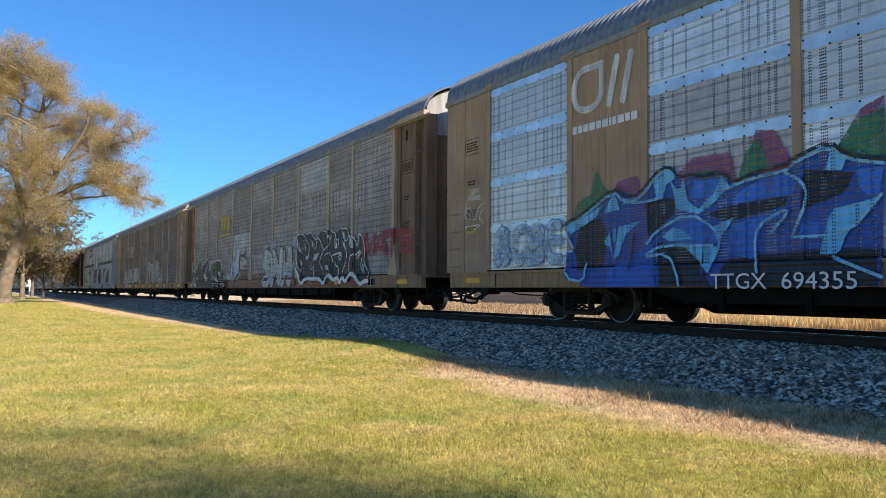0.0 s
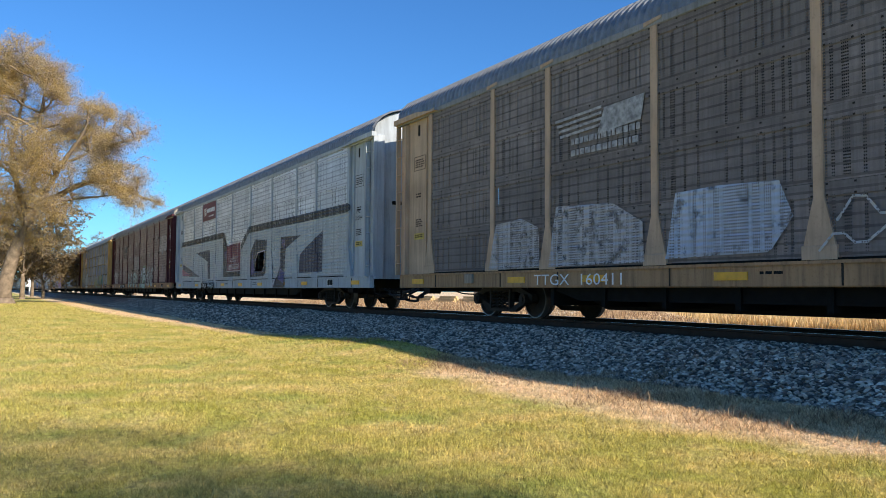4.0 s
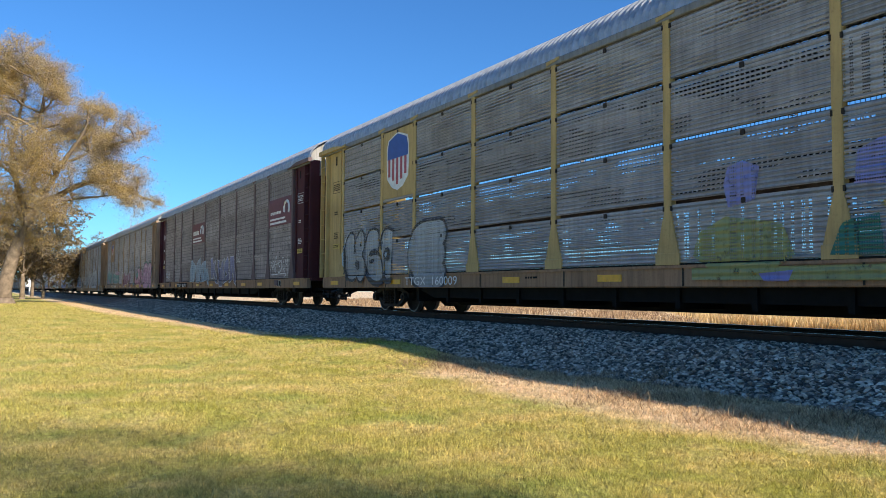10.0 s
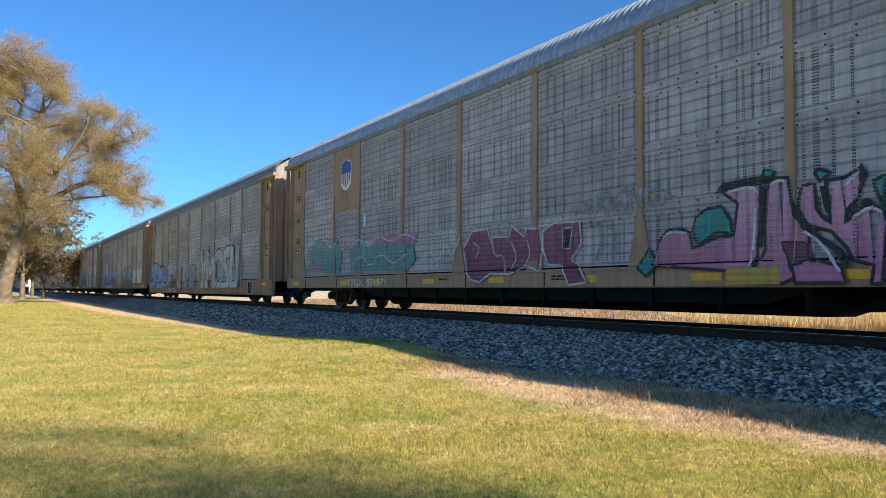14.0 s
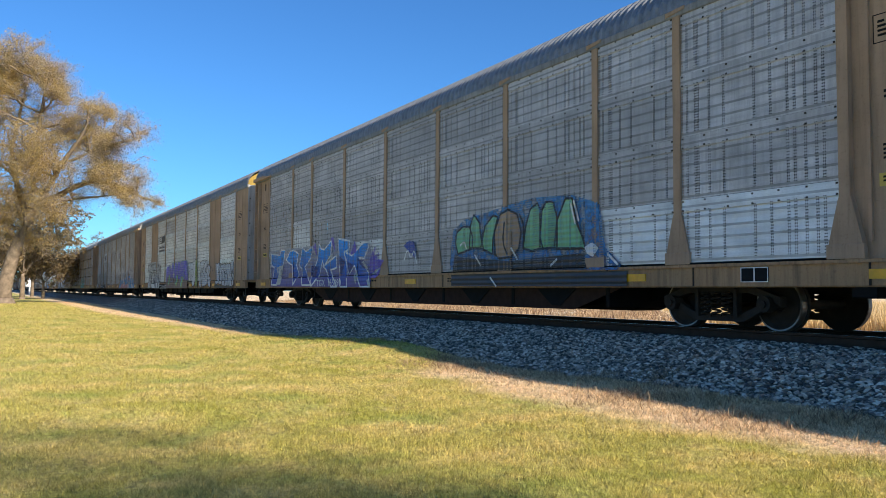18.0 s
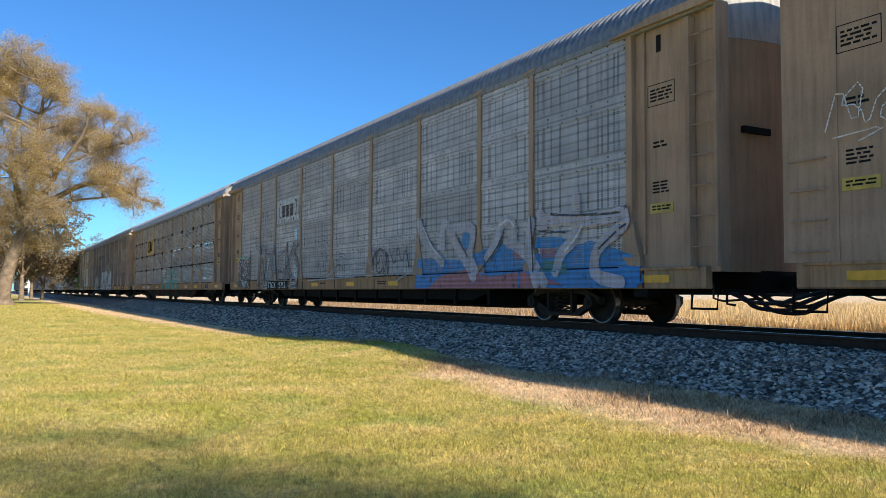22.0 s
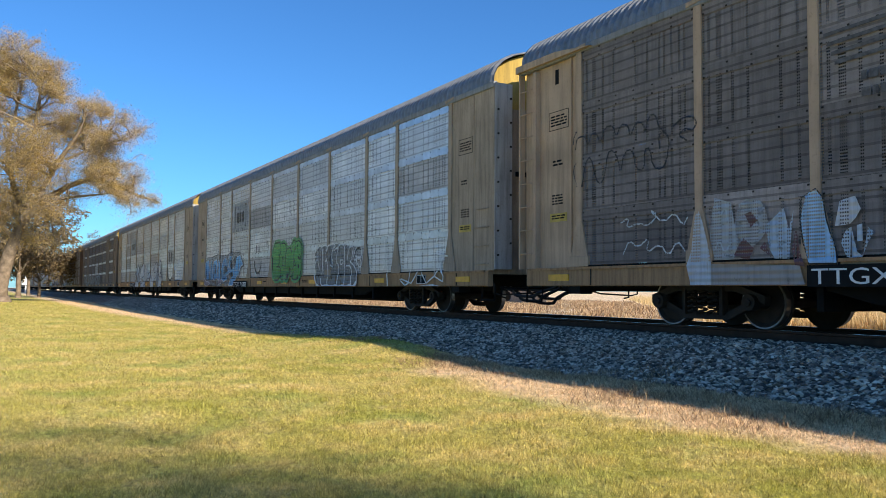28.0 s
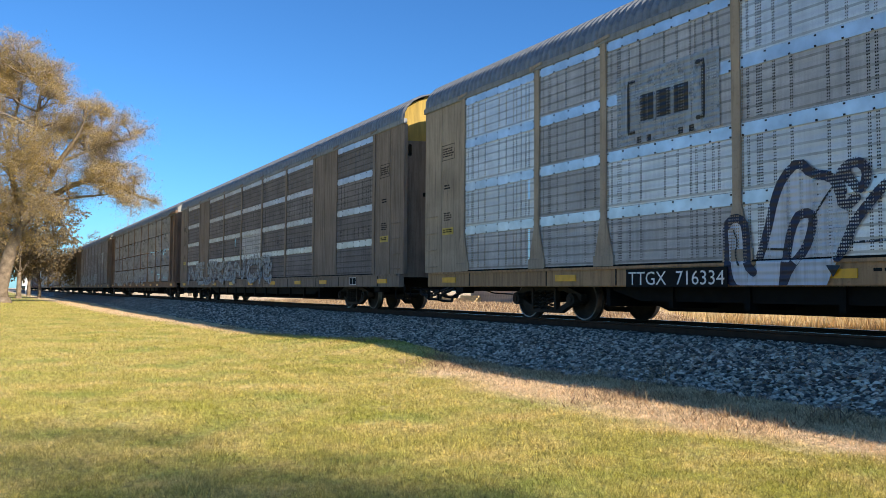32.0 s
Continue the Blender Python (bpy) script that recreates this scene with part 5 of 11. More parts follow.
    mural(car["B"], sp["B"], drawn, {"R": ((0.24, 0.06, 0.05), (0.24, 0.06, 0.05), None, 0, 0.2), "k": ((0.018, 0.02, 0.024), (0.024, 0.032, 0.036), None, 0, 0.06), "w": ((0.60, 0.62, 0.62), (0.66, 0.68, 0.70), None, 0, 0.1), "r": ((0.24, 0.03, 0.05), (0.24, 0.03, 0.05), None, 0, 0.1), "l": (None, None, WHITE, 0.04, 0.0), "h": (None, None, WHITE, 0.12, 0.05)}, "black lettering mural with sharp white edges")
    p("B", 10.0, 13.2, 1.5, 2.2, "MATE", RED, None, None, "wild", 0.34, 0.05, 22, wear=0.45)
    p("B", 0.3, 3.8, 0.72, 2.1, "SNH", (SILVER, (0.62, 0.62, 0.55)), INK, None, "block", 0.42, 0.05, 23, wear=0.25)
    for k in range(9):
        a = (-4.2, -3.4, 0.6, 1.6, 2.6, 3.3, 3.7, 2.9, 4.0)[k]
        strokes(car["B"], sp["B"], [[(a, (1.6, 1.9, 2.1, 2.2, 1.7, 2.0, 1.4, 1.2, 2.3)[k]), (a + 0.05, (1.65, 1.95, 2.15, 2.2, 1.75, 2.05, 1.45, 1.2, 2.3)[k])]], (0.5, 0.4, 0.45, 0.6, 0.55, 0.3, 0.5, 0.4, 0.3)[k], (0.42, 0.45, 0.55), "spray_blob", up=-0.001, wear=0.55)
    shape(car["B"], sp["B"], [(-4.3, 0.66), (4.2, 0.66), (4.2, 1.15), (2.0, 1.3), (-4.0, 1.1)], (0.22, 0.09, 0.05), "mural_ground", up=-0.0015, wear=0.5)
    drawn = []
    drawn.append(("c", [(-4.09, 0.95), (-4.03, 1.52), (-3.96, 1.8), (-3.68, 1.89), (-3.63, 2.2), (-3.44, 2.37), (-3.22, 2.36), (-3.05, 2.2), (-3.18, 1.99), (-3.28, 1.47), (-3.33, 1.28), (-3.7, 1.14), (-3.89, 1.03)]))
    drawn.append(("r", [(-3.79, 1.03), (-3.16, 1.16), (-2.98, 1.37), (-1.98, 1.45), (-1.85, 1.37), (-1.87, 0.66), (-3.66, 0.67)]))
    drawn.append(("w", [(-3.01, 1.93), (-2.8, 2.02), (-2.33, 1.97), (-2.01, 1.82), (-2.01, 1.52), (-2.42, 1.55), (-2.42, 1.44), (-3.02, 1.45)]))
    drawn.append(("k", [(-3.3, 1.89), (-3.1, 2.1), (-2.56, 2.1), (-2.33, 2.25), (-2.21, 2.36), (-2.1, 2.32), (-2.33, 2.04), (-2.04, 1.9), (-2.01, 1.79), (-2.33, 1.93), (-2.97, 1.97), (-3.06, 1.86), (-3.07, 1.41), (-2.5, 1.41), (-2.5, 1.36), (-3.28, 1.39)]))
    drawn.append(("k", [(-2.42, 1.61), (-2.08, 1.59), (-2.08, 1.52), (-2.42, 1.52)]))
    drawn.append(("k", [(-3.84, 1.01), (-3.65, 1.2), (-3.28, 1.28), (-3.33, 1.19), (-3.61, 1.08), (-3.69, 0.67), (-3.85, 0.67)]))
    drawn.append(("i", [(-4.08, 1.52), (-3.99, 1.11), (-3.84, 1.03)]))
    drawn.append(("i", [(-2.62, 1.02), (-2.5, 1.2), (-1.99, 1.1), (-1.95, 1.02)]))
    drawn.append(("i", [(-1.99, 1.82), (-2.01, 1.11)]))
    drawn.append(("l", [(-2.94, 1.85), (-2.95, 1.48)]))
    drawn.append(("l", [(-3.61, 1.02), (-3.16, 1.12), (-2.94, 1.33)]))
    drawn.append(("c", [(-5.23, 1.07), (-5.11, 1.24), (-4.88, 1.32), (-4.71, 1.18), (-4.66, 1.01)]))
    drawn.append(("c", [(-4.52, 1.3), (-4.47, 1.59), (-4.3, 1.54), (-4.19, 1.2), (-4.48, 1.13)]))
    mural(car["B"], sp["B"], drawn, {"c": ((0.46, 0.52, 0.64), (0.52, 0.58, 0.70), None, 0, 0.3), "r": ((0.20, 0.10, 0.06), (0.26, 0.17, 0.11), None, 0, 0.3), "w": ((0.50, 0.44, 0.34), (0.60, 0.60, 0.56), None, 0, 0.15), "k": ((0.02, 0.022, 0.03), (0.02, 0.022, 0.03), None, 0, 0.05), "i": (None, None, INK, 0.05, 0.0), "l": (None, None, WHITE, 0.04, 0.0)}, "white and brown block letter with black edges")
    drawn = []
    drawn.append(("black", [(-12.7, 1.73), (-12.3, 1.81), (-11.72, 1.4), (-11.45, 1.86), (-11.01, 2.2), (-10.41, 2.07), (-10.33, 1.61), (-9.55, 2.09), (-8.9, 2.12), (-8.76, 1.37), (-8.16, 1.94), (-7.66, 1.86), (-7.19, 1.98), (-6.69, 1.9), (-6.43, 1.99), (-6.13, 1.68), (-6.23, 1.54), (-5.79, 1.65), (-5.84, 1.11), (-5.56, 1.06), (-6.65, 1.06), (-8.04, 0.67), (-12.09, 0.68), (-12.69, 1.33)]))
    drawn.append(("chalk", [(-8.69, 2.02), (-8.56, 1.44), (-8.1, 1.93), (-8.42, 1.68)]))
    drawn.append(("chalk", [(-7.08, 1.45), (-6.38, 1.3), (-6.44, 1.2), (-6.86, 1.32)]))
    drawn.append(("chalk", [(-9.93, 1.28), (-9.4, 1.39), (-9.04, 1.13), (-9.55, 1.06)]))
    drawn.append(("chalk", [(-11.62, 1.11), (-11.26, 0.68), (-11.9, 0.73)]))
    drawn.append(("chalk", [(-8.42, 1.19), (-7.79, 1.09), (-8.04, 1.06)]))
    drawn.append(("chalk", [(-7.55, 1.16), (-6.7, 0.95), (-6.97, 0.89)]))
    drawn.append(("line", [(-12.66, 1.78), (-12.29, 1.02), (-11.71, 0.68), (-11.53, 1.29), (-11, 1)]))
    drawn.append(("line", [(-11.36, 1.66), (-10.83, 2.19), (-10.33, 2.02), (-10.41, 1.62), (-10.01, 1.77), (-9.55, 1.96), (-8.9, 2.1), (-8.97, 1.63), (-9.85, 1.24), (-9.11, 1.13)]))
    drawn.append(("line", [(-8.76, 2.03), (-8.56, 1.36), (-8.1, 1.93), (-7.79, 1.79), (-8.23, 1.34), (-7.55, 1.09), (-6.86, 0.99)]))
    drawn.append(("line", [(-7.66, 1.86), (-7.08, 1.97), (-6.69, 1.9), (-6.43, 1.97), (-6.11, 1.64), (-6.38, 1.3), (-7.08, 1.45), (-6.44, 1.2)]))
    drawn.append(("line", [(-6.23, 1.51), (-5.79, 1.65), (-5.93, 1.21), (-5.56, 1.06)]))
    drawn.append(("line", [(-12.6, 1.83), (-11.72, 1.4), (-11.36, 1.76)]))
    mural(car["B"], sp["B"], drawn, {"black": ((0.018, 0.02, 0.022), (0.022, 0.03, 0.03), None, 0, 0.08), "red": ((0.22, 0.03, 0.05), (0.22, 0.03, 0.05), None, 0, 0.1), "chalk": ((0.55, 0.57, 0.56), (0.55, 0.57, 0.56), None, 0, 0.15),
           "line": (None, None, WHITE, 0.055, 0.0), "wave": (None, None, WHITE, 0.14, 0.05)}, "black lettering with white edges")
    block_logo(car["B"], sp["B"], -6.6, -4.85, 3.05, 3.95, (0.60, 0.42, 0.05))
    number_plate_band(car["B"], -7.76, -5.03, 0.68, 0.90, "TTGX  973411")
    # C
    drawn = []
    drawn.append(("f", [(1.82, 1.02), (1.89, 2.14), (2.08, 2.37), (2.63, 2.41), (2.97, 2.26), (3.07, 1.8), (3.03, 1.15), (2.98, 1), (2.64, 1.03), (2.55, 1.83), (2.23, 1.84), (2.19, 1.01)]))
    drawn.append(("f", [(3.15, 1.79), (3.07, 2.12), (3.39, 2.26), (3.99, 2.24), (4.4, 2.09), (4.41, 1.84), (4, 1.84), (4.05, 1.13), (3.89, 1.03), (3.53, 1.08), (3.52, 1.77)]))
    drawn.append(("f", [(4.67, 1.11), (4.67, 1.95), (4.84, 2.35), (5.3, 2.43), (5.79, 2.32), (5.79, 1.93), (5.2, 1.89), (5.7, 1.76), (5.7, 1.42), (5.2, 1.33), (5.1, 1.1)]))
    drawn.append(("f", [(5.7, 1.08), (5.79, 1.87), (6.04, 2.3), (6.3, 2.27), (6.22, 1.84), (6.08, 1.41), (6.35, 1.18), (6.79, 1.38), (7.04, 1.26), (6.96, 1)]))
    drawn.append(("i", [(2.02, 1.1), (2.06, 2.07), (2.28, 2.27), (2.63, 2.31)]))
    drawn.append(("i", [(3.32, 1.85), (3.27, 2.04), (3.52, 2.15), (3.99, 2.14)]))
    drawn.append(("i", [(4.84, 1.17), (4.82, 1.88), (4.99, 2.24), (5.34, 2.32)]))
    drawn.append(("i", [(5.89, 1.14), (5.93, 1.8), (6.11, 2.18)]))
    drawn.append(("w", [(-9.3, 1.01), (-9.03, 1.97), (-8.11, 2.03), (-7.52, 1.81), (-7.48, 1.03)]))
    drawn.append(("w", [(-7.19, 1.03), (-6.97, 2.17), (-5.38, 2.09), (-4.63, 1.7), (-4.61, 1.05)]))
    drawn.append(("c", [(-4.15, 1.09), (-3.95, 2.11), (-3.08, 2.14), (-2.05, 2.09), (-1.84, 1.59), (-2.22, 1.12)]))
    drawn.append(("k", [(-1.2, 1.49), (-0.92, 1.87), (-0.55, 1.42), (-0.22, 1.83), (0.29, 1.54), (0.6, 1.86), (1.08, 1.46), (1.67, 1.74)]))
    drawn.append(("k", [(-1.45, 1.11), (-1.2, 1.38), (-0.9, 1.13), (-0.55, 1.39)]))
    drawn.append(("k", [(6.35, 1.39), (6.53, 1.66), (6.48, 1.39), (6.79, 1.69), (6.7, 1.43)]))
    drawn.append(("d", [(2.24, 0.9), (2.78, 0.92), (2.78, 0.7), (2.24, 0.7)]))
    drawn.append(("d", [(4.34, 0.94), (4.78, 0.97), (4.89, 0.69), (4.41, 0.7)]))
    mural(car["C"], sp["C"], drawn, {"f": ((0.26, 0.27, 0.27), (0.36, 0.38, 0.38), (0.60, 0.64, 0.62), 0.045, 0.4), "i": (None, None, (0.03, 0.03, 0.03), 0.04, 0.1), "w": ((0.42, 0.40, 0.40), (0.46, 0.44, 0.44), None, 0, 0.55), "c": ((0.40, 0.45, 0.55), (0.46, 0.52, 0.60), None, 0, 0.5), "k": (None, None, (0.45, 0.46, 0.46), 0.035, 0.15), "d": ((0.10, 0.12, 0.18), (0.10, 0.12, 0.18), None, 0, 0.5)}, "chalky hollow lettering with white edges")
    p("C", 7.55, 8.3, 1.36, 1.52, "EKNALE", None, CHALK, None, "tag", 0.02, 0, 174)
    p("C", 7.8, 8.25, 1.16, 1.32, "KEHN", None, CHALK, None, "tag", 0.02, 0, 175)
    for key, x in (("C", 10.38), ("C", -10.1), ("G", -10.1), ("G", 10.38)):
        part("jacking_pad", Shape().bevel_box(x - 0.15, x + 0.15, -1.60, -1.54, 0.74, 0.94, 0.01).mesh("pad"), PAINT["lilac" if key == "G" else "ashen"], car[key], label="small grey pad on the sill")
    chevrons(car["C"], -7.0, -4.6, 3.05, 3.85, CHALK, False)
    number_plate_band(car["C"], -7.6, -5.1, 0.69, 0.90, "TTGX  160411", False)
    # D: huge outlined mural on pale grey
    d, s = car["D"], sp["D"]
    GREYBLUE = (0.42, 0.46, 0.475)
    shape(d, s, [(-12.0, 0.99), (12.0, 0.99), (12.0, 3.0), (1.4, 3.0), (0.1, 2.4), (-2.2, 2.5), (-2.8, 3.0), (-12.0, 3.0)], GREYBLUE, "mural_ground", "grey painted ground of the mural", -0.002, 0.05)
    strokes(d, s, [[(-12.0, 3.07), (-7.0, 3.09), (-2.92, 3.1)], [(0.02, 1.94), (0.1, 2.38), (1.33, 3.07), (4.22, 3.07), (8.3, 3.05), (12.0, 3.06)]], 0.27, INK, "mural_edge", wear=0.05)
    for ring, col in (([(-3.15, 3.2), (-2.64, 3.1), (-2.17, 2.46), (-2.16, 1.4), (0.11, 1.38), (0.11, 1.16), (-2.83, 1.15), (-2.92, 3.03)], INK), ([(-2.2, 2.56), (0.1, 2.62), (0.11, 1.4), (-2.16, 1.4)], (0.16, 0.012, 0.04)),
                      ([(1.87, 2.3), (2.3, 2.62), (3.84, 2.52), (3.83, 1.3), (3.52, 1.12), (1.69, 1.09), (1.57, 2.05)], (0.02, 0.02, 0.03)), ([(2.38, 1.78), (2.7, 2.04), (3.6, 2.1), (3.59, 1.55), (3.38, 1.32), (2.34, 1.31)], (0.24, 0.03, 0.06))) + (
                      ([(-8.52, 2.47), (-5.44, 2.53), (-5.4, 1.09), (-5.83, 1.1), (-5.85, 1.95)], (0.05, 0.05, 0.07)), ([(5.58, 2.53), (7.8, 2.47), (7.24, 2.34), (6.16, 2.08), (6.14, 0.66), (4.82, 0.66), (5.56, 1.47)], (0.02, 0.02, 0.035)),
                      ([(7.67, 1.77), (8.28, 2.01), (9.9, 2.5), (9.9, 1.17), (7.65, 1.16)], (0.02, 0.02, 0.05)), ([(-11.84, 1.98), (-11.81, 1.31), (-7.5, 1.22)], (0.10, 0.10, 0.12))):
        shape(d, s, ring, col, "mural_form", up=0.004, wear=0.08)
    shape(d, s, [(-11.9, 1.7), (-11.81, 1.33), (-9.6, 1.3)], (0.38, 0.14, 0.2), "mural_form", up=0.006)
    for q in ([(1.9, 2.2), (1.75, 1.2), (2.3, 1.25)], [(-2.75, 2.3), (-2.3, 1.8), (-2.25, 2.3)], [(5.7, 2.45), (6.1, 2.4), (6.1, 2.1), (5.8, 2.2)], [(5.6, 1.4), (6.1, 1.2), (6.1, 0.8), (5.3, 1.0)]):
        shape(d, s, q, (0.09, 0.08, 0.24), "mural_form", up=0.006, wear=0.3)
    strokes(d, s, [[(-2.2, 2.6), (0.14, 2.66)], [(0.1, 2.6), (0.13, 1.4), (-2.15, 1.4)], [(2.36, 1.76), (2.68, 2.06), (3.62, 2.12)], [(3.6, 2.1), (3.6, 1.5), (3.36, 1.3)], [(1.55, 2.0), (1.68, 1.1)], [(5.5, 2.2), (5.5, 1.5), (4.75, 0.7)]], 0.045, (0.6, 0.52, 0.55), "mural_highlight", up=0.008)
    piece(d, s, -1.9, -0.1, 1.5, 1.72, "HEERZONEB", None, WHITE, None, "tag", 0.035, 0, 41)
    piece(d, s, -1.6, -0.5, 1.85, 2.15, "INHII", None, WHITE, None, "tag", 0.03, 0, 42)
    sign(d, -7.17, -4.5, 4.02, 4.88, SIGN_RED, -1.55, "dark red sign board with a white emblem")
    for k in range(4):
        part("emblem_stripe", Shape().plate([(-6.95 + 0.05 * k, 4.55 - 0.1 * k), (-6.4, 4.62 - 0.1 * k), (-6.42, 4.68 - 0.1 * k), (-6.9 + 0.05 * k, 4.62 - 0.1 * k)], -1.556, -1.55).mesh("stripe"), STENCIL_WHITE, d)
    bars(d, -6.3, 4.4, 1, 1.6, STENCIL_WHITE, 7, -1.551, 0.2)
    bars(d, -5.9, 4.18, 1, 1.0, STENCIL_WHITE, 8, -1.551, 0.06)
    number_plate_band(d, -6.93, -4.48, 0.68, 0.88, "TTGX  953620")
    words(d, "FXE", 12.45, 2.85, 0.17, STENCIL_BLACK, -1.464)
    words(d, "210764", 12.38, 2.65, 0.17, STENCIL_BLACK, -1.464)
    # E
    drawn = []
    drawn.append(("g", [(2.1, 1.07), (2.19, 1.58), (2.36, 1.93), (2.48, 1.99), (2.35, 1.57), (2.39, 1.2), (2.46, 1.04)]))
    drawn.append(("g", [(1.84, 0.69), (1.89, 0.97), (2.42, 1), (2.53, 0.69)]))
    drawn.append(("e", [(2.5, 0.99), (3.02, 1), (3.13, 0.68), (2.57, 0.69)]))
    drawn.append(("d", [(0.72, 1.7), (0.87, 1.52), (0.92, 1.2), (1.26, 1.1), (1.39, 0.69), (1.16, 0.69), (1.02, 0.99), (0.82, 1.2)]))
    drawn.append(("d", [(-1.51, 1.69), (-1.3, 1.48), (-1.28, 1.01), (-1.47, 1.11)]))
    drawn.append(("w", [(-3.76, 1.29), (-3.85, 1.52), (-3.71, 1.75), (-3.49, 1.8), (-3.22, 1.72), (-3.1, 1.37), (-3.35, 1.33), (-3.4, 1.6), (-3.58, 1.61), (-3.58, 1.34), (-3.4, 1.12), (-3.05, 1.16), (-2.8, 1), (-2.89, 0.72), (-3.58, 0.72), (-3.71, 1.02)]))
    drawn.append(("w", [(-2.48, 1.35), (-2.4, 1.65), (-2.2, 1.79), (-1.94, 1.77), (-1.72, 1.61), (-1.61, 1.31), (-1.61, 0.92), (-1.8, 0.71), (-2.32, 0.71), (-2.48, 0.99)]))
    drawn.append(("d", [(-2.25, 1.24), (-2.2, 1.53), (-2.05, 1.61), (-1.9, 1.47), (-1.87, 1.17), (-2.02, 0.98), (-2.17, 1.01)]))
    drawn.append(("w", [(-1.23, 1.1), (-1.16, 1.66), (-1.03, 1.84), (-0.21, 1.79), (-0.25, 1.56), (-0.9, 1.55), (-0.97, 1.42), (-0.4, 1.43), (-0.46, 1.21), (-0.9, 1.23), (-0.84, 1.04), (-0.28, 1.12), (-0.35, 0.7), (-1.04, 0.71)]))
    drawn.append(("w", [(-0.22, 1.16), (-0.16, 1.6), (-0.02, 1.85), (0.17, 1.83), (0.1, 1.58), (0.41, 1.64), (0.67, 1.7), (0.74, 1.37), (0.82, 1.04), (1.01, 0.69), (0.61, 0.7), (0.53, 1.13), (0.46, 1.34), (0.13, 1.36), (0.12, 1.06), (0.23, 0.7), (-0.17, 0.7)]))
    drawn.append(("e", [(2.48, 1.92), (2.89, 1.91), (3, 1.79), (2.96, 1.52), (2.66, 1.44), (2.51, 1.41), (2.46, 1.2), (2.65, 1.09), (2.58, 1.05), (2.39, 1.2), (2.37, 1.64)]))
    drawn.append(("d", [(2.31, 1.43), (2.32, 1.72), (2.44, 1.92), (2.5, 1.92), (2.43, 1.63), (2.47, 1.27), (2.62, 1.09), (2.5, 1.09)]))
    drawn.append(("d", [(-1.24, 0.93), (-1.04, 0.91), (-1.06, 0.77), (-1.28, 0.82)]))
    drawn.append(("d", [(-0.11, 0.91), (0.04, 0.93), (0.08, 0.76), (-0.07, 0.79)]))
    drawn.append(("d", [(-1.75, 0.88), (-1.58, 0.92), (-1.56, 0.75), (-1.73, 0.73)]))
    drawn.append(("l", [(-0.65, 1.4), (-0.58, 1.26), (-0.46, 1.44), (-0.52, 1.22)]))
    drawn.append(("l", [(-2.88, 1.52), (-2.72, 1.62), (-2.56, 1.5)]))
    drawn.append(("l", [(1.64, 1.7), (1.72, 1.54), (1.82, 1.69), (1.85, 1.5), (1.94, 1.64)]))
    drawn.append(("l", [(1.68, 1.39), (1.76, 1.31), (1.9, 1.42)]))
    drawn.append(("l", [(-4.33, 1.54), (-4.19, 1.65), (-4.27, 1.37), (-4.08, 1.47)]))
    mural(car["E"], sp["E"], drawn, {"g": ((0.16, 0.24, 0.12), (0.22, 0.30, 0.16), None, 0, 0.4), "e": ((0.36, 0.46, 0.52), (0.30, 0.35, 0.46), (0.03, 0.04, 0.05), 0.04, 0.2), "d": ((0.03, 0.04, 0.035), (0.05, 0.065, 0.06), None, 0, 0.2), "w": ((0.30, 0.40, 0.34), (0.46, 0.56, 0.54), (0.03, 0.04, 0.04), 0.045, 0.3), "l": (None, None, (0.6, 0.62, 0.62), 0.03, 0.0)}, "pale green lettering with dark edges")
    p("E", 3.1, 4.3, 0.66, 2.05, "E", ((0.35, 0.5, 0.42), (0.42, 0.5, 0.6)), INK, (0.10, 0.20, 0.10), "block", 0.3, 0.05, 52, wear=0.3)
    p("E", 4.3, 7.4, 0.8, 2.0, "HONE", (0.38, 0.40, 0.38), None, None, "block", 0.36, 0.04, 53, wear=0.7)
    chevrons(car["E"], -7.1, -4.6, 3.0, 3.95, CHALK, True)
    number_plate_band(car["E"], -7.74, -5.19, 0.70, 0.92, "TTGX  975602")
    words(car["E"], "NS 22466", -13.0, 2.05, 0.13, STENCIL_WHITE, -1.464)
    p("E", 12.3, 13.1, 3.85, 4.6, "VM", None, WHITE, None, "tag", 0.035, 0, 55)
    drawn = []
    drawn.append(("l", [(-11.92, 0.67), (-12.15, 1.18), (-12.07, 1.72), (-11.97, 1.95), (-11.86, 1.95), (-11.74, 1.85), (-11.71, 1.54), (-11.64, 1.91), (-11.55, 1.94), (-11.43, 1.81), (-11.39, 1.59), (-11.48, 1.45), (-11.3, 1.95), (-11.18, 1.99), (-11.08, 1.92), (-10.99, 1.63), (-10.84, 1.26), (-10.6, 0.7)]))
    drawn.append(("l", [(-11.65, 1.46), (-11.43, 1.55), (-11.31, 1.36), (-11.4, 1.07), (-11.61, 1.08), (-11.66, 0.78)]))
    drawn.append(("l", [(-11.13, 1.42), (-11.04, 1.13), (-11.02, 0.77), (-11.24, 0.7)]))
    drawn.append(("l", [(-11.06, 1.71), (-11.02, 1.92), (-10.9, 1.99), (-10.75, 1.92), (-10.69, 1.53)]))
    drawn.append(("l", [(-10.68, 1.67), (-10.64, 1.94), (-10.5, 1.93), (-10.36, 1.71)]))
    drawn.append(("v", [(-13.56, 1.85), (-13.49, 1.72), (-13.56, 1.63), (-13.47, 1.54), (-13.57, 1.41), (-13.49, 1.24), (-13.56, 1.07)]))
    mural(car["E"], sp["E"], drawn, {"l": (None, None, (0.66, 0.66, 0.66), 0.045, 0.0), "v": (None, None, WHITE, 0.03, 0.0)}, "white looping outline letters")
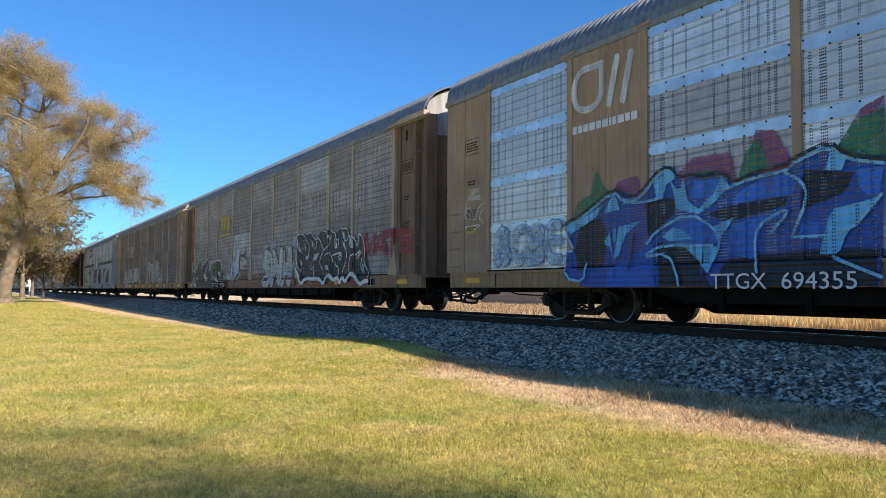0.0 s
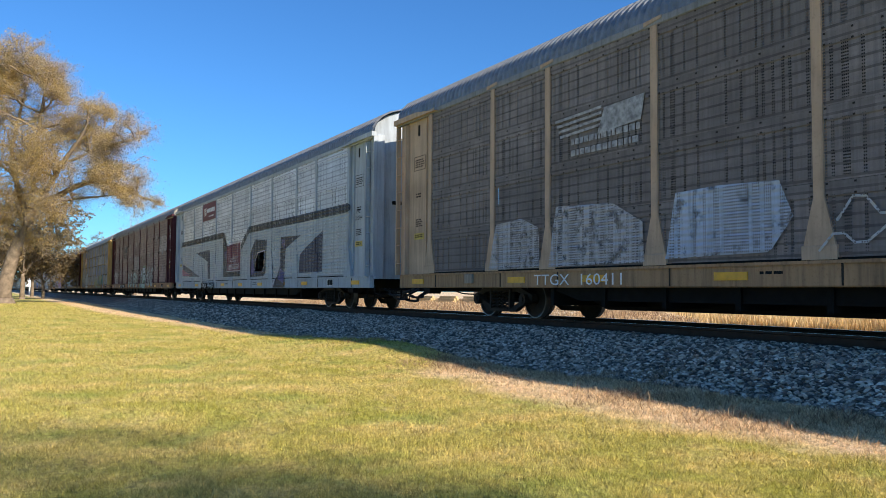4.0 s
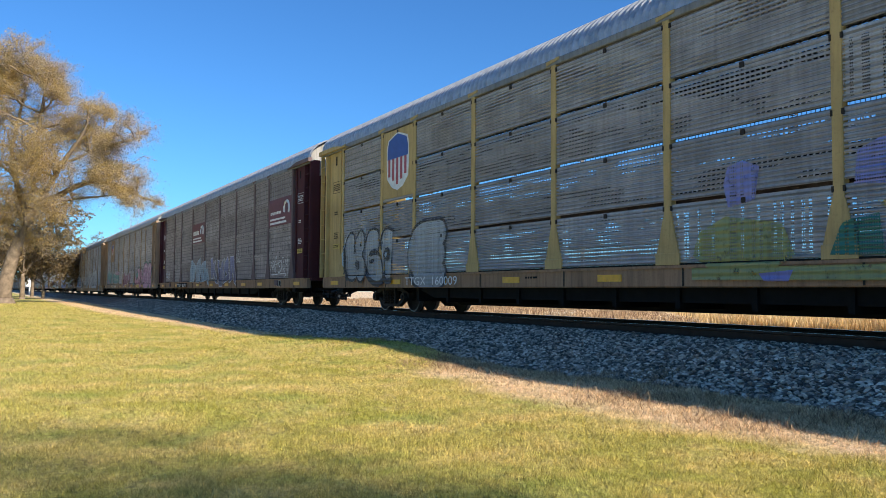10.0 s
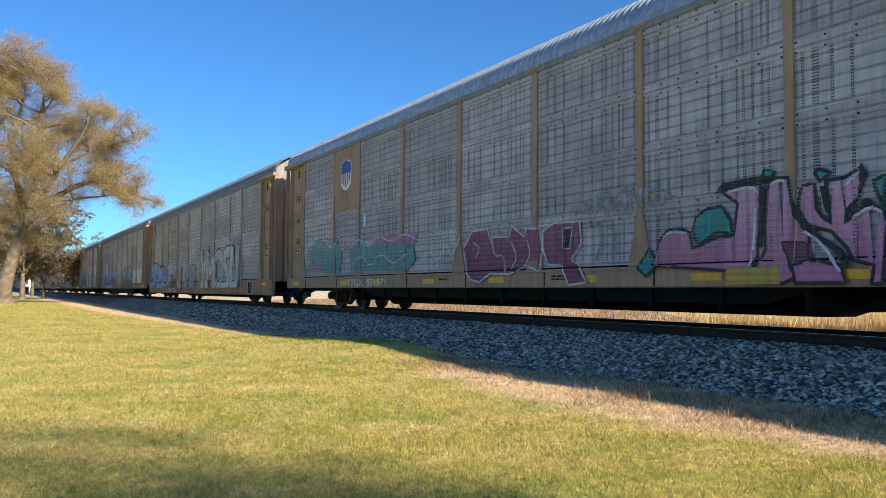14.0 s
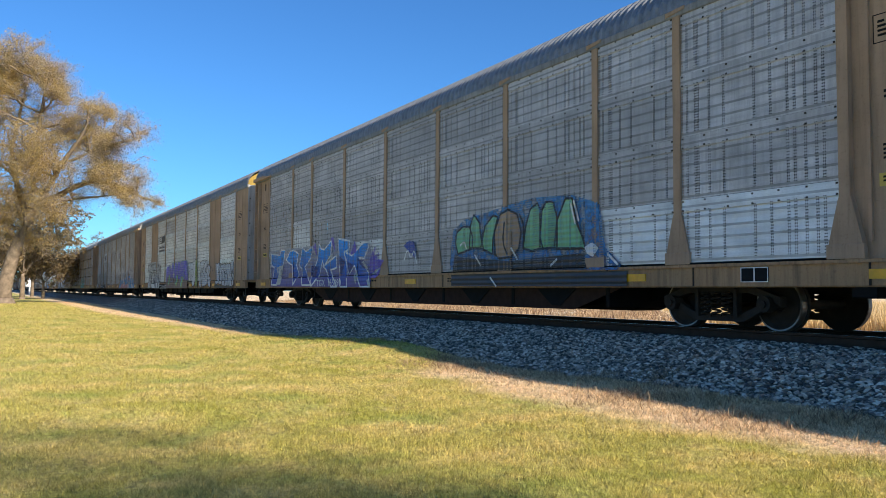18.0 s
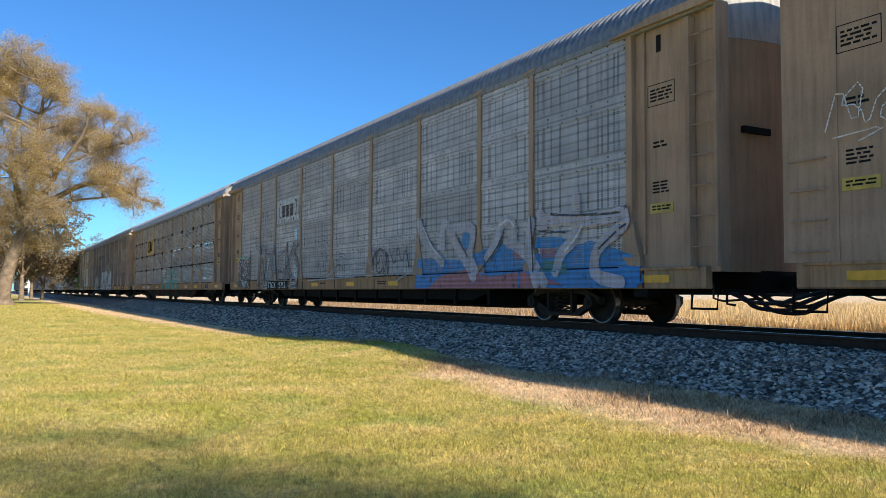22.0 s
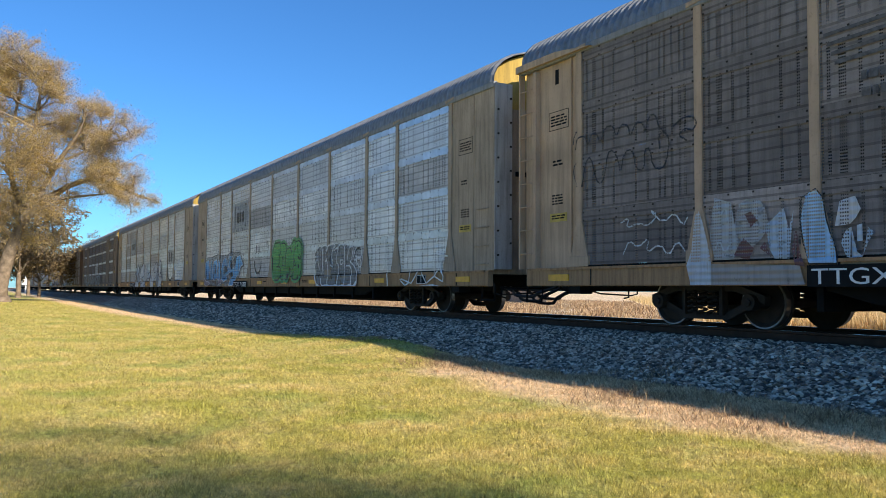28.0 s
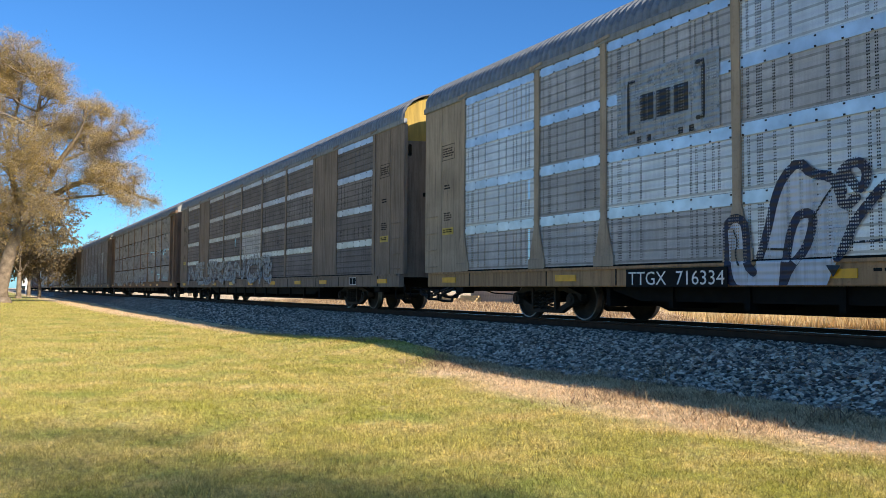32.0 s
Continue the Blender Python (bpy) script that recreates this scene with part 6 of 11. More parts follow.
    for ch, z in (("6", 4.03), ("1", 3.5), ("4", 2.98)):
        words(car["E"], ch, 13.5, z - 0.55, 0.42, STENCIL_WHITE, -1.372)
    # F
    drawn = []
    drawn.append(("w", [(-11.92, 1.78), (-11.8, 2.08), (-11.51, 2.31), (-11.23, 2.34), (-11.04, 2.17), (-11.01, 1.87), (-10.87, 2.11), (-10.66, 2.33), (-10.42, 2.28), (-10.31, 2.05), (-10.33, 1.73), (-10.53, 1.63), (-10.34, 1.49), (-10.23, 1.25), (-10.25, 0.94), (-10.4, 0.8), (-10.64, 0.81), (-10.83, 0.96), (-10.94, 0.84), (-11.15, 0.8), (-11.47, 0.89), (-11.75, 1.15), (-11.87, 1.51)]))
    drawn.append(("w", [(-10.22, 1.96), (-10.05, 2.25), (-9.78, 2.31), (-9.48, 2.29), (-9.28, 2.15), (-9.22, 1.92), (-9.29, 1.71), (-9.42, 1.58), (-9.14, 1.41), (-9.03, 1.12), (-8.92, 1.01), (-9.08, 0.77), (-9.39, 0.74), (-9.81, 0.82), (-10.16, 1.02), (-10.24, 1.49)]))
    drawn.append(("w", [(-9.25, 2), (-9.09, 2.23), (-8.82, 2.28), (-8.54, 2.22), (-8.48, 2.11), (-8.51, 0.83), (-8.85, 0.77), (-9, 1.05), (-9.07, 1.41), (-9.14, 1.7)]))
    drawn.append(("c", [(-8.94, 1.57), (-8.87, 1.66), (-8.76, 1.59), (-8.78, 1.47), (-8.9, 1.47)]))
    drawn.append(("c", [(-12.01, 1.65), (-11.85, 1.78), (-11.76, 1.24), (-11.95, 1.34)]))
    drawn.append(("c", [(-10.42, 2.31), (-10.18, 2.36), (-10.23, 2.19)]))
    drawn.append(("n", [(-11.81, 1.07), (-11.69, 1.41), (-11.81, 1.77), (-11.63, 2.11), (-11.29, 2.33), (-11.04, 2.17), (-11.01, 1.83), (-11.05, 1.67)]))
    drawn.append(("n", [(-10.87, 2.11), (-10.63, 2.33), (-10.4, 2.26), (-10.28, 2), (-10.33, 1.73), (-10.51, 1.6), (-10.29, 1.45), (-10.23, 1.17), (-10.27, 0.94), (-10.44, 0.8)]))
    drawn.append(("n", [(-11.75, 1.15), (-11.42, 0.89), (-10.99, 0.84), (-10.83, 1), (-10.62, 0.81), (-10.4, 0.8)]))
    drawn.append(("n", [(-10.22, 1.96), (-10.03, 2.25), (-9.74, 2.31), (-9.44, 2.26), (-9.27, 2.11), (-9.24, 1.89), (-9.33, 1.68)]))
    drawn.append(("m", [(-10.23, 1.25), (-10.02, 0.97), (-9.64, 0.78), (-9.23, 0.74), (-9, 0.84)]))
    drawn.append(("n", [(-9.33, 1.64), (-9.1, 1.41), (-9.02, 1.12), (-8.92, 1.01)]))
    drawn.append(("n", [(-9.14, 1.7), (-9.17, 1.99), (-9.01, 2.22), (-8.75, 2.27), (-8.48, 2.18)]))
    drawn.append(("m", [(-9, 1.05), (-8.78, 0.8), (-8.51, 0.84)]))
    drawn.append(("m", [(-11.78, 1.77), (-11.72, 1.41), (-11.74, 1.15), (-11.47, 0.93)]))
    drawn.append(("k", [(-11.08, 1.88), (-10.92, 1.99), (-10.9, 1.7), (-11.03, 1.63)]))
    drawn.append(("k", [(-10.98, 1.37), (-10.83, 1.46), (-10.65, 1.39), (-10.65, 1.19), (-10.83, 1.16)]))
    drawn.append(("k", [(-9.99, 1.55), (-9.88, 1.69), (-9.54, 1.74), (-9.33, 1.64), (-9.38, 1.56), (-9.62, 1.55), (-9.84, 1.52)]))
    drawn.append(("k", [(-9.97, 1.41), (-9.71, 1.45), (-9.58, 1.43), (-9.71, 1.32), (-9.9, 1.33)]))
    drawn.append(("k", [(-8.99, 1.51), (-8.91, 1.71), (-8.76, 1.75), (-8.63, 1.69), (-8.59, 1.51), (-8.66, 1.38), (-8.84, 1.36), (-8.93, 1.43)]))
    drawn.append(("d", [(-8.94, 1.54), (-8.86, 1.63), (-8.76, 1.58), (-8.78, 1.47), (-8.9, 1.46)]))
    mural(car["F"], sp["F"], drawn, {"w": ((0.30, 0.31, 0.31), (0.44, 0.47, 0.48), None, 0, 0.3), "c": ((0.30, 0.48, 0.58), (0.36, 0.54, 0.64), None, 0, 0.25), "n": (None, None, INK, 0.075, 0.0), "m": (None, None, INK, 0.16, 0.05), "k": (INK, INK, None, 0, 0.05), "d": ((0.42, 0.54, 0.62), (0.46, 0.58, 0.66), None, 0, 0.1)}, "grey bubble lettering with thick black edges")
    p("F", -7.5, -5.6, 0.7, 2.2, "E", ((0.30, 0.31, 0.31), (0.44, 0.47, 0.48)), INK, None, "bubble", 0.4, 0.09, 61, wear=0.3)
    drawn = []
    drawn.append(("v", [(2.58, 2.14), (2.66, 2.39), (2.92, 2.45), (3.21, 2.33), (3.17, 1.87), (2.62, 1.79)]))
    drawn.append(("v", [(4.61, 1.92), (4.65, 2.33), (5.01, 2.47), (5.31, 2.31), (5.36, 2.01), (5.09, 1.88)]))
    drawn.append(("v", [(6.61, 2.13), (6.98, 2.18), (7.1, 1.9), (6.73, 1.89)]))
    drawn.append(("v", [(8.03, 1.94), (8.08, 2.1), (8.33, 2.2), (8.62, 2.08), (8.8, 1.87), (8.88, 1.47), (8.97, 1.09), (8.83, 0.68), (8.55, 0.69), (8.65, 1.18), (8.68, 1.64), (8.48, 1.9)]))
    drawn.append(("o", [(4.93, 1.64), (5.24, 1.87), (5.95, 1.96), (6.61, 1.95), (7.04, 1.73), (7.21, 1.5), (6.73, 1.26), (6.09, 1.48), (5.53, 1.31), (5.23, 1.52)]))
    drawn.append(("o", [(1.99, 1.11), (2.1, 1.46), (2.62, 1.67), (3.58, 1.51), (3.76, 1.07), (3.4, 0.85), (2.42, 0.87)]))
    drawn.append(("o", [(7.32, 1.58), (7.49, 1.78), (7.55, 1.56), (7.26, 1.32)]))
    drawn.append(("o", [(2, 0.75), (2, 0.93), (6.97, 0.91), (6.96, 0.7)]))
    drawn.append(("e", [(7.66, 1.56), (7.74, 1.8), (7.98, 1.91), (8.33, 1.95), (8.62, 1.81), (8.68, 1.49), (8.65, 1.1), (7.65, 1.05), (7.32, 0.98), (6.97, 1.07), (7.09, 1.33), (7.38, 1.53)]))
    drawn.append(("e", [(4.28, 1.05), (4.45, 1.46), (4.93, 1.54), (5, 1.03)]))
    drawn.append(("v", [(3.21, 0.83), (3.76, 0.87), (3.73, 0.72), (3.3, 0.72)]))
    drawn.append(("v", [(5.81, 1.3), (5.95, 1.44), (6.15, 1.33), (6.08, 1.19)]))
    drawn.append(("l", [(7.78, 1.38), (7.74, 1.64), (7.92, 1.83), (8.23, 1.84), (8.47, 1.74), (8.58, 1.49), (8.56, 1.18), (8.51, 1.06)]))
    drawn.append(("l", [(7.97, 1.29), (8.17, 1.32), (8.29, 1.15), (8.27, 0.99)]))
    drawn.append(("d", [(5.23, 1.03), (5.53, 1.31), (5.81, 1.2), (6.22, 1.38), (6.6, 1.22), (6.91, 0.99)]))
    mural(car["F"], sp["F"], drawn, {"v": ((0.20, 0.20, 0.48), (0.26, 0.27, 0.55), None, 0, 0.4), "o": ((0.28, 0.28, 0.10), (0.36, 0.37, 0.14), None, 0, 0.45), "e": ((0.02, 0.14, 0.10), (0.03, 0.19, 0.14), None, 0, 0.25), "l": (None, None, (0.42, 0.50, 0.46), 0.04, 0.1), "d": ((0.12, 0.14, 0.08), (0.16, 0.17, 0.10), None, 0, 0.4)}, "faded violet, olive and dark green painted forms")
    p("F", 10.8, 11.8, 1.4, 2.0, "NIS", None, (0.5, 0.5, 0.5), None, "tag", 0.03, 0, 63)
    shield(car["F"], -9.1, -7.33, 3.05, 4.86, PAINT["yellow"])
    number_plate_band(car["F"], -7.6, -4.97, 0.71, 0.92, "TTGX  160009", False)
    # G
    drawn = []
    drawn.append(("fade", [(-0.08, 2.06), (0.26, 2.12), (0.45, 1.82), (0.95, 1.98), (0.7, 1.57), (1.53, 0.85), (1.07, 0.9), (0.52, 1.34), (0.39, 1.11), (0.06, 1.11)]))
    drawn.append(("fade", [(2.64, 1.84), (3.16, 2.07), (3.38, 1.81), (3.24, 1.42), (3.51, 1.15), (3.42, 1.02), (2.48, 0.84), (2.38, 1.26)]))
    drawn.append(("fade", [(1.25, 1.99), (1.65, 1.92), (1.7, 1.58), (1.97, 1.57), (2.08, 1.85), (2.59, 2.02), (2.28, 1.48), (2.38, 0.73), (1.75, 0.74), (1.64, 1.22)]))
    drawn.append(("fade", [(3.6, 2.06), (4.18, 2.06), (4.8, 0.75), (4.47, 0.87), (4.17, 1.31), (3.97, 1.26), (3.92, 0.94), (3.55, 0.89), (3.51, 1.48)]))
    drawn.append(("black", [(3.85, 1.65), (4.01, 1.67), (4.05, 1.38), (3.81, 1.36)]))
    drawn.append(("black", [(2.63, 1.32), (2.87, 1.41), (3.15, 1.23), (2.78, 1.18)]))
    drawn.append(("ice", [(-4.71, 1.45), (-4.3, 2.15), (-3.3, 1.79), (-3.67, 0.97), (-4.6, 0.99)]))
    drawn.append(("ice", [(-3.3, 1.79), (-2.83, 2.05), (-2.3, 2.2), (-2.13, 1.63), (-2.38, 0.95), (-3.29, 0.97)]))
    drawn.append(("ice", [(-2.21, 1.73), (-1.72, 1.97), (-1.55, 1.43), (-1.24, 0.98), (-2.12, 0.95)]))
    drawn.append(("ice", [(-1.55, 1.96), (-1.09, 2.01), (-0.93, 1.57), (-0.42, 1.3), (-0.28, 0.71), (-0.78, 1.05), (-1.31, 1.02)]))
    mural(car["G"], sp["G"], drawn, {"fade": ((0.12, 0.11, 0.17), (0.26, 0.27, 0.50), (0.66, 0.67, 0.70), 0.04, 0.15), "black": (INK, INK, (0.6, 0.6, 0.62), 0.03, 0.1), "ice": ((0.26, 0.36, 0.44), (0.36, 0.46, 0.52), (0.50, 0.58, 0.64), 0.03, 0.35)}, "blue-grey lettering with white edges")
    p("G", 4.5, 5.3, 1.8, 2.2, "RKS", None, WHITE, None, "tag", 0.035, 0, 73)
    p("G", 9.5, 11.7, 1.2, 1.9, "HESKM", None, WHITE, None, "tag", 0.05, 0, 74)
    p("G", -11.55, -10.9, 1.35, 1.75, "HNE", None, ICE, None, "tag", 0.035, 0, 75)
    p("G", -11.1, -10.3, 1.25, 1.8, "ORSE", None, WHITE, None, "tag", 0.035, 0, 76)
    for x0, x1 in ((-4.3, -1.56), (9.29, 11.93)):
        sign(car["G"], x0, x1, 2.98, 4.0, SIGN_RED, -1.55, "dark red sign board with a white wheel emblem")
        strokes_y = Shape()
        strokes_y.box(x0 + 0.15, x1 - 0.7, -1.5525, -1.55, 3.2, 3.27).box(x0 + 0.15, x1 - 0.55, -1.5525, -1.55, 3.05, 3.13)
        part("emblem_stripe", strokes_y.mesh("stripe"), STENCIL_WHITE, car["G"])
        arc = Shape().tube([(x1 - 0.5 + 0.28 * math.cos(a), -1.552, 3.55 + 0.28 * math.sin(a)) for a in (k * 0.42 - 0.6 for k in range(11))], 0.05, 4)
        part("emblem_wheel", arc.mesh("wheel"), STENCIL_WHITE, car["G"])
        bars(car["G"], x0 + 0.2, 3.42, 1, 1.3, STENCIL_WHITE, 9, -1.551, 0.2 if x0 < 0 else 0.1)
    number_plate_band(car["G"], -7.86, -5.35, 0.72, 0.89, "TTGX  965363")
    # H
    p("H", 8.6, 12.1, 0.7, 2.3, "ER", ((0.50, 0.26, 0.42), (0.44, 0.22, 0.36)), INK, (0.03, 0.17, 0.14), "bubble", 0.46, 0.05, 81, (0.62, 0.45, 0.55), 0.25)
    drawn = []
    drawn.append(("t", [(5.54, 1.49), (5.59, 1.7), (5.82, 1.81), (6.08, 1.83), (6.25, 1.61), (6.28, 1.4), (6.02, 1.46), (5.64, 1.27)]))
    drawn.append(("t", [(6.78, 2.12), (6.85, 2.27), (7.01, 2.21), (6.87, 2.07)]))
    drawn.append(("t", [(7.61, 2.13), (7.69, 2.16), (7.85, 2.1), (7.69, 2.01)]))
    drawn.append(("t", [(8.41, 1.93), (8.57, 1.98), (8.56, 1.57), (8.44, 1.79)]))
    drawn.append(("t", [(4.57, 0.82), (4.37, 0.96), (4.63, 1.27), (4.82, 0.99)]))
    drawn.append(("p", [(4.76, 0.99), (4.82, 1.35), (5.01, 1.54), (5.25, 1.55), (5.48, 1.49), (5.53, 1.23), (5.75, 1.29), (6.02, 1.38), (6.31, 1.38), (6.39, 1.84), (6.09, 2.04), (6.24, 2.06), (6.78, 2.08), (6.77, 1.49), (6.67, 0.98), (6.66, 0.69), (6.32, 0.87)]))
    drawn.append(("p", [(6.75, 0.69), (6.71, 0.94), (6.86, 1.17), (6.81, 1.49), (6.87, 1.95), (6.96, 2.1), (7.23, 2.11), (7.27, 1.84), (7.31, 1.61), (7.51, 1.37), (7.51, 1.22), (7.13, 1.24), (7.21, 1.01), (7.33, 0.78), (7.16, 0.69)]))
    drawn.append(("p", [(7.4, 1.9), (7.44, 1.97), (7.61, 1.99), (7.64, 1.65), (7.72, 1.54), (7.84, 1.45), (7.77, 2), (8.04, 2.01), (8.2, 2.09), (8.27, 2.01), (8.22, 1.74), (8.07, 1.61), (8.03, 1.44), (8.29, 1.63), (8.4, 1.65), (8.56, 1.5), (8.54, 0.68), (8.38, 0.68), (8.42, 0.9), (8.13, 0.98), (8.06, 1.12), (7.84, 1.35), (7.52, 1.44), (7.39, 1.67)]))
    drawn.append(("p", [(7.33, 0.69), (7.29, 0.93), (7.59, 1), (7.98, 0.91), (8.05, 0.69)]))
    drawn.append(("d", [(7.13, 1.24), (7.51, 1.22), (7.59, 1), (7.25, 0.97)]))
    drawn.append(("k", [(5.98, 2.01), (6.09, 2.16), (6.73, 2.19), (7.27, 2.12), (7.26, 2.08), (6.78, 2.11), (6.24, 2.06)]))
    drawn.append(("k", [(6.78, 2.04), (6.87, 2.03), (6.81, 1.18), (6.72, 1.18)]))
    drawn.append(("k", [(7.27, 1.84), (7.39, 1.67), (7.6, 1.36), (7.99, 1.12), (8.13, 0.91), (8.06, 0.87), (7.83, 1.13), (7.43, 1.37)]))
    drawn.append(("k", [(7.69, 1.94), (7.79, 1.93), (7.84, 1.56), (7.78, 1.53)]))
    drawn.append(("k", [(8.2, 2.09), (8.31, 2.22), (8.34, 2.01), (8.3, 1.8), (8.26, 1.88)]))
    drawn.append(("k", [(8.07, 1.58), (8.37, 1.76), (8.4, 1.69), (8.11, 1.47)]))
    drawn.append(("l", [(4.95, 1.44), (5.13, 1.52), (5.42, 1.47)]))
    drawn.append(("l", [(6.24, 2.02), (6.64, 2.06), (6.75, 1.95)]))
    drawn.append(("l", [(6.96, 2.04), (7.05, 2.09), (7.17, 2.07)]))
    drawn.append(("l", [(8.08, 1.93), (8.23, 2.05)]))
    drawn.append(("l", [(8.15, 1.5), (8.37, 1.62), (8.51, 1.54)]))
    drawn.append(("l", [(6.71, 1.73), (6.68, 1.34), (6.62, 0.95)]))
    drawn.append(("l", [(7.47, 1.37), (7.71, 1.21), (7.98, 0.84)]))
    mural(car["H"], sp["H"], drawn, {"t": ((0.02, 0.26, 0.24), (0.03, 0.36, 0.32), INK, 0.05, 0.12), "p": ((0.56, 0.20, 0.32), (0.64, 0.38, 0.52), INK, 0.05, 0.12), "d": ((0.20, 0.05, 0.09), (0.20, 0.05, 0.09), None, 0, 0.2), "k": (INK, INK, None, 0, 0.05), "l": (None, None, (0.72, 0.68, 0.72), 0.04, 0.0)}, "pink and teal lettering with dark edges")
    drawn = []
    drawn.append(("m", [(-1.11, 1.02), (-1.24, 1.53), (-0.88, 1.89), (-0.25, 1.91), (-0.11, 1.6), (-0.03, 1.72), (0.57, 1.68), (0.67, 1.91), (1.14, 1.65), (1.17, 1.82), (1.65, 1.79), (1.74, 1.4), (1.65, 0.96), (1.18, 1.08), (0.68, 0.92), (-0.07, 0.94), (-0.52, 0.76), (-0.87, 0.82)]))
    drawn.append(("m", [(1.74, 1.4), (1.74, 1.73), (2.1, 1.87), (2.85, 1.84), (2.9, 1.45), (2.61, 1.15), (2.85, 1.04), (3.08, 0.73), (2.57, 0.69), (2.35, 1.05), (1.92, 1.07)]))
    drawn.append(("k", [(2.36, 1.74), (2.64, 1.75), (2.57, 1.36), (2.35, 1.37)]))
    drawn.append(("l", [(-0.07, 1.66), (0.04, 1.29), (0.36, 1.34), (0.47, 0.99)]))
    drawn.append(("l", [(0.68, 1.56), (0.88, 1.26), (0.68, 1.04)]))
    drawn.append(("l", [(1.21, 1.65), (1.37, 1.3), (1.18, 1.11)]))
    drawn.append(("l", [(-0.81, 1.64), (-0.52, 1.5), (-0.71, 1.32)]))
    drawn.append(("t", [(-11.72, 1.22), (-11.31, 1.97), (-10.42, 2.3), (-9.4, 1.89), (-8.94, 2.13), (-8.46, 1.67), (-8.67, 1.07)]))
    drawn.append(("t", [(-7.78, 1.14), (-7.89, 1.82), (-6.97, 1.94), (-6.18, 1.83), (-5.09, 1.93), (-3.76, 1.78), (-3.59, 1.35), (-4.06, 1.07)]))
    drawn.append(("p", [(-6.37, 1.91), (-5.09, 2.08), (-3.45, 2.05), (-3.6, 1.78), (-5.08, 1.77)]))
    drawn.append(("p", [(-11.44, 1.21), (-10.65, 1.48), (-9.61, 1.09)]))
    drawn.append(("l", [(-11.45, 1.4), (-10.95, 2.24), (-10.41, 1.93), (-9.91, 2.27), (-9.4, 1.8), (-8.71, 2.21)]))
    drawn.append(("l", [(-7.8, 1.82), (-7.18, 2.12), (-6.56, 1.76), (-5.81, 2.12), (-5.08, 1.85), (-4.24, 2.07), (-3.45, 1.84)]))
    drawn.append(("l", [(-7.57, 1.31), (-6.96, 1.62), (-6.35, 1.2), (-5.61, 1.64), (-4.9, 1.24), (-4.07, 1.51)]))
    drawn.append(("l", [(-3.44, 1.2), (-2.85, 1.6), (-2.42, 1.24), (-2.02, 1.7), (-1.75, 1.29), (-1.37, 1.79)]))
    drawn.append(("s", [(2.61, 1.99), (3.4, 2.32), (4.12, 2.34), (5.02, 2.19), (5.26, 2.04), (4.64, 1.91), (3.69, 1.9)]))
    drawn.append(("i", [(3.17, 1.74), (3.39, 1.82), (3.47, 1.42), (3.32, 1.13)]))
    drawn.append(("i", [(3.62, 1.71), (3.83, 1.6), (3.76, 1.16)]))
    mural(car["H"], sp["H"], drawn, {"m": ((0.24, 0.05, 0.10), (0.32, 0.09, 0.16), (0.66, 0.60, 0.62), 0.04, 0.25), "k": (INK, INK, (0.6, 0.6, 0.6), 0.03, 0.1), "l": (None, None, (0.62, 0.62, 0.62), 0.035, 0.1), "t": ((0.08, 0.26, 0.26), (0.14, 0.36, 0.36), None, 0, 0.4), "p": ((0.42, 0.18, 0.26), (0.46, 0.22, 0.32), None, 0, 0.35), "s": ((0.34, 0.34, 0.35), (0.36, 0.36, 0.37), None, 0, 0.8), "i": (None, None, (0.22, 0.22, 0.23), 0.05, 0.3)}, "dark red lettering with white edges beside teal scrawl")
    shield(car["H"], -9.1, -7.33, 3.0, 4.86, PAINT["tan"], 0.21, (0.33, 0.62))
    number_plate_band(car["H"], -7.9, -5.2, 0.70, 0.90, "TTGX  971571", False)
    shape(car["H"], sp["H"], [(6.2, 0.68), (7.1, 0.68), (7.1, 0.92), (6.2, 0.92)], (0.52, 0.36, 0.06), "owner_panel", up=0.013, wear=0.0)
    # I
    drawn = []
    drawn.append(("k", [(-11.9, 2.34), (-11.01, 2.35), (-10.2, 2.27), (-9.63, 2.15), (-9.19, 2.18), (-8.28, 2.03), (-8.1, 2.13), (-7.26, 1.94), (-7.24, 1.75), (-11.9, 2.09)]))
    drawn.append(("b", [(-13.13, 2.08), (-12.83, 2.21), (-12.37, 1.9), (-12.13, 1.51), (-12.08, 0.76), (-12.36, 0.61), (-13.12, 0.7), (-13.07, 1.42)]))
    drawn.append(("b", [(-12.02, 2.06), (-11.67, 2.16), (-11.34, 2.01), (-11.12, 1.58), (-11.22, 0.87), (-11.89, 0.88)]))
    drawn.append(("b", [(-11.23, 2.01), (-10.91, 2.16), (-10.44, 2.06), (-10.3, 1.31), (-10.01, 0.75), (-10.69, 0.75), (-10.9, 1.34)]))
    drawn.append(("b", [(-10.44, 2.01), (-10.1, 2.1), (-9.91, 1.86), (-9.91, 1.41), (-9.82, 0.74), (-10.29, 0.75)]))
    drawn.append(("b", [(-9.73, 1.29), (-9.54, 1.83), (-9.19, 1.97), (-9.19, 1.49), (-8.93, 1.79), (-8.73, 2), (-8.6, 1.92), (-8.6, 1.46), (-8.37, 1.34), (-8.13, 1.33), (-7.91, 1.72), (-7.98, 2.07), (-8.05, 2.15), (-7.68, 1.98), (-7.54, 1.89), (-7.71, 1.75), (-7.62, 1.41), (-7.4, 1.35), (-7.41, 1.01), (-7.62, 0.83), (-9.63, 0.85)]))
    drawn.append(("a", [(-13.12, 0.7), (-7.41, 0.79), (-7.41, 0.49), (-7.99, 0.6), (-8.94, 0.53), (-10.8, 0.61), (-12.86, 0.51)]))
    drawn.append(("r", [(-8.36, 1.75), (-8.21, 1.99), (-8.06, 1.73), (-8.13, 1.43), (-8.37, 1.5)]))
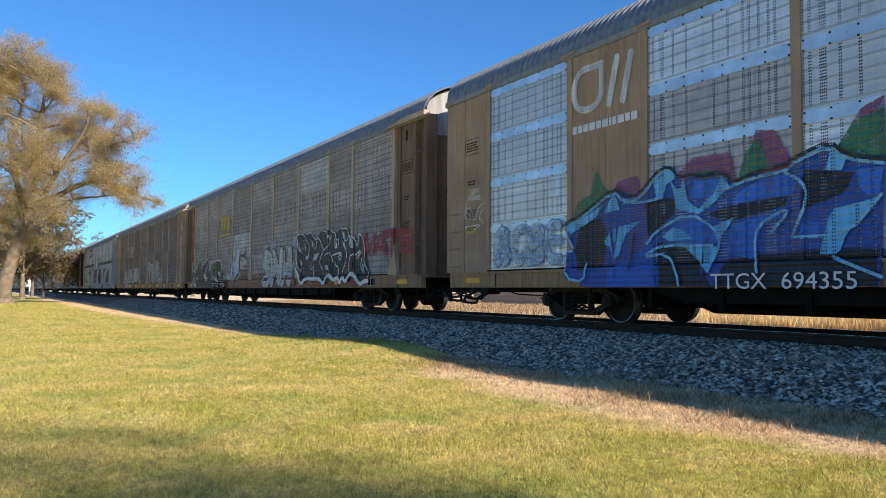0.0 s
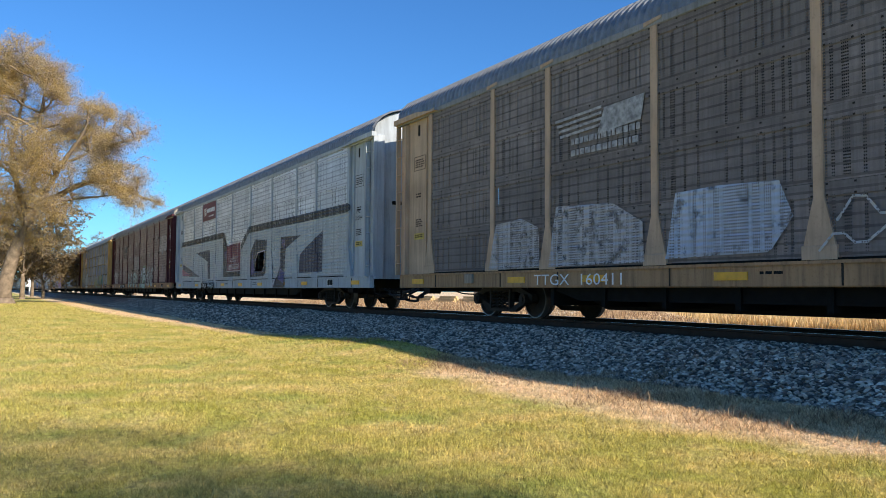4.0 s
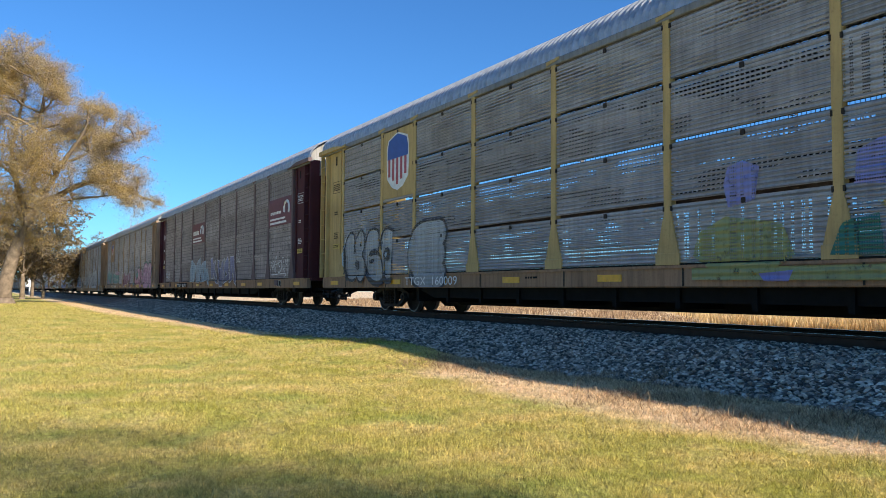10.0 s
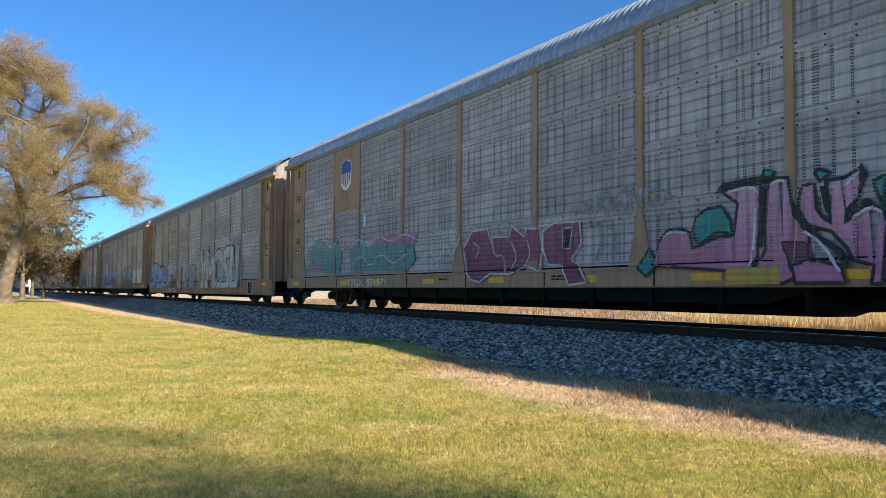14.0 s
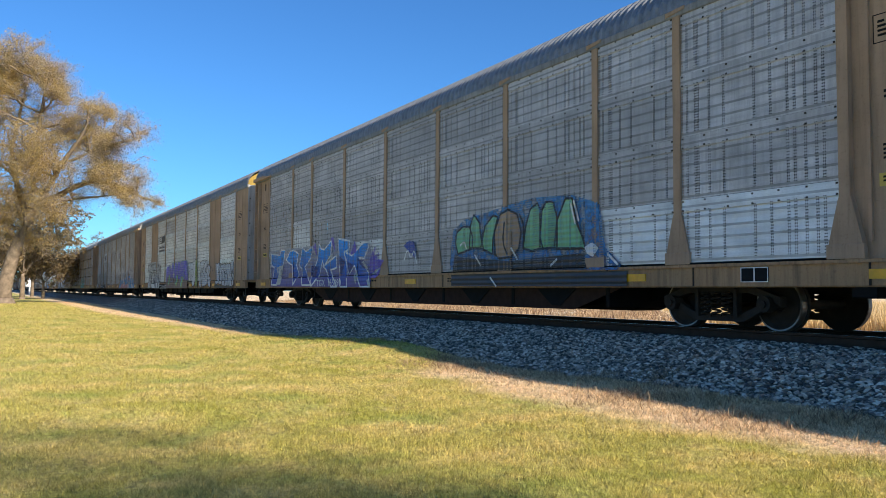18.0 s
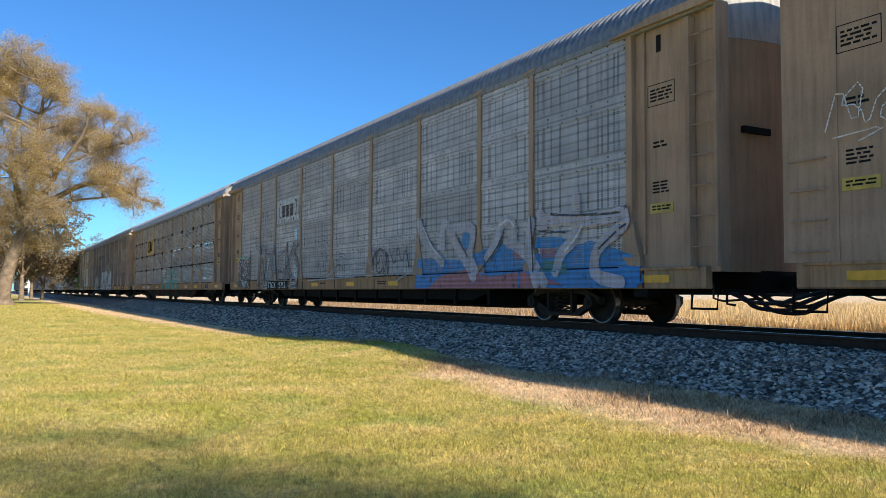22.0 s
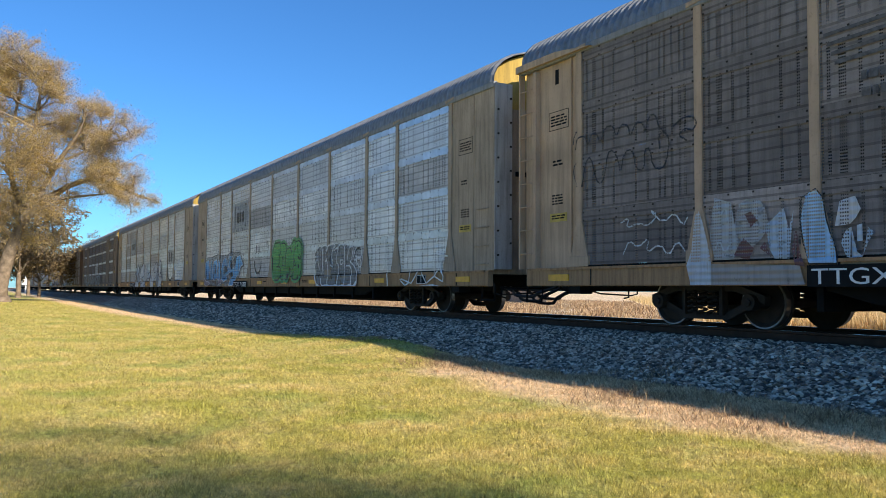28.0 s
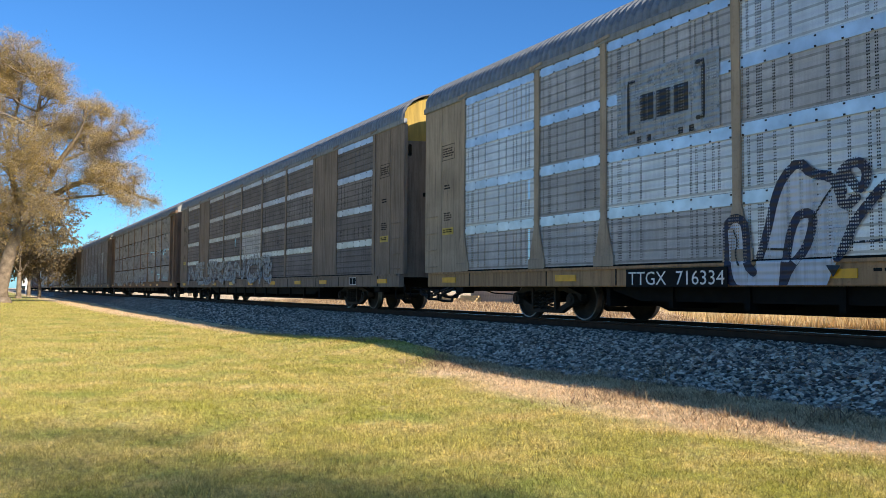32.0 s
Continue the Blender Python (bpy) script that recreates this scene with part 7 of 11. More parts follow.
    drawn.append(("r", [(-9.73, 1.07), (-9.19, 1.17), (-8.77, 0.94), (-9.63, 0.85)]))
    drawn.append(("r", [(-8.21, 1.03), (-7.48, 1.11), (-7.55, 0.92), (-8.14, 0.88)]))
    drawn.append(("r", [(-7.61, 1.7), (-7.26, 1.82), (-7.2, 1.67), (-7.54, 1.6)]))
    drawn.append(("r", [(-7.57, 1.5), (-7.16, 1.53), (-7.2, 1.29), (-7.47, 1.35)]))
    drawn.append(("r", [(-10.8, 1.57), (-10.39, 1.32), (-10.49, 1.09), (-10.8, 1.22)]))
    drawn.append(("r", [(-8.45, 0.53), (-7.55, 0.58), (-7.34, 0.44), (-8.29, 0.38)]))
    drawn.append(("r", [(-13.12, 1.29), (-12.25, 1.39), (-12.17, 1.07), (-12.99, 1)]))
    drawn.append(("p", [(-9.54, 0.76), (-9.28, 0.93), (-8.94, 0.84), (-8.85, 0.63), (-9.45, 0.61)]))
    drawn.append(("l", [(-11.9, 2.24), (-11.12, 2.2), (-10.3, 2.11)]))
    drawn.append(("l", [(-11.23, 2.28), (-11.23, 2.43), (-10.3, 2.36), (-10.3, 2.23)]))
    drawn.append(("l", [(-9.73, 2.15), (-9.19, 2.21)]))
    drawn.append(("l", [(-8.73, 2), (-8.93, 1.79), (-9.19, 1.49), (-9.19, 1.97)]))
    drawn.append(("l", [(-8.05, 2.15), (-7.68, 1.98), (-7.54, 1.89)]))
    drawn.append(("l", [(-11.78, 0.88), (-11.78, 1.25), (-11.62, 1.12), (-11.62, 1.49), (-11.44, 1.3)]))
    drawn.append(("l", [(-8.77, 1.05), (-8.69, 0.84), (-8.61, 1.04), (-8.48, 0.84)]))
    drawn.append(("l", [(-8.29, 1.74), (-8.13, 1.81), (-8.06, 1.63)]))
    drawn.append(("l", [(-9.63, 1.51), (-9.45, 1.39), (-9.19, 1.4), (-9.02, 1.27)]))
    drawn.append(("l", [(-10.8, 1.16), (-10.2, 1.17), (-9.82, 1.12)]))
    drawn.append(("s", [(-3.96, 1.45), (-4, 1.75), (-3.89, 1.96), (-3.68, 2.05), (-3.44, 2.04), (-3.22, 1.96), (-3.04, 1.76), (-2.98, 1.45), (-3.3, 1.44), (-3.16, 1.25), (-2.98, 1.04), (-2.92, 0.7), (-3.33, 0.42), (-3.72, 0.41), (-3.91, 0.7), (-3.97, 0.93), (-4.02, 1.08), (-3.94, 1.3)]))
    drawn.append(("k", [(-4.01, 1.49), (-3.9, 1.33), (-3.62, 1.21), (-3.39, 1.09), (-3.32, 0.91), (-3.38, 0.7), (-3.55, 0.74), (-3.54, 1.06), (-3.82, 1.18), (-3.99, 1.23)]))
    drawn.append(("k", [(-3.27, 1.43), (-2.98, 1.43), (-2.95, 1.17), (-3.12, 1.32)]))
    drawn.append(("k", [(-3.53, 1.63), (-3.41, 1.66), (-3.4, 1.48), (-3.5, 1.45)]))
    drawn.append(("p", [(-3.87, 0.67), (-3.32, 0.7), (-3.1, 0.49), (-3.72, 0.38)]))
    drawn.append(("l", [(-3.97, 1), (-3.93, 1.3), (-4, 1.68), (-3.92, 1.93), (-3.68, 2.05), (-3.37, 2.05), (-3.11, 1.88), (-2.97, 1.58), (-2.96, 1.38), (-3.23, 1.41)]))
    drawn.append(("l", [(-2.97, 1.04), (-3.16, 1.29)]))
    drawn.append(("l", [(-3.83, 0.78), (-3.71, 0.88), (-3.47, 0.91), (-3.43, 0.81)]))
    drawn.append(("i", [(-3.91, 1.26), (-3.95, 1.63), (-3.87, 1.89), (-3.65, 1.99), (-3.37, 1.99), (-3.16, 1.85), (-3.04, 1.59)]))
    drawn.append(("k", [(-6.12, 1.51), (-5.45, 1.55), (-5.3, 1.29), (-4.95, 1.19), (-4.85, 0.87), (-4.67, 0.72), (-6.13, 0.72)]))
    drawn.append(("l", [(-6.07, 1.42), (-5.95, 1.57), (-5.73, 1.53), (-5.56, 1.54), (-5.43, 1.4), (-5.3, 1.46), (-5.27, 1.33), (-5.05, 1.2), (-4.87, 1.11), (-4.83, 0.91), (-4.62, 0.75)]))
    drawn.append(("i", [(-4.46, 1.87), (-4.54, 1.49), (-4.33, 1.7), (-4.42, 1.52), (-4.28, 1.62)]))
    drawn.append(("i", [(-4.47, 1.09), (-4.33, 1.28), (-4.38, 1.05), (-4.2, 1.24)]))
    mural(car["I"], sp["I"], drawn, {"k": ((0.04, 0.04, 0.042), (0.05, 0.05, 0.052), None, 0, 0.4), "b": ((0.14, 0.34, 0.74), (0.26, 0.50, 0.84), (0.60, 0.66, 0.74), 0.04, 0.1), "a": ((0.12, 0.22, 0.42), (0.20, 0.34, 0.55), None, 0, 0.35), "r": ((0.24, 0.035, 0.05), (0.26, 0.04, 0.06), None, 0, 0.15), "p": ((0.46, 0.47, 0.48), (0.56, 0.58, 0.60), None, 0, 0.35), "l": (None, None, WHITE, 0.045, 0.0), "s": ((0.36, 0.30, 0.24), (0.42, 0.36, 0.29), None, 0, 0.35), "i": (None, None, INK, 0.05, 0.0)}, "blue and red lettering with white edges")
    for r_ in range(8):
        for c_ in range(3):
            a, b = -7.3 + c_ * 0.42 + (0.2 if r_ % 2 else 0), 0.84 + r_ * 0.15
            strokes(car["I"], sp["I"], [[(a, b), (a + 0.36, b), (a + 0.36, b + 0.11), (a, b + 0.11), (a, b)]], 0.03, WHITE, "painted_brick", wear=0.05)
    p("I", -2.0, 0.4, 0.45, 1.95, "MR", ((0.30, 0.29, 0.27), (0.42, 0.42, 0.40)), INK, CHALK, "bubble", 0.36, 0.06, 93, wear=0.45)
    p("I", 1.5, 9.0, 0.42, 2.5, "YMOSU", (SILVER, (0.62, 0.63, 0.62)), INK, CHALK, "bubble", 0.34, 0.07, 94, wear=0.35)
    block_logo(car["I"], sp["I"], -6.62, -4.95, 3.0, 3.98, (0.58, 0.44, 0.20), INK)
    number_plate_band(car["I"], -6.65, -4.28, 0.45, 0.68, "TTGX  701018", False, -0.0)
    # J
    drawn = []
    drawn.append(("back", [(-11.64, 2.04), (-9.83, 2.1), (-8.55, 2.03), (-7.08, 2.06), (-6.12, 2.08), (-5.4, 2.2), (-4.87, 2.2), (-3.8, 2.1), (-3.27, 1.82), (-2.69, 2), (-2.43, 1.86), (-2.25, 1.31), (-2.26, 0.67), (-11.54, 0.7)]))
    drawn.append(("fade", [(-11.56, 1.94), (-10.53, 1.84), (-10.42, 2.05), (-9.94, 2.01), (-10.1, 1.5), (-10.53, 1.27), (-10.77, 0.76), (-11.41, 0.77), (-11.16, 1.42), (-11.55, 1.5)]))
    drawn.append(("fade", [(-9.78, 1.67), (-9.38, 1.95), (-8.96, 1.98), (-8.45, 1.83), (-8.65, 1.44), (-8.35, 1.09), (-8.95, 0.75), (-9.06, 1.46), (-9.6, 1.58)]))
    drawn.append(("fade", [(-8.35, 1.43), (-8.07, 2.03), (-7.7, 1.89), (-7.08, 2), (-7.17, 1.64), (-7.79, 1.35), (-7.09, 0.74), (-7.97, 0.74), (-8.07, 1.3)]))
    drawn.append(("fade", [(-6.59, 1.55), (-6.43, 2.07), (-6.28, 1.92), (-5.98, 1.87), (-5.34, 2.15), (-5.41, 1.68), (-5.98, 1.32), (-6.13, 1.53), (-6.36, 1.04), (-7.09, 0.69), (-7.08, 1.16), (-6.75, 1.36)]))
    drawn.append(("fade", [(-6.05, 1.33), (-4.94, 1.65), (-4.88, 1.27), (-5.41, 1.2), (-4.76, 0.68), (-5.28, 0.68), (-5.76, 1.21)]))
    drawn.append(("fade", [(-4.81, 2.17), (-3.86, 2.04), (-3.92, 1.79), (-4.26, 1.73), (-4.09, 1.41), (-3.99, 0.67), (-4.51, 0.68), (-4.57, 1.08)]))
    drawn.append(("fade", [(-4.26, 1.73), (-3.7, 1.6), (-2.88, 1.94), (-2.55, 1.95), (-2.51, 1.79), (-2.79, 1.5), (-3.18, 1.52), (-2.47, 1.09), (-2.3, 0.67), (-2.99, 0.67), (-3.49, 1.3), (-3.87, 1.06), (-4.09, 1.41)]))
    drawn.append(("violet", [(-2.47, 1.28), (-2.29, 1.62), (-1.98, 1.85), (-2.12, 1.53), (-1.74, 1.64), (-1.91, 1.44), (-1.44, 1.4), (-1.67, 1.2), (-2, 1.15), (-2.43, 0.94)]))
    drawn.append(("violet", [(-2.39, 0.93), (-1.59, 1.2), (-1.92, 0.91)]))
    drawn.append(("violet", [(-5.43, 2.21), (-5.16, 2.24), (-5.01, 1.74)]))
    drawn.append(("violet", [(-3.81, 1.61), (-3.48, 2.05), (-3.35, 1.69)]))
    drawn.append(("violet", [(-7, 2.02), (-6.75, 2.13), (-6.59, 1.66)]))
    drawn.append(("navy", [(-4.63, 1.62), (-4.15, 1.42), (-4.51, 0.99)]))
    drawn.append(("navy", [(-4.09, 1.46), (-3.54, 1.3), (-3.87, 1.04)]))
    drawn.append(("navy", [(-3.28, 1.49), (-2.74, 1.42), (-2.47, 1.13), (-2.98, 1.27)]))
    drawn.append(("navy", [(-7.08, 1.37), (-6.36, 1.34), (-6.75, 0.99), (-7.08, 1.05)]))
    drawn.append(("chalk", [(-2.79, 1.42), (-2.47, 1.17), (-2.61, 1.17), (-2.89, 1.38)]))
    drawn.append(("chalk", [(-3.39, 1.21), (-3.19, 0.96), (-3.29, 0.71), (-3.44, 0.96)]))
    drawn.append(("chalk", [(-5.41, 1.68), (-5.14, 1.71), (-5.34, 1.48)]))
    drawn.append(("chalk", [(-10.78, 1.4), (-10.06, 1.5), (-10.28, 0.76), (-10.65, 0.76)]))
    drawn.append(("chalk", [(-2.48, 0.94), (-2.26, 0.67), (-2.39, 0.67), (-2.52, 0.86)]))
    mural(car["J"], sp["J"], drawn, {"back": ((0.12, 0.10, 0.34), (0.36, 0.37, 0.40), None, 0, 0.35), "fade": ((0.05, 0.05, 0.34), (0.02, 0.38, 0.95), (0.74, 0.76, 0.74), 0.06, 0.03), "violet": ((0.16, 0.10, 0.48), (0.18, 0.12, 0.52), None, 0, 0.05),
           "navy": ((0.02, 0.03, 0.16), (0.03, 0.04, 0.20), None, 0, 0.05), "chalk": ((0.50, 0.51, 0.46), (0.5, 0.51, 0.46), None, 0, 0.1)}, "blue and violet angular mural with white edges")
    drawn = []
    drawn.append(("b", [(2.11, 1.16), (2.23, 1.95), (2.74, 2.17), (4.13, 2.31), (5.35, 2.42), (6.59, 2.35), (7.38, 2.12), (7.53, 1.32), (7.95, 1.01), (7.88, 0.94), (2.11, 1.06)]))
    drawn.append(("k", [(2.24, 1.03), (2.29, 1.35), (4.56, 1.19), (6.91, 1.26), (7.07, 0.96)]))
    drawn.append(("k", [(2.24, 0.68), (2.24, 0.94), (8.09, 0.92), (8.09, 0.66)]))
    drawn.append(("g", [(2.36, 1.68), (2.44, 1.91), (2.69, 2.02), (2.98, 2), (3.13, 1.76), (3.11, 1.51), (2.49, 1.41)]))
    drawn.append(("g", [(2.99, 1.52), (3.03, 2.02), (3.17, 2.26), (3.41, 2.06), (3.46, 1.75), (3.58, 1.49)]))
    drawn.append(("g", [(3.46, 1.5), (3.64, 1.98), (3.96, 2.18), (4.13, 2.13), (3.96, 1.72), (3.92, 1.36)]))
    drawn.append(("g", [(5.06, 1.43), (5.16, 1.88), (5.31, 2.2), (5.54, 2.29), (5.69, 2.12), (5.63, 1.62), (5.72, 1.4), (5.35, 1.36)]))
    drawn.append(("g", [(5.63, 1.4), (5.63, 2.06), (5.82, 2.29), (6.05, 2.27), (6.17, 1.97), (6.17, 1.38)]))
    drawn.append(("g", [(6.08, 1.38), (6.17, 1.91), (6.43, 2.3), (6.63, 2.28), (6.72, 1.87), (6.92, 1.55), (6.99, 1.34)]))
    drawn.append(("t", [(4.03, 1.35), (4.02, 1.83), (4.24, 2.18), (4.56, 2.25), (4.86, 2.13), (5, 1.77), (4.92, 1.43), (4.66, 1.27), (4.24, 1.25)]))
    drawn.append(("i", [(4.41, 1.99), (4.35, 1.58), (4.52, 1.33)]))
    drawn.append(("w", [(6.99, 1.36), (7.2, 1.45), (7.38, 1.33), (7.22, 1.18), (7.07, 1.24)]))
    drawn.append(("l", [(3.23, 1.36), (3.47, 1.13)]))
    drawn.append(("l", [(4.66, 1.45), (4.87, 1.21)]))
    drawn.append(("l", [(7.6, 1.22), (7.84, 1.04)]))
    drawn.append(("l", [(3.92, 0.85), (4.14, 0.68)]))
    drawn.append(("l", [(6.59, 2.18), (6.72, 1.82)]))
    drawn.append(("l", [(6.68, 2.23), (6.82, 1.86)]))
    drawn.append(("l", [(5.99, 1.06), (6.17, 1.17)]))
    drawn.append(("l", [(2.62, 1.6), (2.79, 1.68), (2.89, 1.52)]))
    drawn.append(("i", [(4.96, 2.12), (5.12, 1.88), (5.08, 1.48)]))
    drawn.append(("v", [(-0.25, 1.73), (0.07, 1.86), (0.38, 1.78), (0.48, 1.34)]))
    drawn.append(("l", [(-0.21, 1.37), (-0.02, 1.65), (0.17, 1.35), (0.35, 1.63), (0.48, 1.27)]))
    mural(car["J"], sp["J"], drawn, {"b": ((0.04, 0.16, 0.38), (0.06, 0.25, 0.52), None, 0, 0.75), "k": ((0.03, 0.03, 0.035), (0.035, 0.035, 0.04), None, 0, 0.15), "g": ((0.10, 0.36, 0.16), (0.26, 0.54, 0.32), INK, 0.05, 0.08), "t": ((0.36, 0.24, 0.15), (0.44, 0.31, 0.20), INK, 0.05, 0.1), "w": ((0.66, 0.68, 0.68), (0.7, 0.72, 0.72), None, 0, 0.1), "i": (None, None, INK, 0.05, 0.0), "l": (None, None, WHITE, 0.045, 0.0), "v": ((0.04, 0.07, 0.34), (0.06, 0.10, 0.42), None, 0, 0.2)}, "green and tan lettering in a blue cloud")
    number_plate_band(car["J"], -6.72, -4.39, 0.70, 0.92, "TTGX  155090", False)
    # K
    drawn = []
    drawn.append(("w", [(8.56, 1.84), (8.85, 1.8), (9.01, 1.81), (9.19, 1.81), (9.31, 1.74), (9.43, 1.54), (9.34, 1.29), (9.31, 1.05), (9.28, 0.9), (9.08, 0.83), (8.82, 0.82), (8.66, 0.88), (8.62, 1.17), (8.59, 1.53)]))
    drawn.append(("w", [(9.01, 1.81), (9.16, 1.83), (9.35, 1.8), (9.49, 1.63), (9.68, 1.43), (9.82, 1.23), (9.86, 0.94), (9.83, 0.82), (9.53, 0.8), (9.28, 0.87), (9.34, 1.1), (9.24, 1.35), (9.07, 1.44)]))
    drawn.append(("w", [(9.46, 1.81), (9.61, 1.76), (9.89, 1.74), (10.14, 1.76), (10.17, 1.67), (10.06, 1.56), (9.86, 1.51), (10.17, 1.45), (10.3, 1.3), (10.4, 1.11), (10.42, 0.83), (10.29, 0.74), (9.95, 0.75), (9.86, 0.89), (9.82, 1.18), (9.68, 1.43)]))
    drawn.append(("w", [(10.14, 1.72), (10.3, 1.79), (10.5, 1.73), (10.53, 1.57), (10.43, 1.41), (10.16, 1.4), (10.43, 1.3), (10.75, 1.28), (10.9, 1.14), (10.92, 0.83), (10.8, 0.74), (10.42, 0.72), (10.43, 1.02), (10.23, 1.26)]))
    drawn.append(("w", [(10.54, 1.73), (10.81, 1.78), (10.91, 1.72), (11.06, 1.76), (11.24, 1.75), (11.33, 1.52), (11.45, 1.25), (11.67, 0.99), (11.72, 0.73), (11.33, 0.7), (11.22, 0.91), (11.16, 0.74), (10.92, 0.74), (10.9, 1.01), (10.68, 1.28), (10.56, 1.52)]))
    drawn.append(("w", [(11.34, 1.74), (11.41, 1.86), (11.58, 1.89), (11.74, 1.83), (11.8, 1.65), (11.76, 1.49), (11.62, 1.37), (11.53, 1.33), (11.42, 1.51)]))
    drawn.append(("w", [(11.58, 1.33), (11.79, 1.3), (11.96, 1.18), (12, 0.89), (11.96, 0.75), (11.78, 0.75), (11.7, 0.9), (11.62, 1.11)]))
    drawn.append(("k", [(11.34, 1.71), (11.42, 1.49), (11.58, 1.31), (11.73, 1.07), (11.68, 0.99), (11.53, 1.2), (11.36, 1.47)]))
    drawn.append(("k", [(8.52, 0.82), (10.29, 0.72), (12.02, 0.73), (12, 0.61), (10.42, 0.61), (8.56, 0.67)]))
    drawn.append(("w", [(5.28, 1.4), (5.21, 1.72), (5.44, 1.99), (5.76, 1.97), (5.8, 2.05), (6.11, 2.04), (6.2, 1.84), (6.07, 1.67), (5.63, 1.63), (5.4, 1.4), (5.58, 1.15), (5.86, 0.78), (5.63, 0.66), (5.36, 0.78)]))
    drawn.append(("w", [(6.2, 1.84), (6.41, 1.9), (6.59, 2.03), (6.8, 1.97), (6.86, 1.8), (6.66, 1.64), (6.35, 1.57), (6.49, 1.47), (6.86, 1.4), (7.02, 1.22), (7.06, 0.88), (6.7, 0.77), (6.07, 0.72), (5.85, 0.9), (5.81, 1.2), (5.58, 1.39), (5.76, 1.51), (6.18, 1.63)]))
    drawn.append(("w", [(6.8, 1.57), (7, 1.77), (7.29, 1.8), (7.51, 1.65), (7.57, 1.48), (7.38, 1.3), (7.25, 1.24), (7.48, 1.19), (7.7, 1.04), (7.75, 0.76), (7.57, 0.66), (7.29, 0.77), (7.1, 0.99), (7, 1.28)]))
    drawn.append(("w", [(2.86, 1.78), (3.06, 2.02), (3.49, 1.99), (3.79, 1.86), (4.03, 2.11), (4.24, 2.16), (4.37, 1.96), (4.17, 1.58), (4.3, 1.18), (4.18, 0.79), (3.78, 0.73), (3.5, 1), (3.07, 1.1), (2.92, 1.36)]))
    drawn.append(("g", [(4.29, 2.1), (4.54, 2.16), (4.72, 2.04), (4.68, 1.43), (4.83, 1.04), (4.81, 0.79), (4.56, 0.69), (4.33, 0.92), (4.3, 1.44)]))
    drawn.append(("i", [(8.72, 1.68), (8.85, 1.37), (8.79, 1.06)]))
    drawn.append(("i", [(9.16, 1.7), (9.28, 1.45), (9.55, 1.14)]))
    drawn.append(("i", [(9.95, 1.41), (10.05, 1.22), (9.94, 0.94)]))
    drawn.append(("i", [(10.56, 1.29), (10.68, 1.06), (10.55, 0.83)]))
    drawn.append(("i", [(11.05, 1.67), (11.12, 1.44), (11.28, 1.17)]))
    drawn.append(("i", [(5.85, 1.5), (6.28, 1.34), (6.6, 1.12)]))
    drawn.append(("i", [(7.09, 1.62), (7.25, 1.44)]))
    drawn.append(("i", [(7.75, 1.58), (7.93, 1.73), (8.02, 1.4), (8.1, 1.61)]))
    drawn.append(("i", [(3.21, 1.62), (3.63, 1.67), (3.9, 1.46), (3.64, 1.2), (3.3, 1.32)]))
    mural(car["K"], sp["K"], drawn, {"w": ((0.52, 0.54, 0.57), (0.66, 0.68, 0.72), INK, 0.04, 0.12), "k": ((0.03, 0.03, 0.032), (0.03, 0.03, 0.032), None, 0, 0.2), "g": ((0.28, 0.36, 0.10), (0.40, 0.48, 0.18), INK, 0.035, 0.15), "i": (None, None, INK, 0.03, 0.0)}, "white bubble lettering with thin black edges")
    p("K", -3.8, 2.5, 0.9, 2.1, "MIKSZ", ((0.10, 0.085, 0.45), (0.16, 0.14, 0.62)), (0.30, 0.45, 0.20), None, "bubble", 0.62, 0.035, 114, wear=0.12)
    shape(car["K"], sp["K"], [(-3.65, 0.66), (2.5, 0.66), (2.5, 1.1), (0.4, 1.15), (-1.2, 1.25), (-2.4, 1.3), (-3.3, 1.3), (-3.65, 1.0)], (0.17, 0.105, 0.09), "mural_ground", up=0.036, wear=0.1)
    for x, z in ((-2.72, 1.14), (-0.45, 1.1), (0.95, 1.0)):
        for k, col, up in ((1.0, (0.25, 0.42, 0.10), 0.038), (0.55, (0.10, 0.48, 0.50), 0.040)):
            shape(car["K"], sp["K"], [(x - (1 - k) * 0.14 + 0.3 * k * math.cos(t * 0.5236), z + 0.33 * (k ** 0.5) * math.sin(t * 0.5236)) for t in range(12)], col, "mural_disc", up=up, wear=0.1)
    for x in (-2.2, -1.2, 0.1):
        strokes(car["K"], sp["K"], [[(x, 1.75), (x + 0.12, 1.2), (x + 0.35, 0.72)]], 0.035, (0.30, 0.45, 0.38), "mural_line", up=0.042)
    p("K", -10.5, -5.8, 0.62, 2.15, "TRENY", (WHITE, SILVER), INK, CHALK, "wild", 0.32, 0.07, 115, wear=0.15)
    chevrons(car["K"], -6.95, -4.6, 2.95, 3.95, CHALK, True)
    number_plate_band(car["K"], -5.90, -3.57, 0.63, 0.86, "TTGX  691670")
    p("K", -13.2, -12.2, 2.6, 3.3, "HK", None, WHITE, None, "tag", 0.03, 0, 116)
    # L
    shape(car["L"], sp["L"], [(4.3, 0.66), (12.2, 0.66), (12.1, 1.2), (11.0, 1.5), (9.6, 1.3), (8.0, 1.6), (6.5, 1.3), (4.4, 1.4)], (0.05, 0.24, 0.52), "mural_ground", up=-0.001, wear=0.45)
    shape(car["L"], sp["L"], [(5.0, 0.66), (9.8, 0.66), (9.0, 1.0), (7.8, 0.9), (6.8, 1.1), (5.6, 0.95)], (0.42, 0.16, 0.16), "mural_ground", up=-0.0005, wear=0.4)
    drawn = []
    drawn.append(("b", [(6.51, 1.69), (6.58, 1.92), (7, 1.9), (7, 1.54), (6.76, 1.49)]))
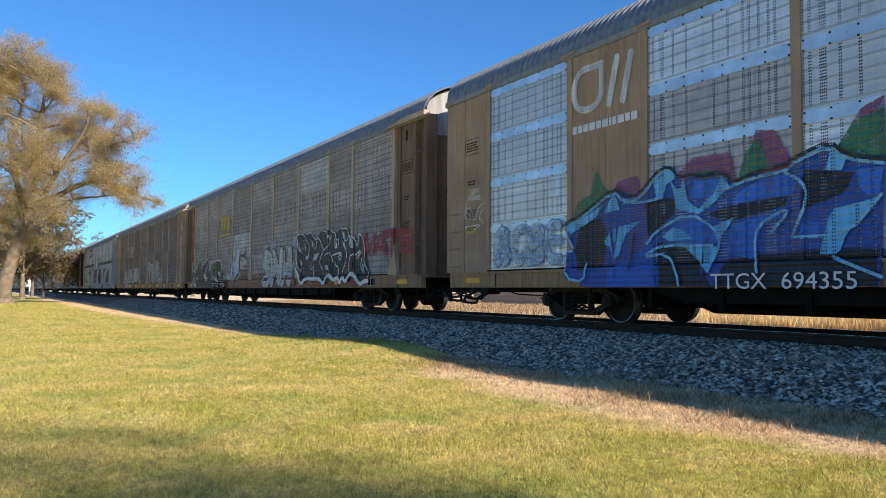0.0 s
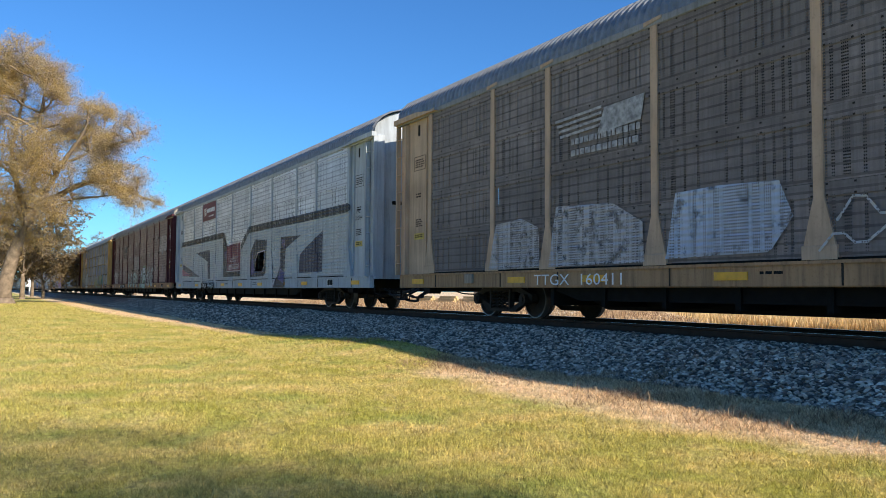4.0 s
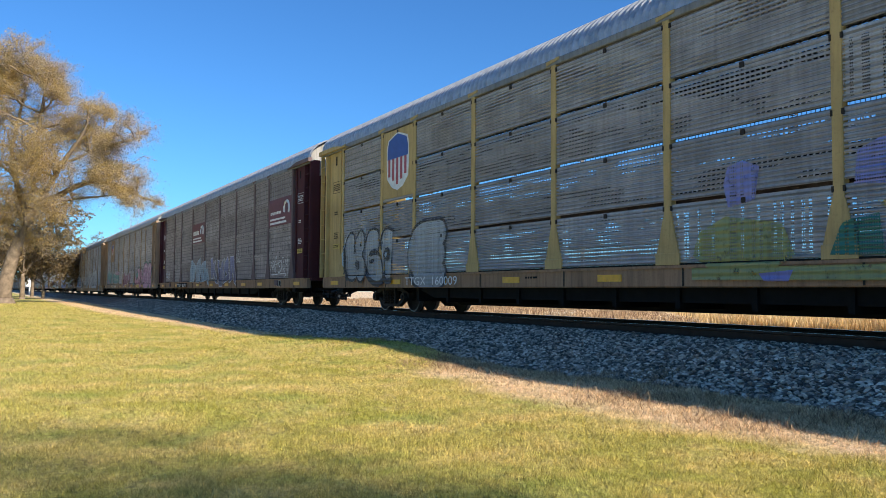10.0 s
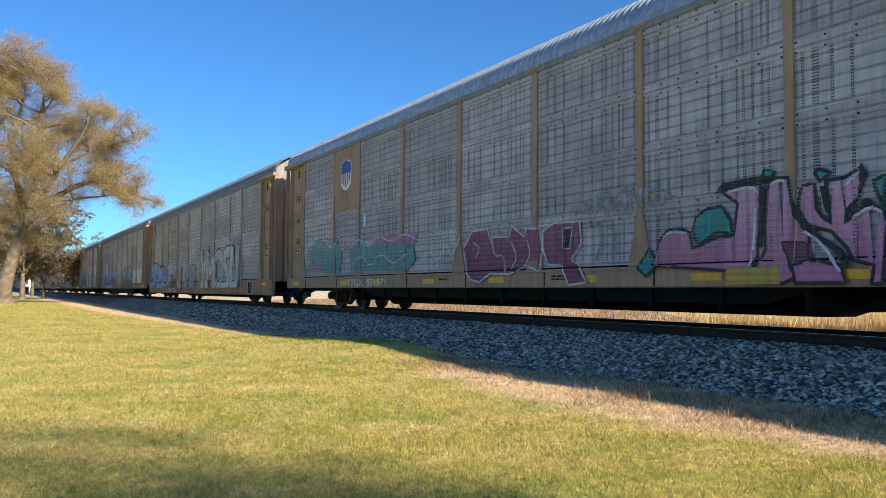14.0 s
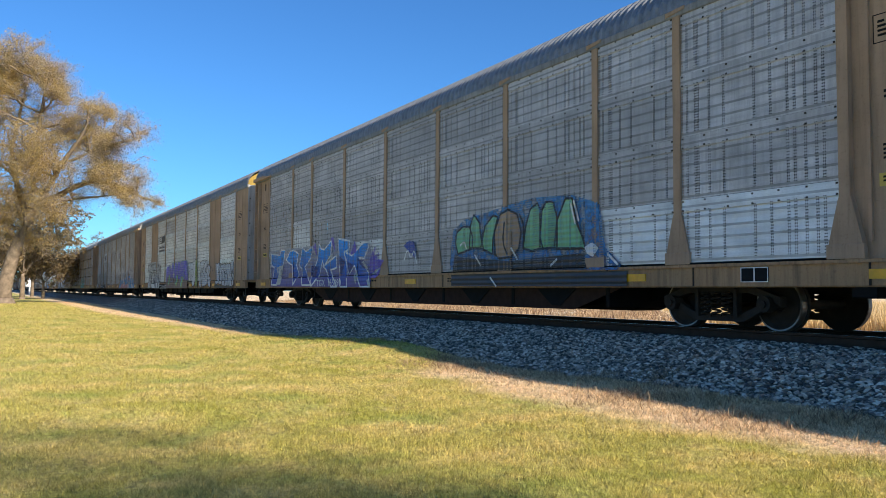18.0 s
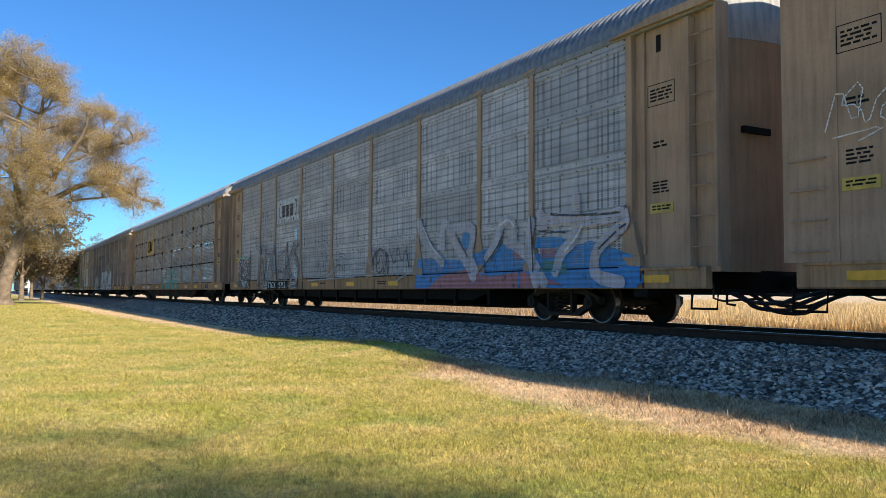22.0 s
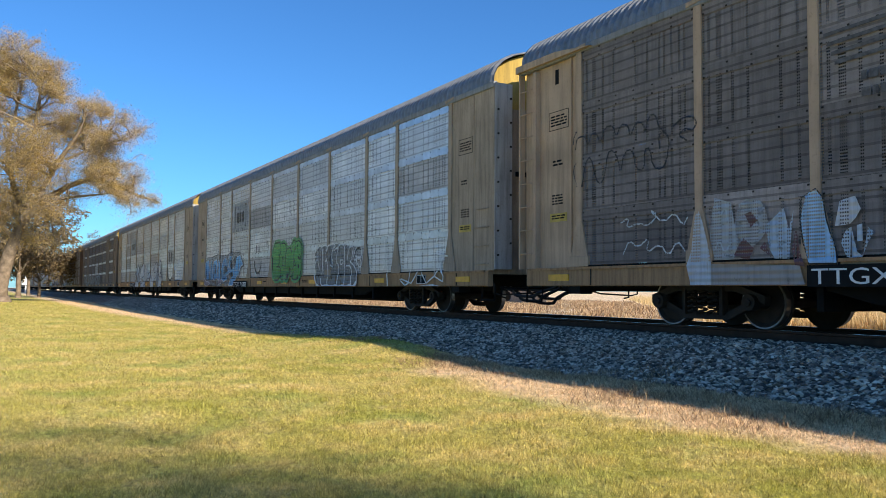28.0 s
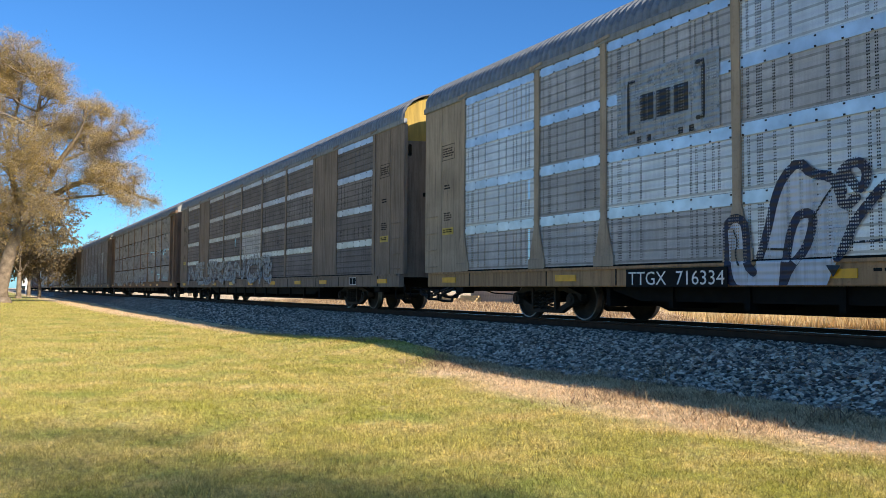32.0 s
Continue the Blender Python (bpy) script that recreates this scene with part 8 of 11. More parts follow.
    drawn.append(("b", [(9.33, 1.44), (9.42, 1.65), (10.22, 1.61), (10.39, 1.39)]))
    drawn.append(("b", [(10.8, 1.37), (11.03, 1.51), (11.11, 1.36), (10.95, 1.06)]))
    drawn.append(("b", [(11.25, 0.95), (11.26, 1.2), (11.69, 1.33), (11.97, 1.03), (11.9, 0.89)]))
    drawn.append(("b", [(11.94, 1.03), (12.3, 1.02), (12.36, 0.75), (12.21, 0.68), (11.97, 0.84)]))
    drawn.append(("r", [(8.55, 1.41), (9.24, 1.39), (9.33, 1.22), (8.65, 1.24)]))
    drawn.append(("r", [(9.52, 1.43), (9.96, 1.41), (10.05, 1.24), (9.52, 1.26)]))
    drawn.append(("r", [(6.64, 0.73), (7.36, 0.91), (7.81, 0.72)]))
    drawn.append(("r", [(9.05, 0.75), (9.61, 0.88), (10.31, 0.71)]))
    drawn.append(("r", [(11.33, 0.71), (11.69, 0.85), (11.9, 0.7)]))
    drawn.append(("t", [(9.52, 0.99), (9.61, 1.21), (10.31, 1.13), (10.39, 0.92)]))
    drawn.append(("p", [(4.49, 2.29), (4.67, 1.86), (5.32, 1.48), (5.65, 1.27)]))
    drawn.append(("p", [(5.65, 1.6), (5.64, 2.14), (5.85, 2.19), (6.12, 1.85), (6.51, 1.44), (7.12, 0.91)]))
    drawn.append(("p", [(6.12, 2.04), (7.07, 2.04), (7.02, 1.67), (6.88, 1.42), (7.17, 1.04)]))
    drawn.append(("p", [(7.63, 1.33), (8.02, 1.62), (8.13, 1.97), (8.34, 2.07), (8.55, 2), (8.69, 1.75), (8.45, 1.59)]))
    drawn.append(("p", [(8.55, 1.59), (8.95, 1.4), (9.24, 1.22), (9.43, 0.77)]))
    drawn.append(("p", [(9.24, 1.95), (9.14, 1.56), (9.33, 1.1), (9.7, 0.77)]))
    drawn.append(("p", [(9.52, 2.09), (9.7, 1.91), (9.61, 1.81)]))
    drawn.append(("p", [(9.79, 1.96), (10.48, 1.93)]))
    drawn.append(("p", [(10.61, 2.31), (10.61, 1.9), (10.64, 1.58), (10.14, 1.29), (10.05, 0.98)]))
    drawn.append(("p", [(10.72, 1.87), (11.41, 1.86), (11.91, 1.94), (11.95, 1.75), (11.7, 1.62), (11.26, 1.4), (11.11, 1.16), (11.18, 0.86), (11.83, 0.75)]))
    drawn.append(("i", [(9.88, 2.06), (10.48, 1.99), (11.84, 1.92), (11.95, 2.03)]))
    drawn.append(("i", [(9.24, 2.06), (9.33, 0.99)]))
    drawn.append(("i", [(7.36, 1.03), (8.02, 1.5), (8.19, 1.73)]))
    drawn.append(("i", [(9.52, 1.76), (10.31, 1.69)]))
    drawn.append(("i", [(11.26, 1.35), (11.77, 1.66), (11.95, 1.72)]))
    drawn.append(("l", [(4.67, 2.21), (5.17, 1.63), (5.59, 1.41)]))
    drawn.append(("l", [(8.13, 1.97), (8.44, 2.09), (8.65, 1.93)]))
    drawn.append(("l", [(10.31, 1.34), (10.64, 1.58), (10.8, 1.78)]))
    drawn.append(("i", [(1.8, 1.31), (1.87, 1.78), (2.11, 1.22), (2.28, 1.68), (2.47, 1.17)]))
    drawn.append(("i", [(2.81, 1.73), (3.16, 1.2), (3.32, 1.86), (3.56, 1.26), (3.81, 1.76), (3.98, 1.18)]))
    mural(car["L"], sp["L"], drawn, {"b": ((0.03, 0.22, 0.52), (0.05, 0.28, 0.56), None, 0, 0.25), "r": ((0.34, 0.13, 0.15), (0.40, 0.22, 0.24), None, 0, 0.3), "t": ((0.06, 0.22, 0.20), (0.06, 0.22, 0.20), None, 0, 0.3), "p": (None, None, (0.52, 0.48, 0.50), 0.24, 0.3), "i": (None, None, (0.06, 0.055, 0.06), 0.045, 0.1), "l": (None, None, WHITE, 0.05, 0.1)}, "chalky white, pink and blue lettering")
    p("L", -3.8, 4.2, 1.0, 1.8, "HRSENIOR", None, CHALK, None, "tag", 0.06, 0, 122, wear=0.5)
    drawn = []
    drawn.append(("g", [(-12.24, 1.8), (-12.19, 2.03), (-10.89, 2.03), (-10.6, 1.99), (-10.67, 1.83), (-12.05, 1.9)]))
    drawn.append(("k", [(-12.19, 1.91), (-11.96, 1.94), (-11.28, 1.89), (-10.82, 1.88), (-10.4, 2.1), (-10.43, 0.68), (-12.3, 0.76), (-12.25, 1.09), (-12.2, 1.48)]))
    drawn.append(("c", [(-11.55, 1.03), (-11.39, 0.8), (-11.23, 0.72), (-11.07, 0.76), (-10.93, 1.01)]))
    drawn.append(("l", [(-12.07, 1.92), (-11.79, 1.76), (-11.66, 1.61), (-11.88, 1.6), (-11.9, 1.46)]))
    drawn.append(("l", [(-11.74, 1.87), (-11.53, 1.66), (-11.29, 1.58), (-11.27, 1.53), (-10.94, 1.5)]))
    drawn.append(("l", [(-11.88, 1.35), (-11.58, 1.22), (-11.29, 1.35), (-10.94, 1.49), (-11.09, 1.62), (-11.45, 1.84), (-10.86, 1.83), (-10.75, 1.77), (-10.86, 1.74), (-10.72, 1.52), (-10.57, 1.54)]))
    drawn.append(("l", [(-11.58, 1.22), (-11.46, 1.25), (-11.38, 1.1), (-11.37, 1.43)]))
    drawn.append(("l", [(-11.3, 1.2), (-11.14, 1.27), (-11.06, 1.33), (-10.98, 1.4), (-10.97, 1.29), (-10.76, 1.3)]))
    drawn.append(("l", [(-10.75, 1.77), (-10.57, 1.88), (-10.46, 1.97)]))
    drawn.append(("l", [(-10.72, 1.52), (-10.68, 1.45), (-10.42, 1.09)]))
    drawn.append(("l", [(-12.2, 1.48), (-11.97, 1.43)]))
    drawn.append(("l", [(-12.19, 1.76), (-12.15, 1.79), (-12.04, 1.74), (-12.04, 1.59), (-12.15, 1.57), (-12.2, 1.68)]))
    drawn.append(("l", [(-11.8, 1.15), (-11.8, 1.04), (-11.63, 1.03), (-11.63, 1.14)]))
    drawn.append(("l", [(-11.55, 1.03), (-11.38, 0.84), (-11.23, 0.73), (-11.07, 0.76), (-10.95, 0.97)]))
    drawn.append(("l", [(-11.47, 0.84), (-11.38, 0.91), (-11.31, 0.77)]))
    drawn.append(("l", [(-10.8, 0.97), (-10.59, 0.79), (-10.43, 0.72)]))
    drawn.append(("l", [(-11.06, 1.05), (-10.83, 1.18), (-10.69, 1.21), (-10.58, 1.06)]))
    mural(car["L"], sp["L"], drawn, {"g": ((0.16, 0.34, 0.24), (0.26, 0.46, 0.38), None, 0, 0.5), "k": ((0.07, 0.06, 0.068), (0.10, 0.085, 0.10), None, 0, 0.15), "c": ((0.30, 0.30, 0.30), (0.36, 0.36, 0.36), None, 0, 0.3), "l": (None, None, (0.62, 0.64, 0.66), 0.035, 0.0)}, "dark lettering with a net of thin white lines")
    p("L", -9.3, -4.4, 0.7, 2.35, "NZAEKS", ((0.10, 0.09, 0.11), (0.20, 0.17, 0.19)), CHALK, None, "wild", 0.24, 0.025, 123, (0.38, 0.42, 0.40), 0.3)
    p("L", -9.2, -4.6, 0.75, 2.2, "NOVASRE", None, CHALK, None, "tag", 0.05, 0, 127, wear=0.2)
    drawn = []
    drawn.append(("i", [(-1.16, 1.1), (-0.96, 1.46), (-0.77, 1.67), (-0.46, 1.61), (-0.35, 1.34), (-0.35, 0.98)]))
    drawn.append(("i", [(-0.83, 1.72), (-0.52, 1.75), (-0.29, 1.64), (-0.23, 1.33)]))
    drawn.append(("j", [(1.76, 1.3), (1.72, 1.53), (1.89, 1.67), (2.14, 1.76), (2.33, 1.7), (2.41, 1.48), (2.36, 1.2), (2.12, 1.07), (2, 1.14)]))
    drawn.append(("j", [(1.96, 1.15), (1.96, 1.59), (2.1, 1.72)]))
    drawn.append(("j", [(2.41, 1.69), (2.52, 1.61), (2.6, 1.47), (2.51, 1.19), (2.36, 1.06)]))
    drawn.append(("j", [(2.56, 1.61), (2.71, 1.49), (2.66, 1.05)]))
    drawn.append(("i", [(-2.92, 1.15), (-2.75, 1.76), (-2.68, 1.14)]))
    drawn.append(("i", [(-2.21, 1.83), (-2.06, 1.22), (-1.92, 1.22), (-1.84, 1.7)]))
    drawn.append(("i", [(-2.6, 1.14), (-2.52, 1.6), (-2.36, 1.19)]))
    drawn.append(("i", [(-1.16, 1.28), (-0.77, 1.45), (-0.47, 1.25)]))
    mural(car["L"], sp["L"], drawn, {"i": (None, None, (0.06, 0.06, 0.07), 0.035, 0.1), "j": (None, None, (0.05, 0.045, 0.07), 0.06, 0.1)}, "thin dark looping scrawl")
    bracket_logo(car["L"], sp["L"], -6.7, -4.85, 3.2, 3.8, INK, (0.62, 0.65, 0.68))
    number_plate_band(car["L"], -7.82, -5.61, 0.69, 0.92, "TTGX  157521")
    # M
    TURQ = (0.01, 0.36, 0.32)
    drawn = []
    drawn.append(("u", [(1.81, 1.22), (1.88, 2.08), (3.17, 2.19), (3.29, 1.31)]))
    drawn.append(("u", [(-0.98, 1.34), (0.09, 1.88), (1.29, 1.88), (1.28, 1.25), (0.23, 1.24)]))
    drawn.append(("t", [(-1.07, 0.7), (-0.98, 0.98), (-0.58, 1), (-0.66, 0.7)]))
    drawn.append(("t", [(-1.15, 1.09), (-1.15, 1.35), (-0.66, 1.33), (-0.58, 1.04)]))
    drawn.append(("t", [(0.01, 0.7), (0.06, 1.01), (1.34, 1.02), (1.4, 0.89), (1.28, 0.69)]))
    drawn.append(("t", [(0.09, 1.06), (0.23, 1.24), (1.28, 1.25), (1.3, 1.07)]))
    drawn.append(("t", [(1.36, 0.98), (1.34, 1.24), (1.73, 1.24), (1.87, 1.01)]))
    drawn.append(("t", [(1.4, 1.26), (1.41, 1.86), (1.59, 1.87), (1.7, 1.32)]))
    drawn.append(("t", [(1.81, 0.69), (1.69, 0.88), (1.87, 1.01), (2.71, 1.05), (2.76, 0.68)]))
    drawn.append(("t", [(2.91, 0.98), (3.42, 1.02), (3.67, 0.68), (3, 0.68), (3.1, 0.82)]))
    drawn.append(("t", [(1.81, 1.05), (1.81, 1.22), (2.51, 1.23), (3.29, 1.24), (3.38, 1.08)]))
    drawn.append(("l", [(4.27, 2.13), (4.61, 2.09)]))
    mural(car["M"], sp["M"], drawn, {"u": (TURQ, TURQ, None, 0, 0.95), "t": ((0.01, 0.30, 0.30), (0.01, 0.34, 0.33), None, 0, 0.12), "l": (None, None, TURQ, 0.05, 0.3)}, "rolled-on turquoise paint")
    sign(car["M"], -7.18, -4.47, 2.98, 4.03, PAINT["yellow"], -1.55, "gold board with a black looping emblem")
    part("emblem_ring", Shape().tube([(-6.0, -1.552, 3.88), (-6.45, -1.552, 3.86), (-6.6, -1.552, 3.75), (-6.62, -1.552, 3.3), (-6.5, -1.552, 3.2), (-6.05, -1.552, 3.22), (-5.95, -1.552, 3.3), (-5.85, -1.552, 3.85)], 0.045, 4).mesh("ring"), PAINT["rust"], car["M"], label="faded dark open ring of an emblem")
    for x, lean in ((-5.62, 0.0), (-5.22, 0.1)):
        part("emblem_bar", Shape().tube([(x, -1.552, 3.22), (x + lean, -1.552, 3.88)], 0.045, 4).mesh("bar"), PAINT["rust"], car["M"])
    p("M", -11.9, -9.4, 1.0, 1.7, "HANPIKS", None, CHALK, None, "tag", 0.03, 0, 131)
    number_plate_band(car["M"], -8.1, -5.6, 0.73, 0.93, "CNA  712486", False)
    # N
    drawn = []
    drawn.append(("i", [(-12.1, 3.14), (-12.04, 3.33), (-11.83, 3.35), (-11.75, 3.13), (-11.68, 3.34), (-11.52, 3.35), (-11.42, 3.13), (-11.3, 3.41), (-11.08, 3.4), (-11.01, 3.17), (-10.9, 3.39), (-10.71, 3.34), (-10.67, 3.11), (-10.53, 3.37), (-10.34, 3.29), (-10.34, 3.1), (-10.23, 3.41), (-10.08, 3.41), (-10.02, 3.19), (-9.9, 3.1)]))
    drawn.append(("i", [(-11.91, 2.44), (-11.83, 2.84), (-11.68, 2.97), (-11.53, 2.5), (-11.42, 2.43), (-11.31, 2.52), (-11.23, 2.95), (-11.09, 2.98), (-10.95, 2.77), (-10.91, 2.52), (-10.81, 2.91), (-10.6, 2.91), (-10.54, 2.57), (-10.34, 2.53), (-10.34, 2.87), (-10.21, 2.88), (-10.15, 2.56), (-9.96, 2.49), (-9.84, 2.61), (-9.78, 2.96), (-9.9, 3.1), (-10.02, 3.05), (-9.99, 2.84)]))
    drawn.append(("i", [(-9.72, 3.13), (-9.54, 3.23), (-9.34, 3.24), (-9.2, 3.13), (-9.28, 3.01), (-9.48, 3.06), (-9.6, 2.98), (-9.43, 2.88)]))
    drawn.append(("i", [(-12.2, 3.25), (-12.17, 3.41), (-12.04, 3.44)]))
    drawn.append(("i", [(-12.04, 2.45), (-12.2, 2.68), (-12.17, 2.86), (-12.07, 2.87)]))
    drawn.append(("s", [(-8.94, 0.96), (-7.42, 0.91), (-7.4, 0.63), (-8.94, 0.63)]))
    drawn.append(("w", [(-9.38, 0.63), (-9.42, 0.95), (-9.32, 1.21), (-9.27, 1.68), (-9.16, 1.78), (-9.1, 1.54), (-8.94, 0.98), (-8.94, 0.63)]))
    drawn.append(("p", [(-8.92, 1.94), (-8.54, 1.82), (-8.54, 1.5), (-8.45, 1.25), (-8.55, 1), (-8.91, 0.99), (-8.97, 1.36)]))
    drawn.append(("p", [(-8.54, 1.5), (-8.49, 1.78), (-8.34, 1.87), (-8.1, 1.82), (-7.97, 1.65), (-7.95, 1.46), (-8.06, 1.31), (-8.25, 1.16), (-8.45, 1.29)]))
    drawn.append(("b", [(-8.35, 1.48), (-8.36, 1.65), (-8.25, 1.68), (-8.15, 1.55), (-8.2, 1.44)]))
    drawn.append(("b", [(-8.55, 1.08), (-8.4, 1.33), (-8.21, 1.16), (-8.3, 0.99)]))
    drawn.append(("b", [(-8.11, 1.16), (-7.97, 1.3), (-7.93, 1.03)]))
    drawn.append(("c", [(-8.02, 1.46), (-7.74, 1.67), (-7.61, 1.77), (-7.57, 1.64), (-7.66, 1.44), (-7.58, 1.21), (-7.63, 1), (-7.89, 1.01), (-7.99, 1.23)]))
    drawn.append(("b", [(-7.53, 1.43), (-7.49, 1.13), (-7.39, 0.89), (-7.58, 0.92), (-7.61, 1.13)]))
    drawn.append(("a", [(-7.44, 1.8), (-7.23, 1.89), (-7.13, 1.77), (-7.08, 1.47), (-6.97, 1.11), (-6.94, 0.92), (-7.33, 0.92), (-7.42, 1.2), (-7.46, 1.5)]))
    drawn.append(("w", [(-6.98, 1.39), (-6.96, 1.68), (-6.81, 1.73), (-6.66, 1.75), (-6.63, 1.58), (-6.74, 1.41), (-6.89, 1.39)]))
    drawn.append(("c", [(-6.9, 1.18), (-6.82, 1.35), (-6.6, 1.4), (-6.47, 1.29), (-6.49, 1.16), (-6.67, 1.2), (-6.75, 1.1), (-6.6, 0.99), (-6.82, 0.98)]))
    drawn.append(("b", [(-6.99, 1.25), (-6.9, 1.1), (-6.92, 0.93), (-6.97, 1.11)]))
    drawn.append(("t", [(-10.88, 1.7), (-10.68, 1.78), (-10.75, 1.6), (-10.48, 1.67), (-10.22, 1.61), (-10.03, 1.78), (-10.22, 1.87), (-9.91, 1.63), (-9.67, 1.79), (-9.5, 1.56), (-9.39, 1.68)]))
    drawn.append(("t", [(-10.82, 1.18), (-10.68, 1.41), (-10.48, 1.26), (-10.22, 1.43), (-10.29, 1.16), (-9.98, 1.32), (-9.8, 1.09), (-9.62, 1.35), (-9.45, 1.17)]))
    drawn.append(("t", [(-8.84, 1.85), (-8.79, 1.64), (-8.69, 1.79), (-8.64, 1.59)]))
    drawn.append(("t", [(-8.87, 1.19), (-8.8, 1.31), (-8.7, 1.1), (-8.59, 1.26)]))
    mural(car["N"], sp["N"], drawn, {"i": (None, None, INK, 0.03, 0.0), "s": ((0.36, 0.31, 0.27), (0.36, 0.31, 0.27), None, 0, 0.35), "w": ((0.55, 0.56, 0.58), (0.66, 0.67, 0.68), None, 0, 0.3), "p": ((0.40, 0.41, 0.42), (0.48, 0.50, 0.50), None, 0, 0.45), "b": ((0.16, 0.07, 0.07), (0.16, 0.07, 0.07), None, 0, 0.2), "c": ((0.42, 0.52, 0.62), (0.52, 0.60, 0.66), None, 0, 0.35), "a": ((0.36, 0.58, 0.80), (0.46, 0.66, 0.84), INK, 0.02, 0.1), "t": (None, None, (0.5, 0.56, 0.58), 0.028, 0.2)}, "pale blue, white and brown painted letters")
    p("N", -4.0, 3.2, 0.62, 2.3, "BUTIAB", ((0.50, 0.52, 0.55), (0.66, 0.69, 0.72)), INK, None, "bubble", 0.5, 0.06, 143, wear=0.15)
    chevrons(car["N"], -7.1, -4.6, 2.95, 3.95, CHALK, True)
    number_plate_band(car["N"], -7.29, -4.77, 0.66, 0.87, "TTGX  985441")
    # O
    p("O", -1.2, 2.0, 0.95, 2.2, "EONS", ((0.06, 0.30, 0.06), (0.16, 0.50, 0.14)), INK, (0.10, 0.36, 0.12), "bubble", 0.55, 0.05, 151, wear=0.12)
    drawn = []
    drawn.append(("f", [(3.24, 1.73), (3.68, 1.94), (4.96, 1.95), (5.79, 1.89), (6.42, 1.8), (6.31, 1.4), (6.74, 1.01), (6.71, 0.62), (3.52, 0.63), (3.24, 1.32)]))
    drawn.append(("l", [(3.52, 1.61), (3.18, 1.61), (3.21, 1.73), (3.45, 1.9), (3.71, 1.95), (3.86, 1.89), (3.95, 1.59), (3.91, 1.19), (3.85, 0.8), (3.9, 0.7), (4.11, 0.63)]))
    drawn.append(("l", [(3.49, 1.77), (3.52, 1.46), (3.65, 1.2)]))
    drawn.append(("l", [(3.49, 1.51), (3.29, 1.47), (3.24, 1.22), (3.29, 0.91), (3.52, 0.69), (3.85, 0.59)]))
    drawn.append(("l", [(3.86, 1.91), (4.12, 1.96), (4.33, 1.9), (4.38, 1.8), (4.26, 1.74), (4.4, 1.92), (4.68, 1.96), (4.94, 1.97), (4.96, 1.87), (4.81, 1.81), (4.7, 1.63), (4.75, 1.35)]))
    drawn.append(("l", [(4.19, 1.43), (4.33, 1.47), (4.26, 1.55), (4.4, 1.37), (4.47, 0.98), (4.4, 0.75), (4.5, 0.63), (4.8, 0.61)]))
    drawn.append(("l", [(4.87, 1.76), (5.19, 1.83), (5.25, 1.8), (5.13, 1.61), (5.09, 1.38), (5.25, 1.33), (5.33, 1.14), (5.28, 0.88), (5.18, 0.65), (5.36, 0.59)]))
    drawn.append(("l", [(4.8, 1.49), (4.85, 1.21), (4.64, 1.31)]))
    drawn.append(("l", [(5.19, 1.78), (5.32, 1.91), (5.56, 1.93), (5.73, 1.87), (5.76, 1.65), (5.73, 1.35), (5.78, 1.13), (5.84, 0.87), (5.78, 0.65), (5.94, 0.59)]))
    drawn.append(("l", [(5.43, 1.45), (5.67, 1.44), (5.61, 1.31), (5.41, 1.32), (5.43, 1.45)]))
    drawn.append(("l", [(5.73, 1.93), (5.93, 1.97), (6.13, 1.92), (6.1, 1.75), (6.01, 1.59), (5.95, 1.42)]))
    drawn.append(("l", [(6.13, 1.79), (6.32, 1.84), (6.42, 1.78), (6.36, 1.61), (6.28, 1.4), (6.17, 1.37), (6.44, 1.27), (6.62, 1.14), (6.72, 0.97), (6.74, 0.77), (6.63, 0.65), (6.43, 0.61), (6.27, 0.69)]))
    drawn.append(("l", [(5.9, 1.25), (6.17, 1.26), (6.31, 1.11), (6.35, 0.77), (6.27, 0.69)]))
    drawn.append(("l", [(6.46, 1.52), (6.55, 1.72), (6.75, 1.82), (6.95, 1.82), (7.06, 1.67), (7.04, 1.49), (6.86, 1.47), (6.65, 1.52), (6.46, 1.52)]))
    drawn.append(("l", [(6.54, 1.41), (6.75, 1.46), (6.99, 1.4), (7.05, 1.28), (6.92, 1.17), (6.79, 1.25), (6.65, 1.41)]))
    drawn.append(("h", [(3.52, 0.69), (3.85, 0.59), (4.11, 0.64), (4.4, 0.67), (4.8, 0.61), (5.18, 0.67), (5.36, 0.6), (5.78, 0.67), (5.94, 0.6), (6.27, 0.68), (6.48, 0.6), (6.72, 0.75)]))
    drawn.append(("i", [(6.49, 1.47), (6.6, 1.67), (6.8, 1.77), (6.97, 1.71)]))
    drawn.append(("l", [(8.92, 1.95), (8.63, 1.94), (8.54, 1.87), (8.59, 1.51), (8.66, 1.37)]))
    drawn.append(("l", [(8.47, 1.35), (8.69, 1.3), (8.9, 1.35)]))
    drawn.append(("l", [(8.47, 1.14), (8.69, 1.3), (8.79, 0.95), (8.82, 0.68)]))
    mural(car["O"], sp["O"], drawn, {"f": ((0.20, 0.19, 0.18), (0.26, 0.25, 0.24), None, 0, 0.55), "l": (None, None, (0.72, 0.74, 0.74), 0.055, 0.05), "h": (None, None, (0.72, 0.74, 0.74), 0.11, 0.1), "i": (None, None, INK, 0.05, 0.0)}, "hollow white-edged bubble lettering over grey")
    p("O", 9.3, 12.0, 0.7, 2.1, "SKE", None, WHITE, None, "tag", 0.06, 0, 155, wear=0.1)
    smile(car["O"], sp["O"], -3.6, -2.7, 1.15, 2.3)
    drawn = []
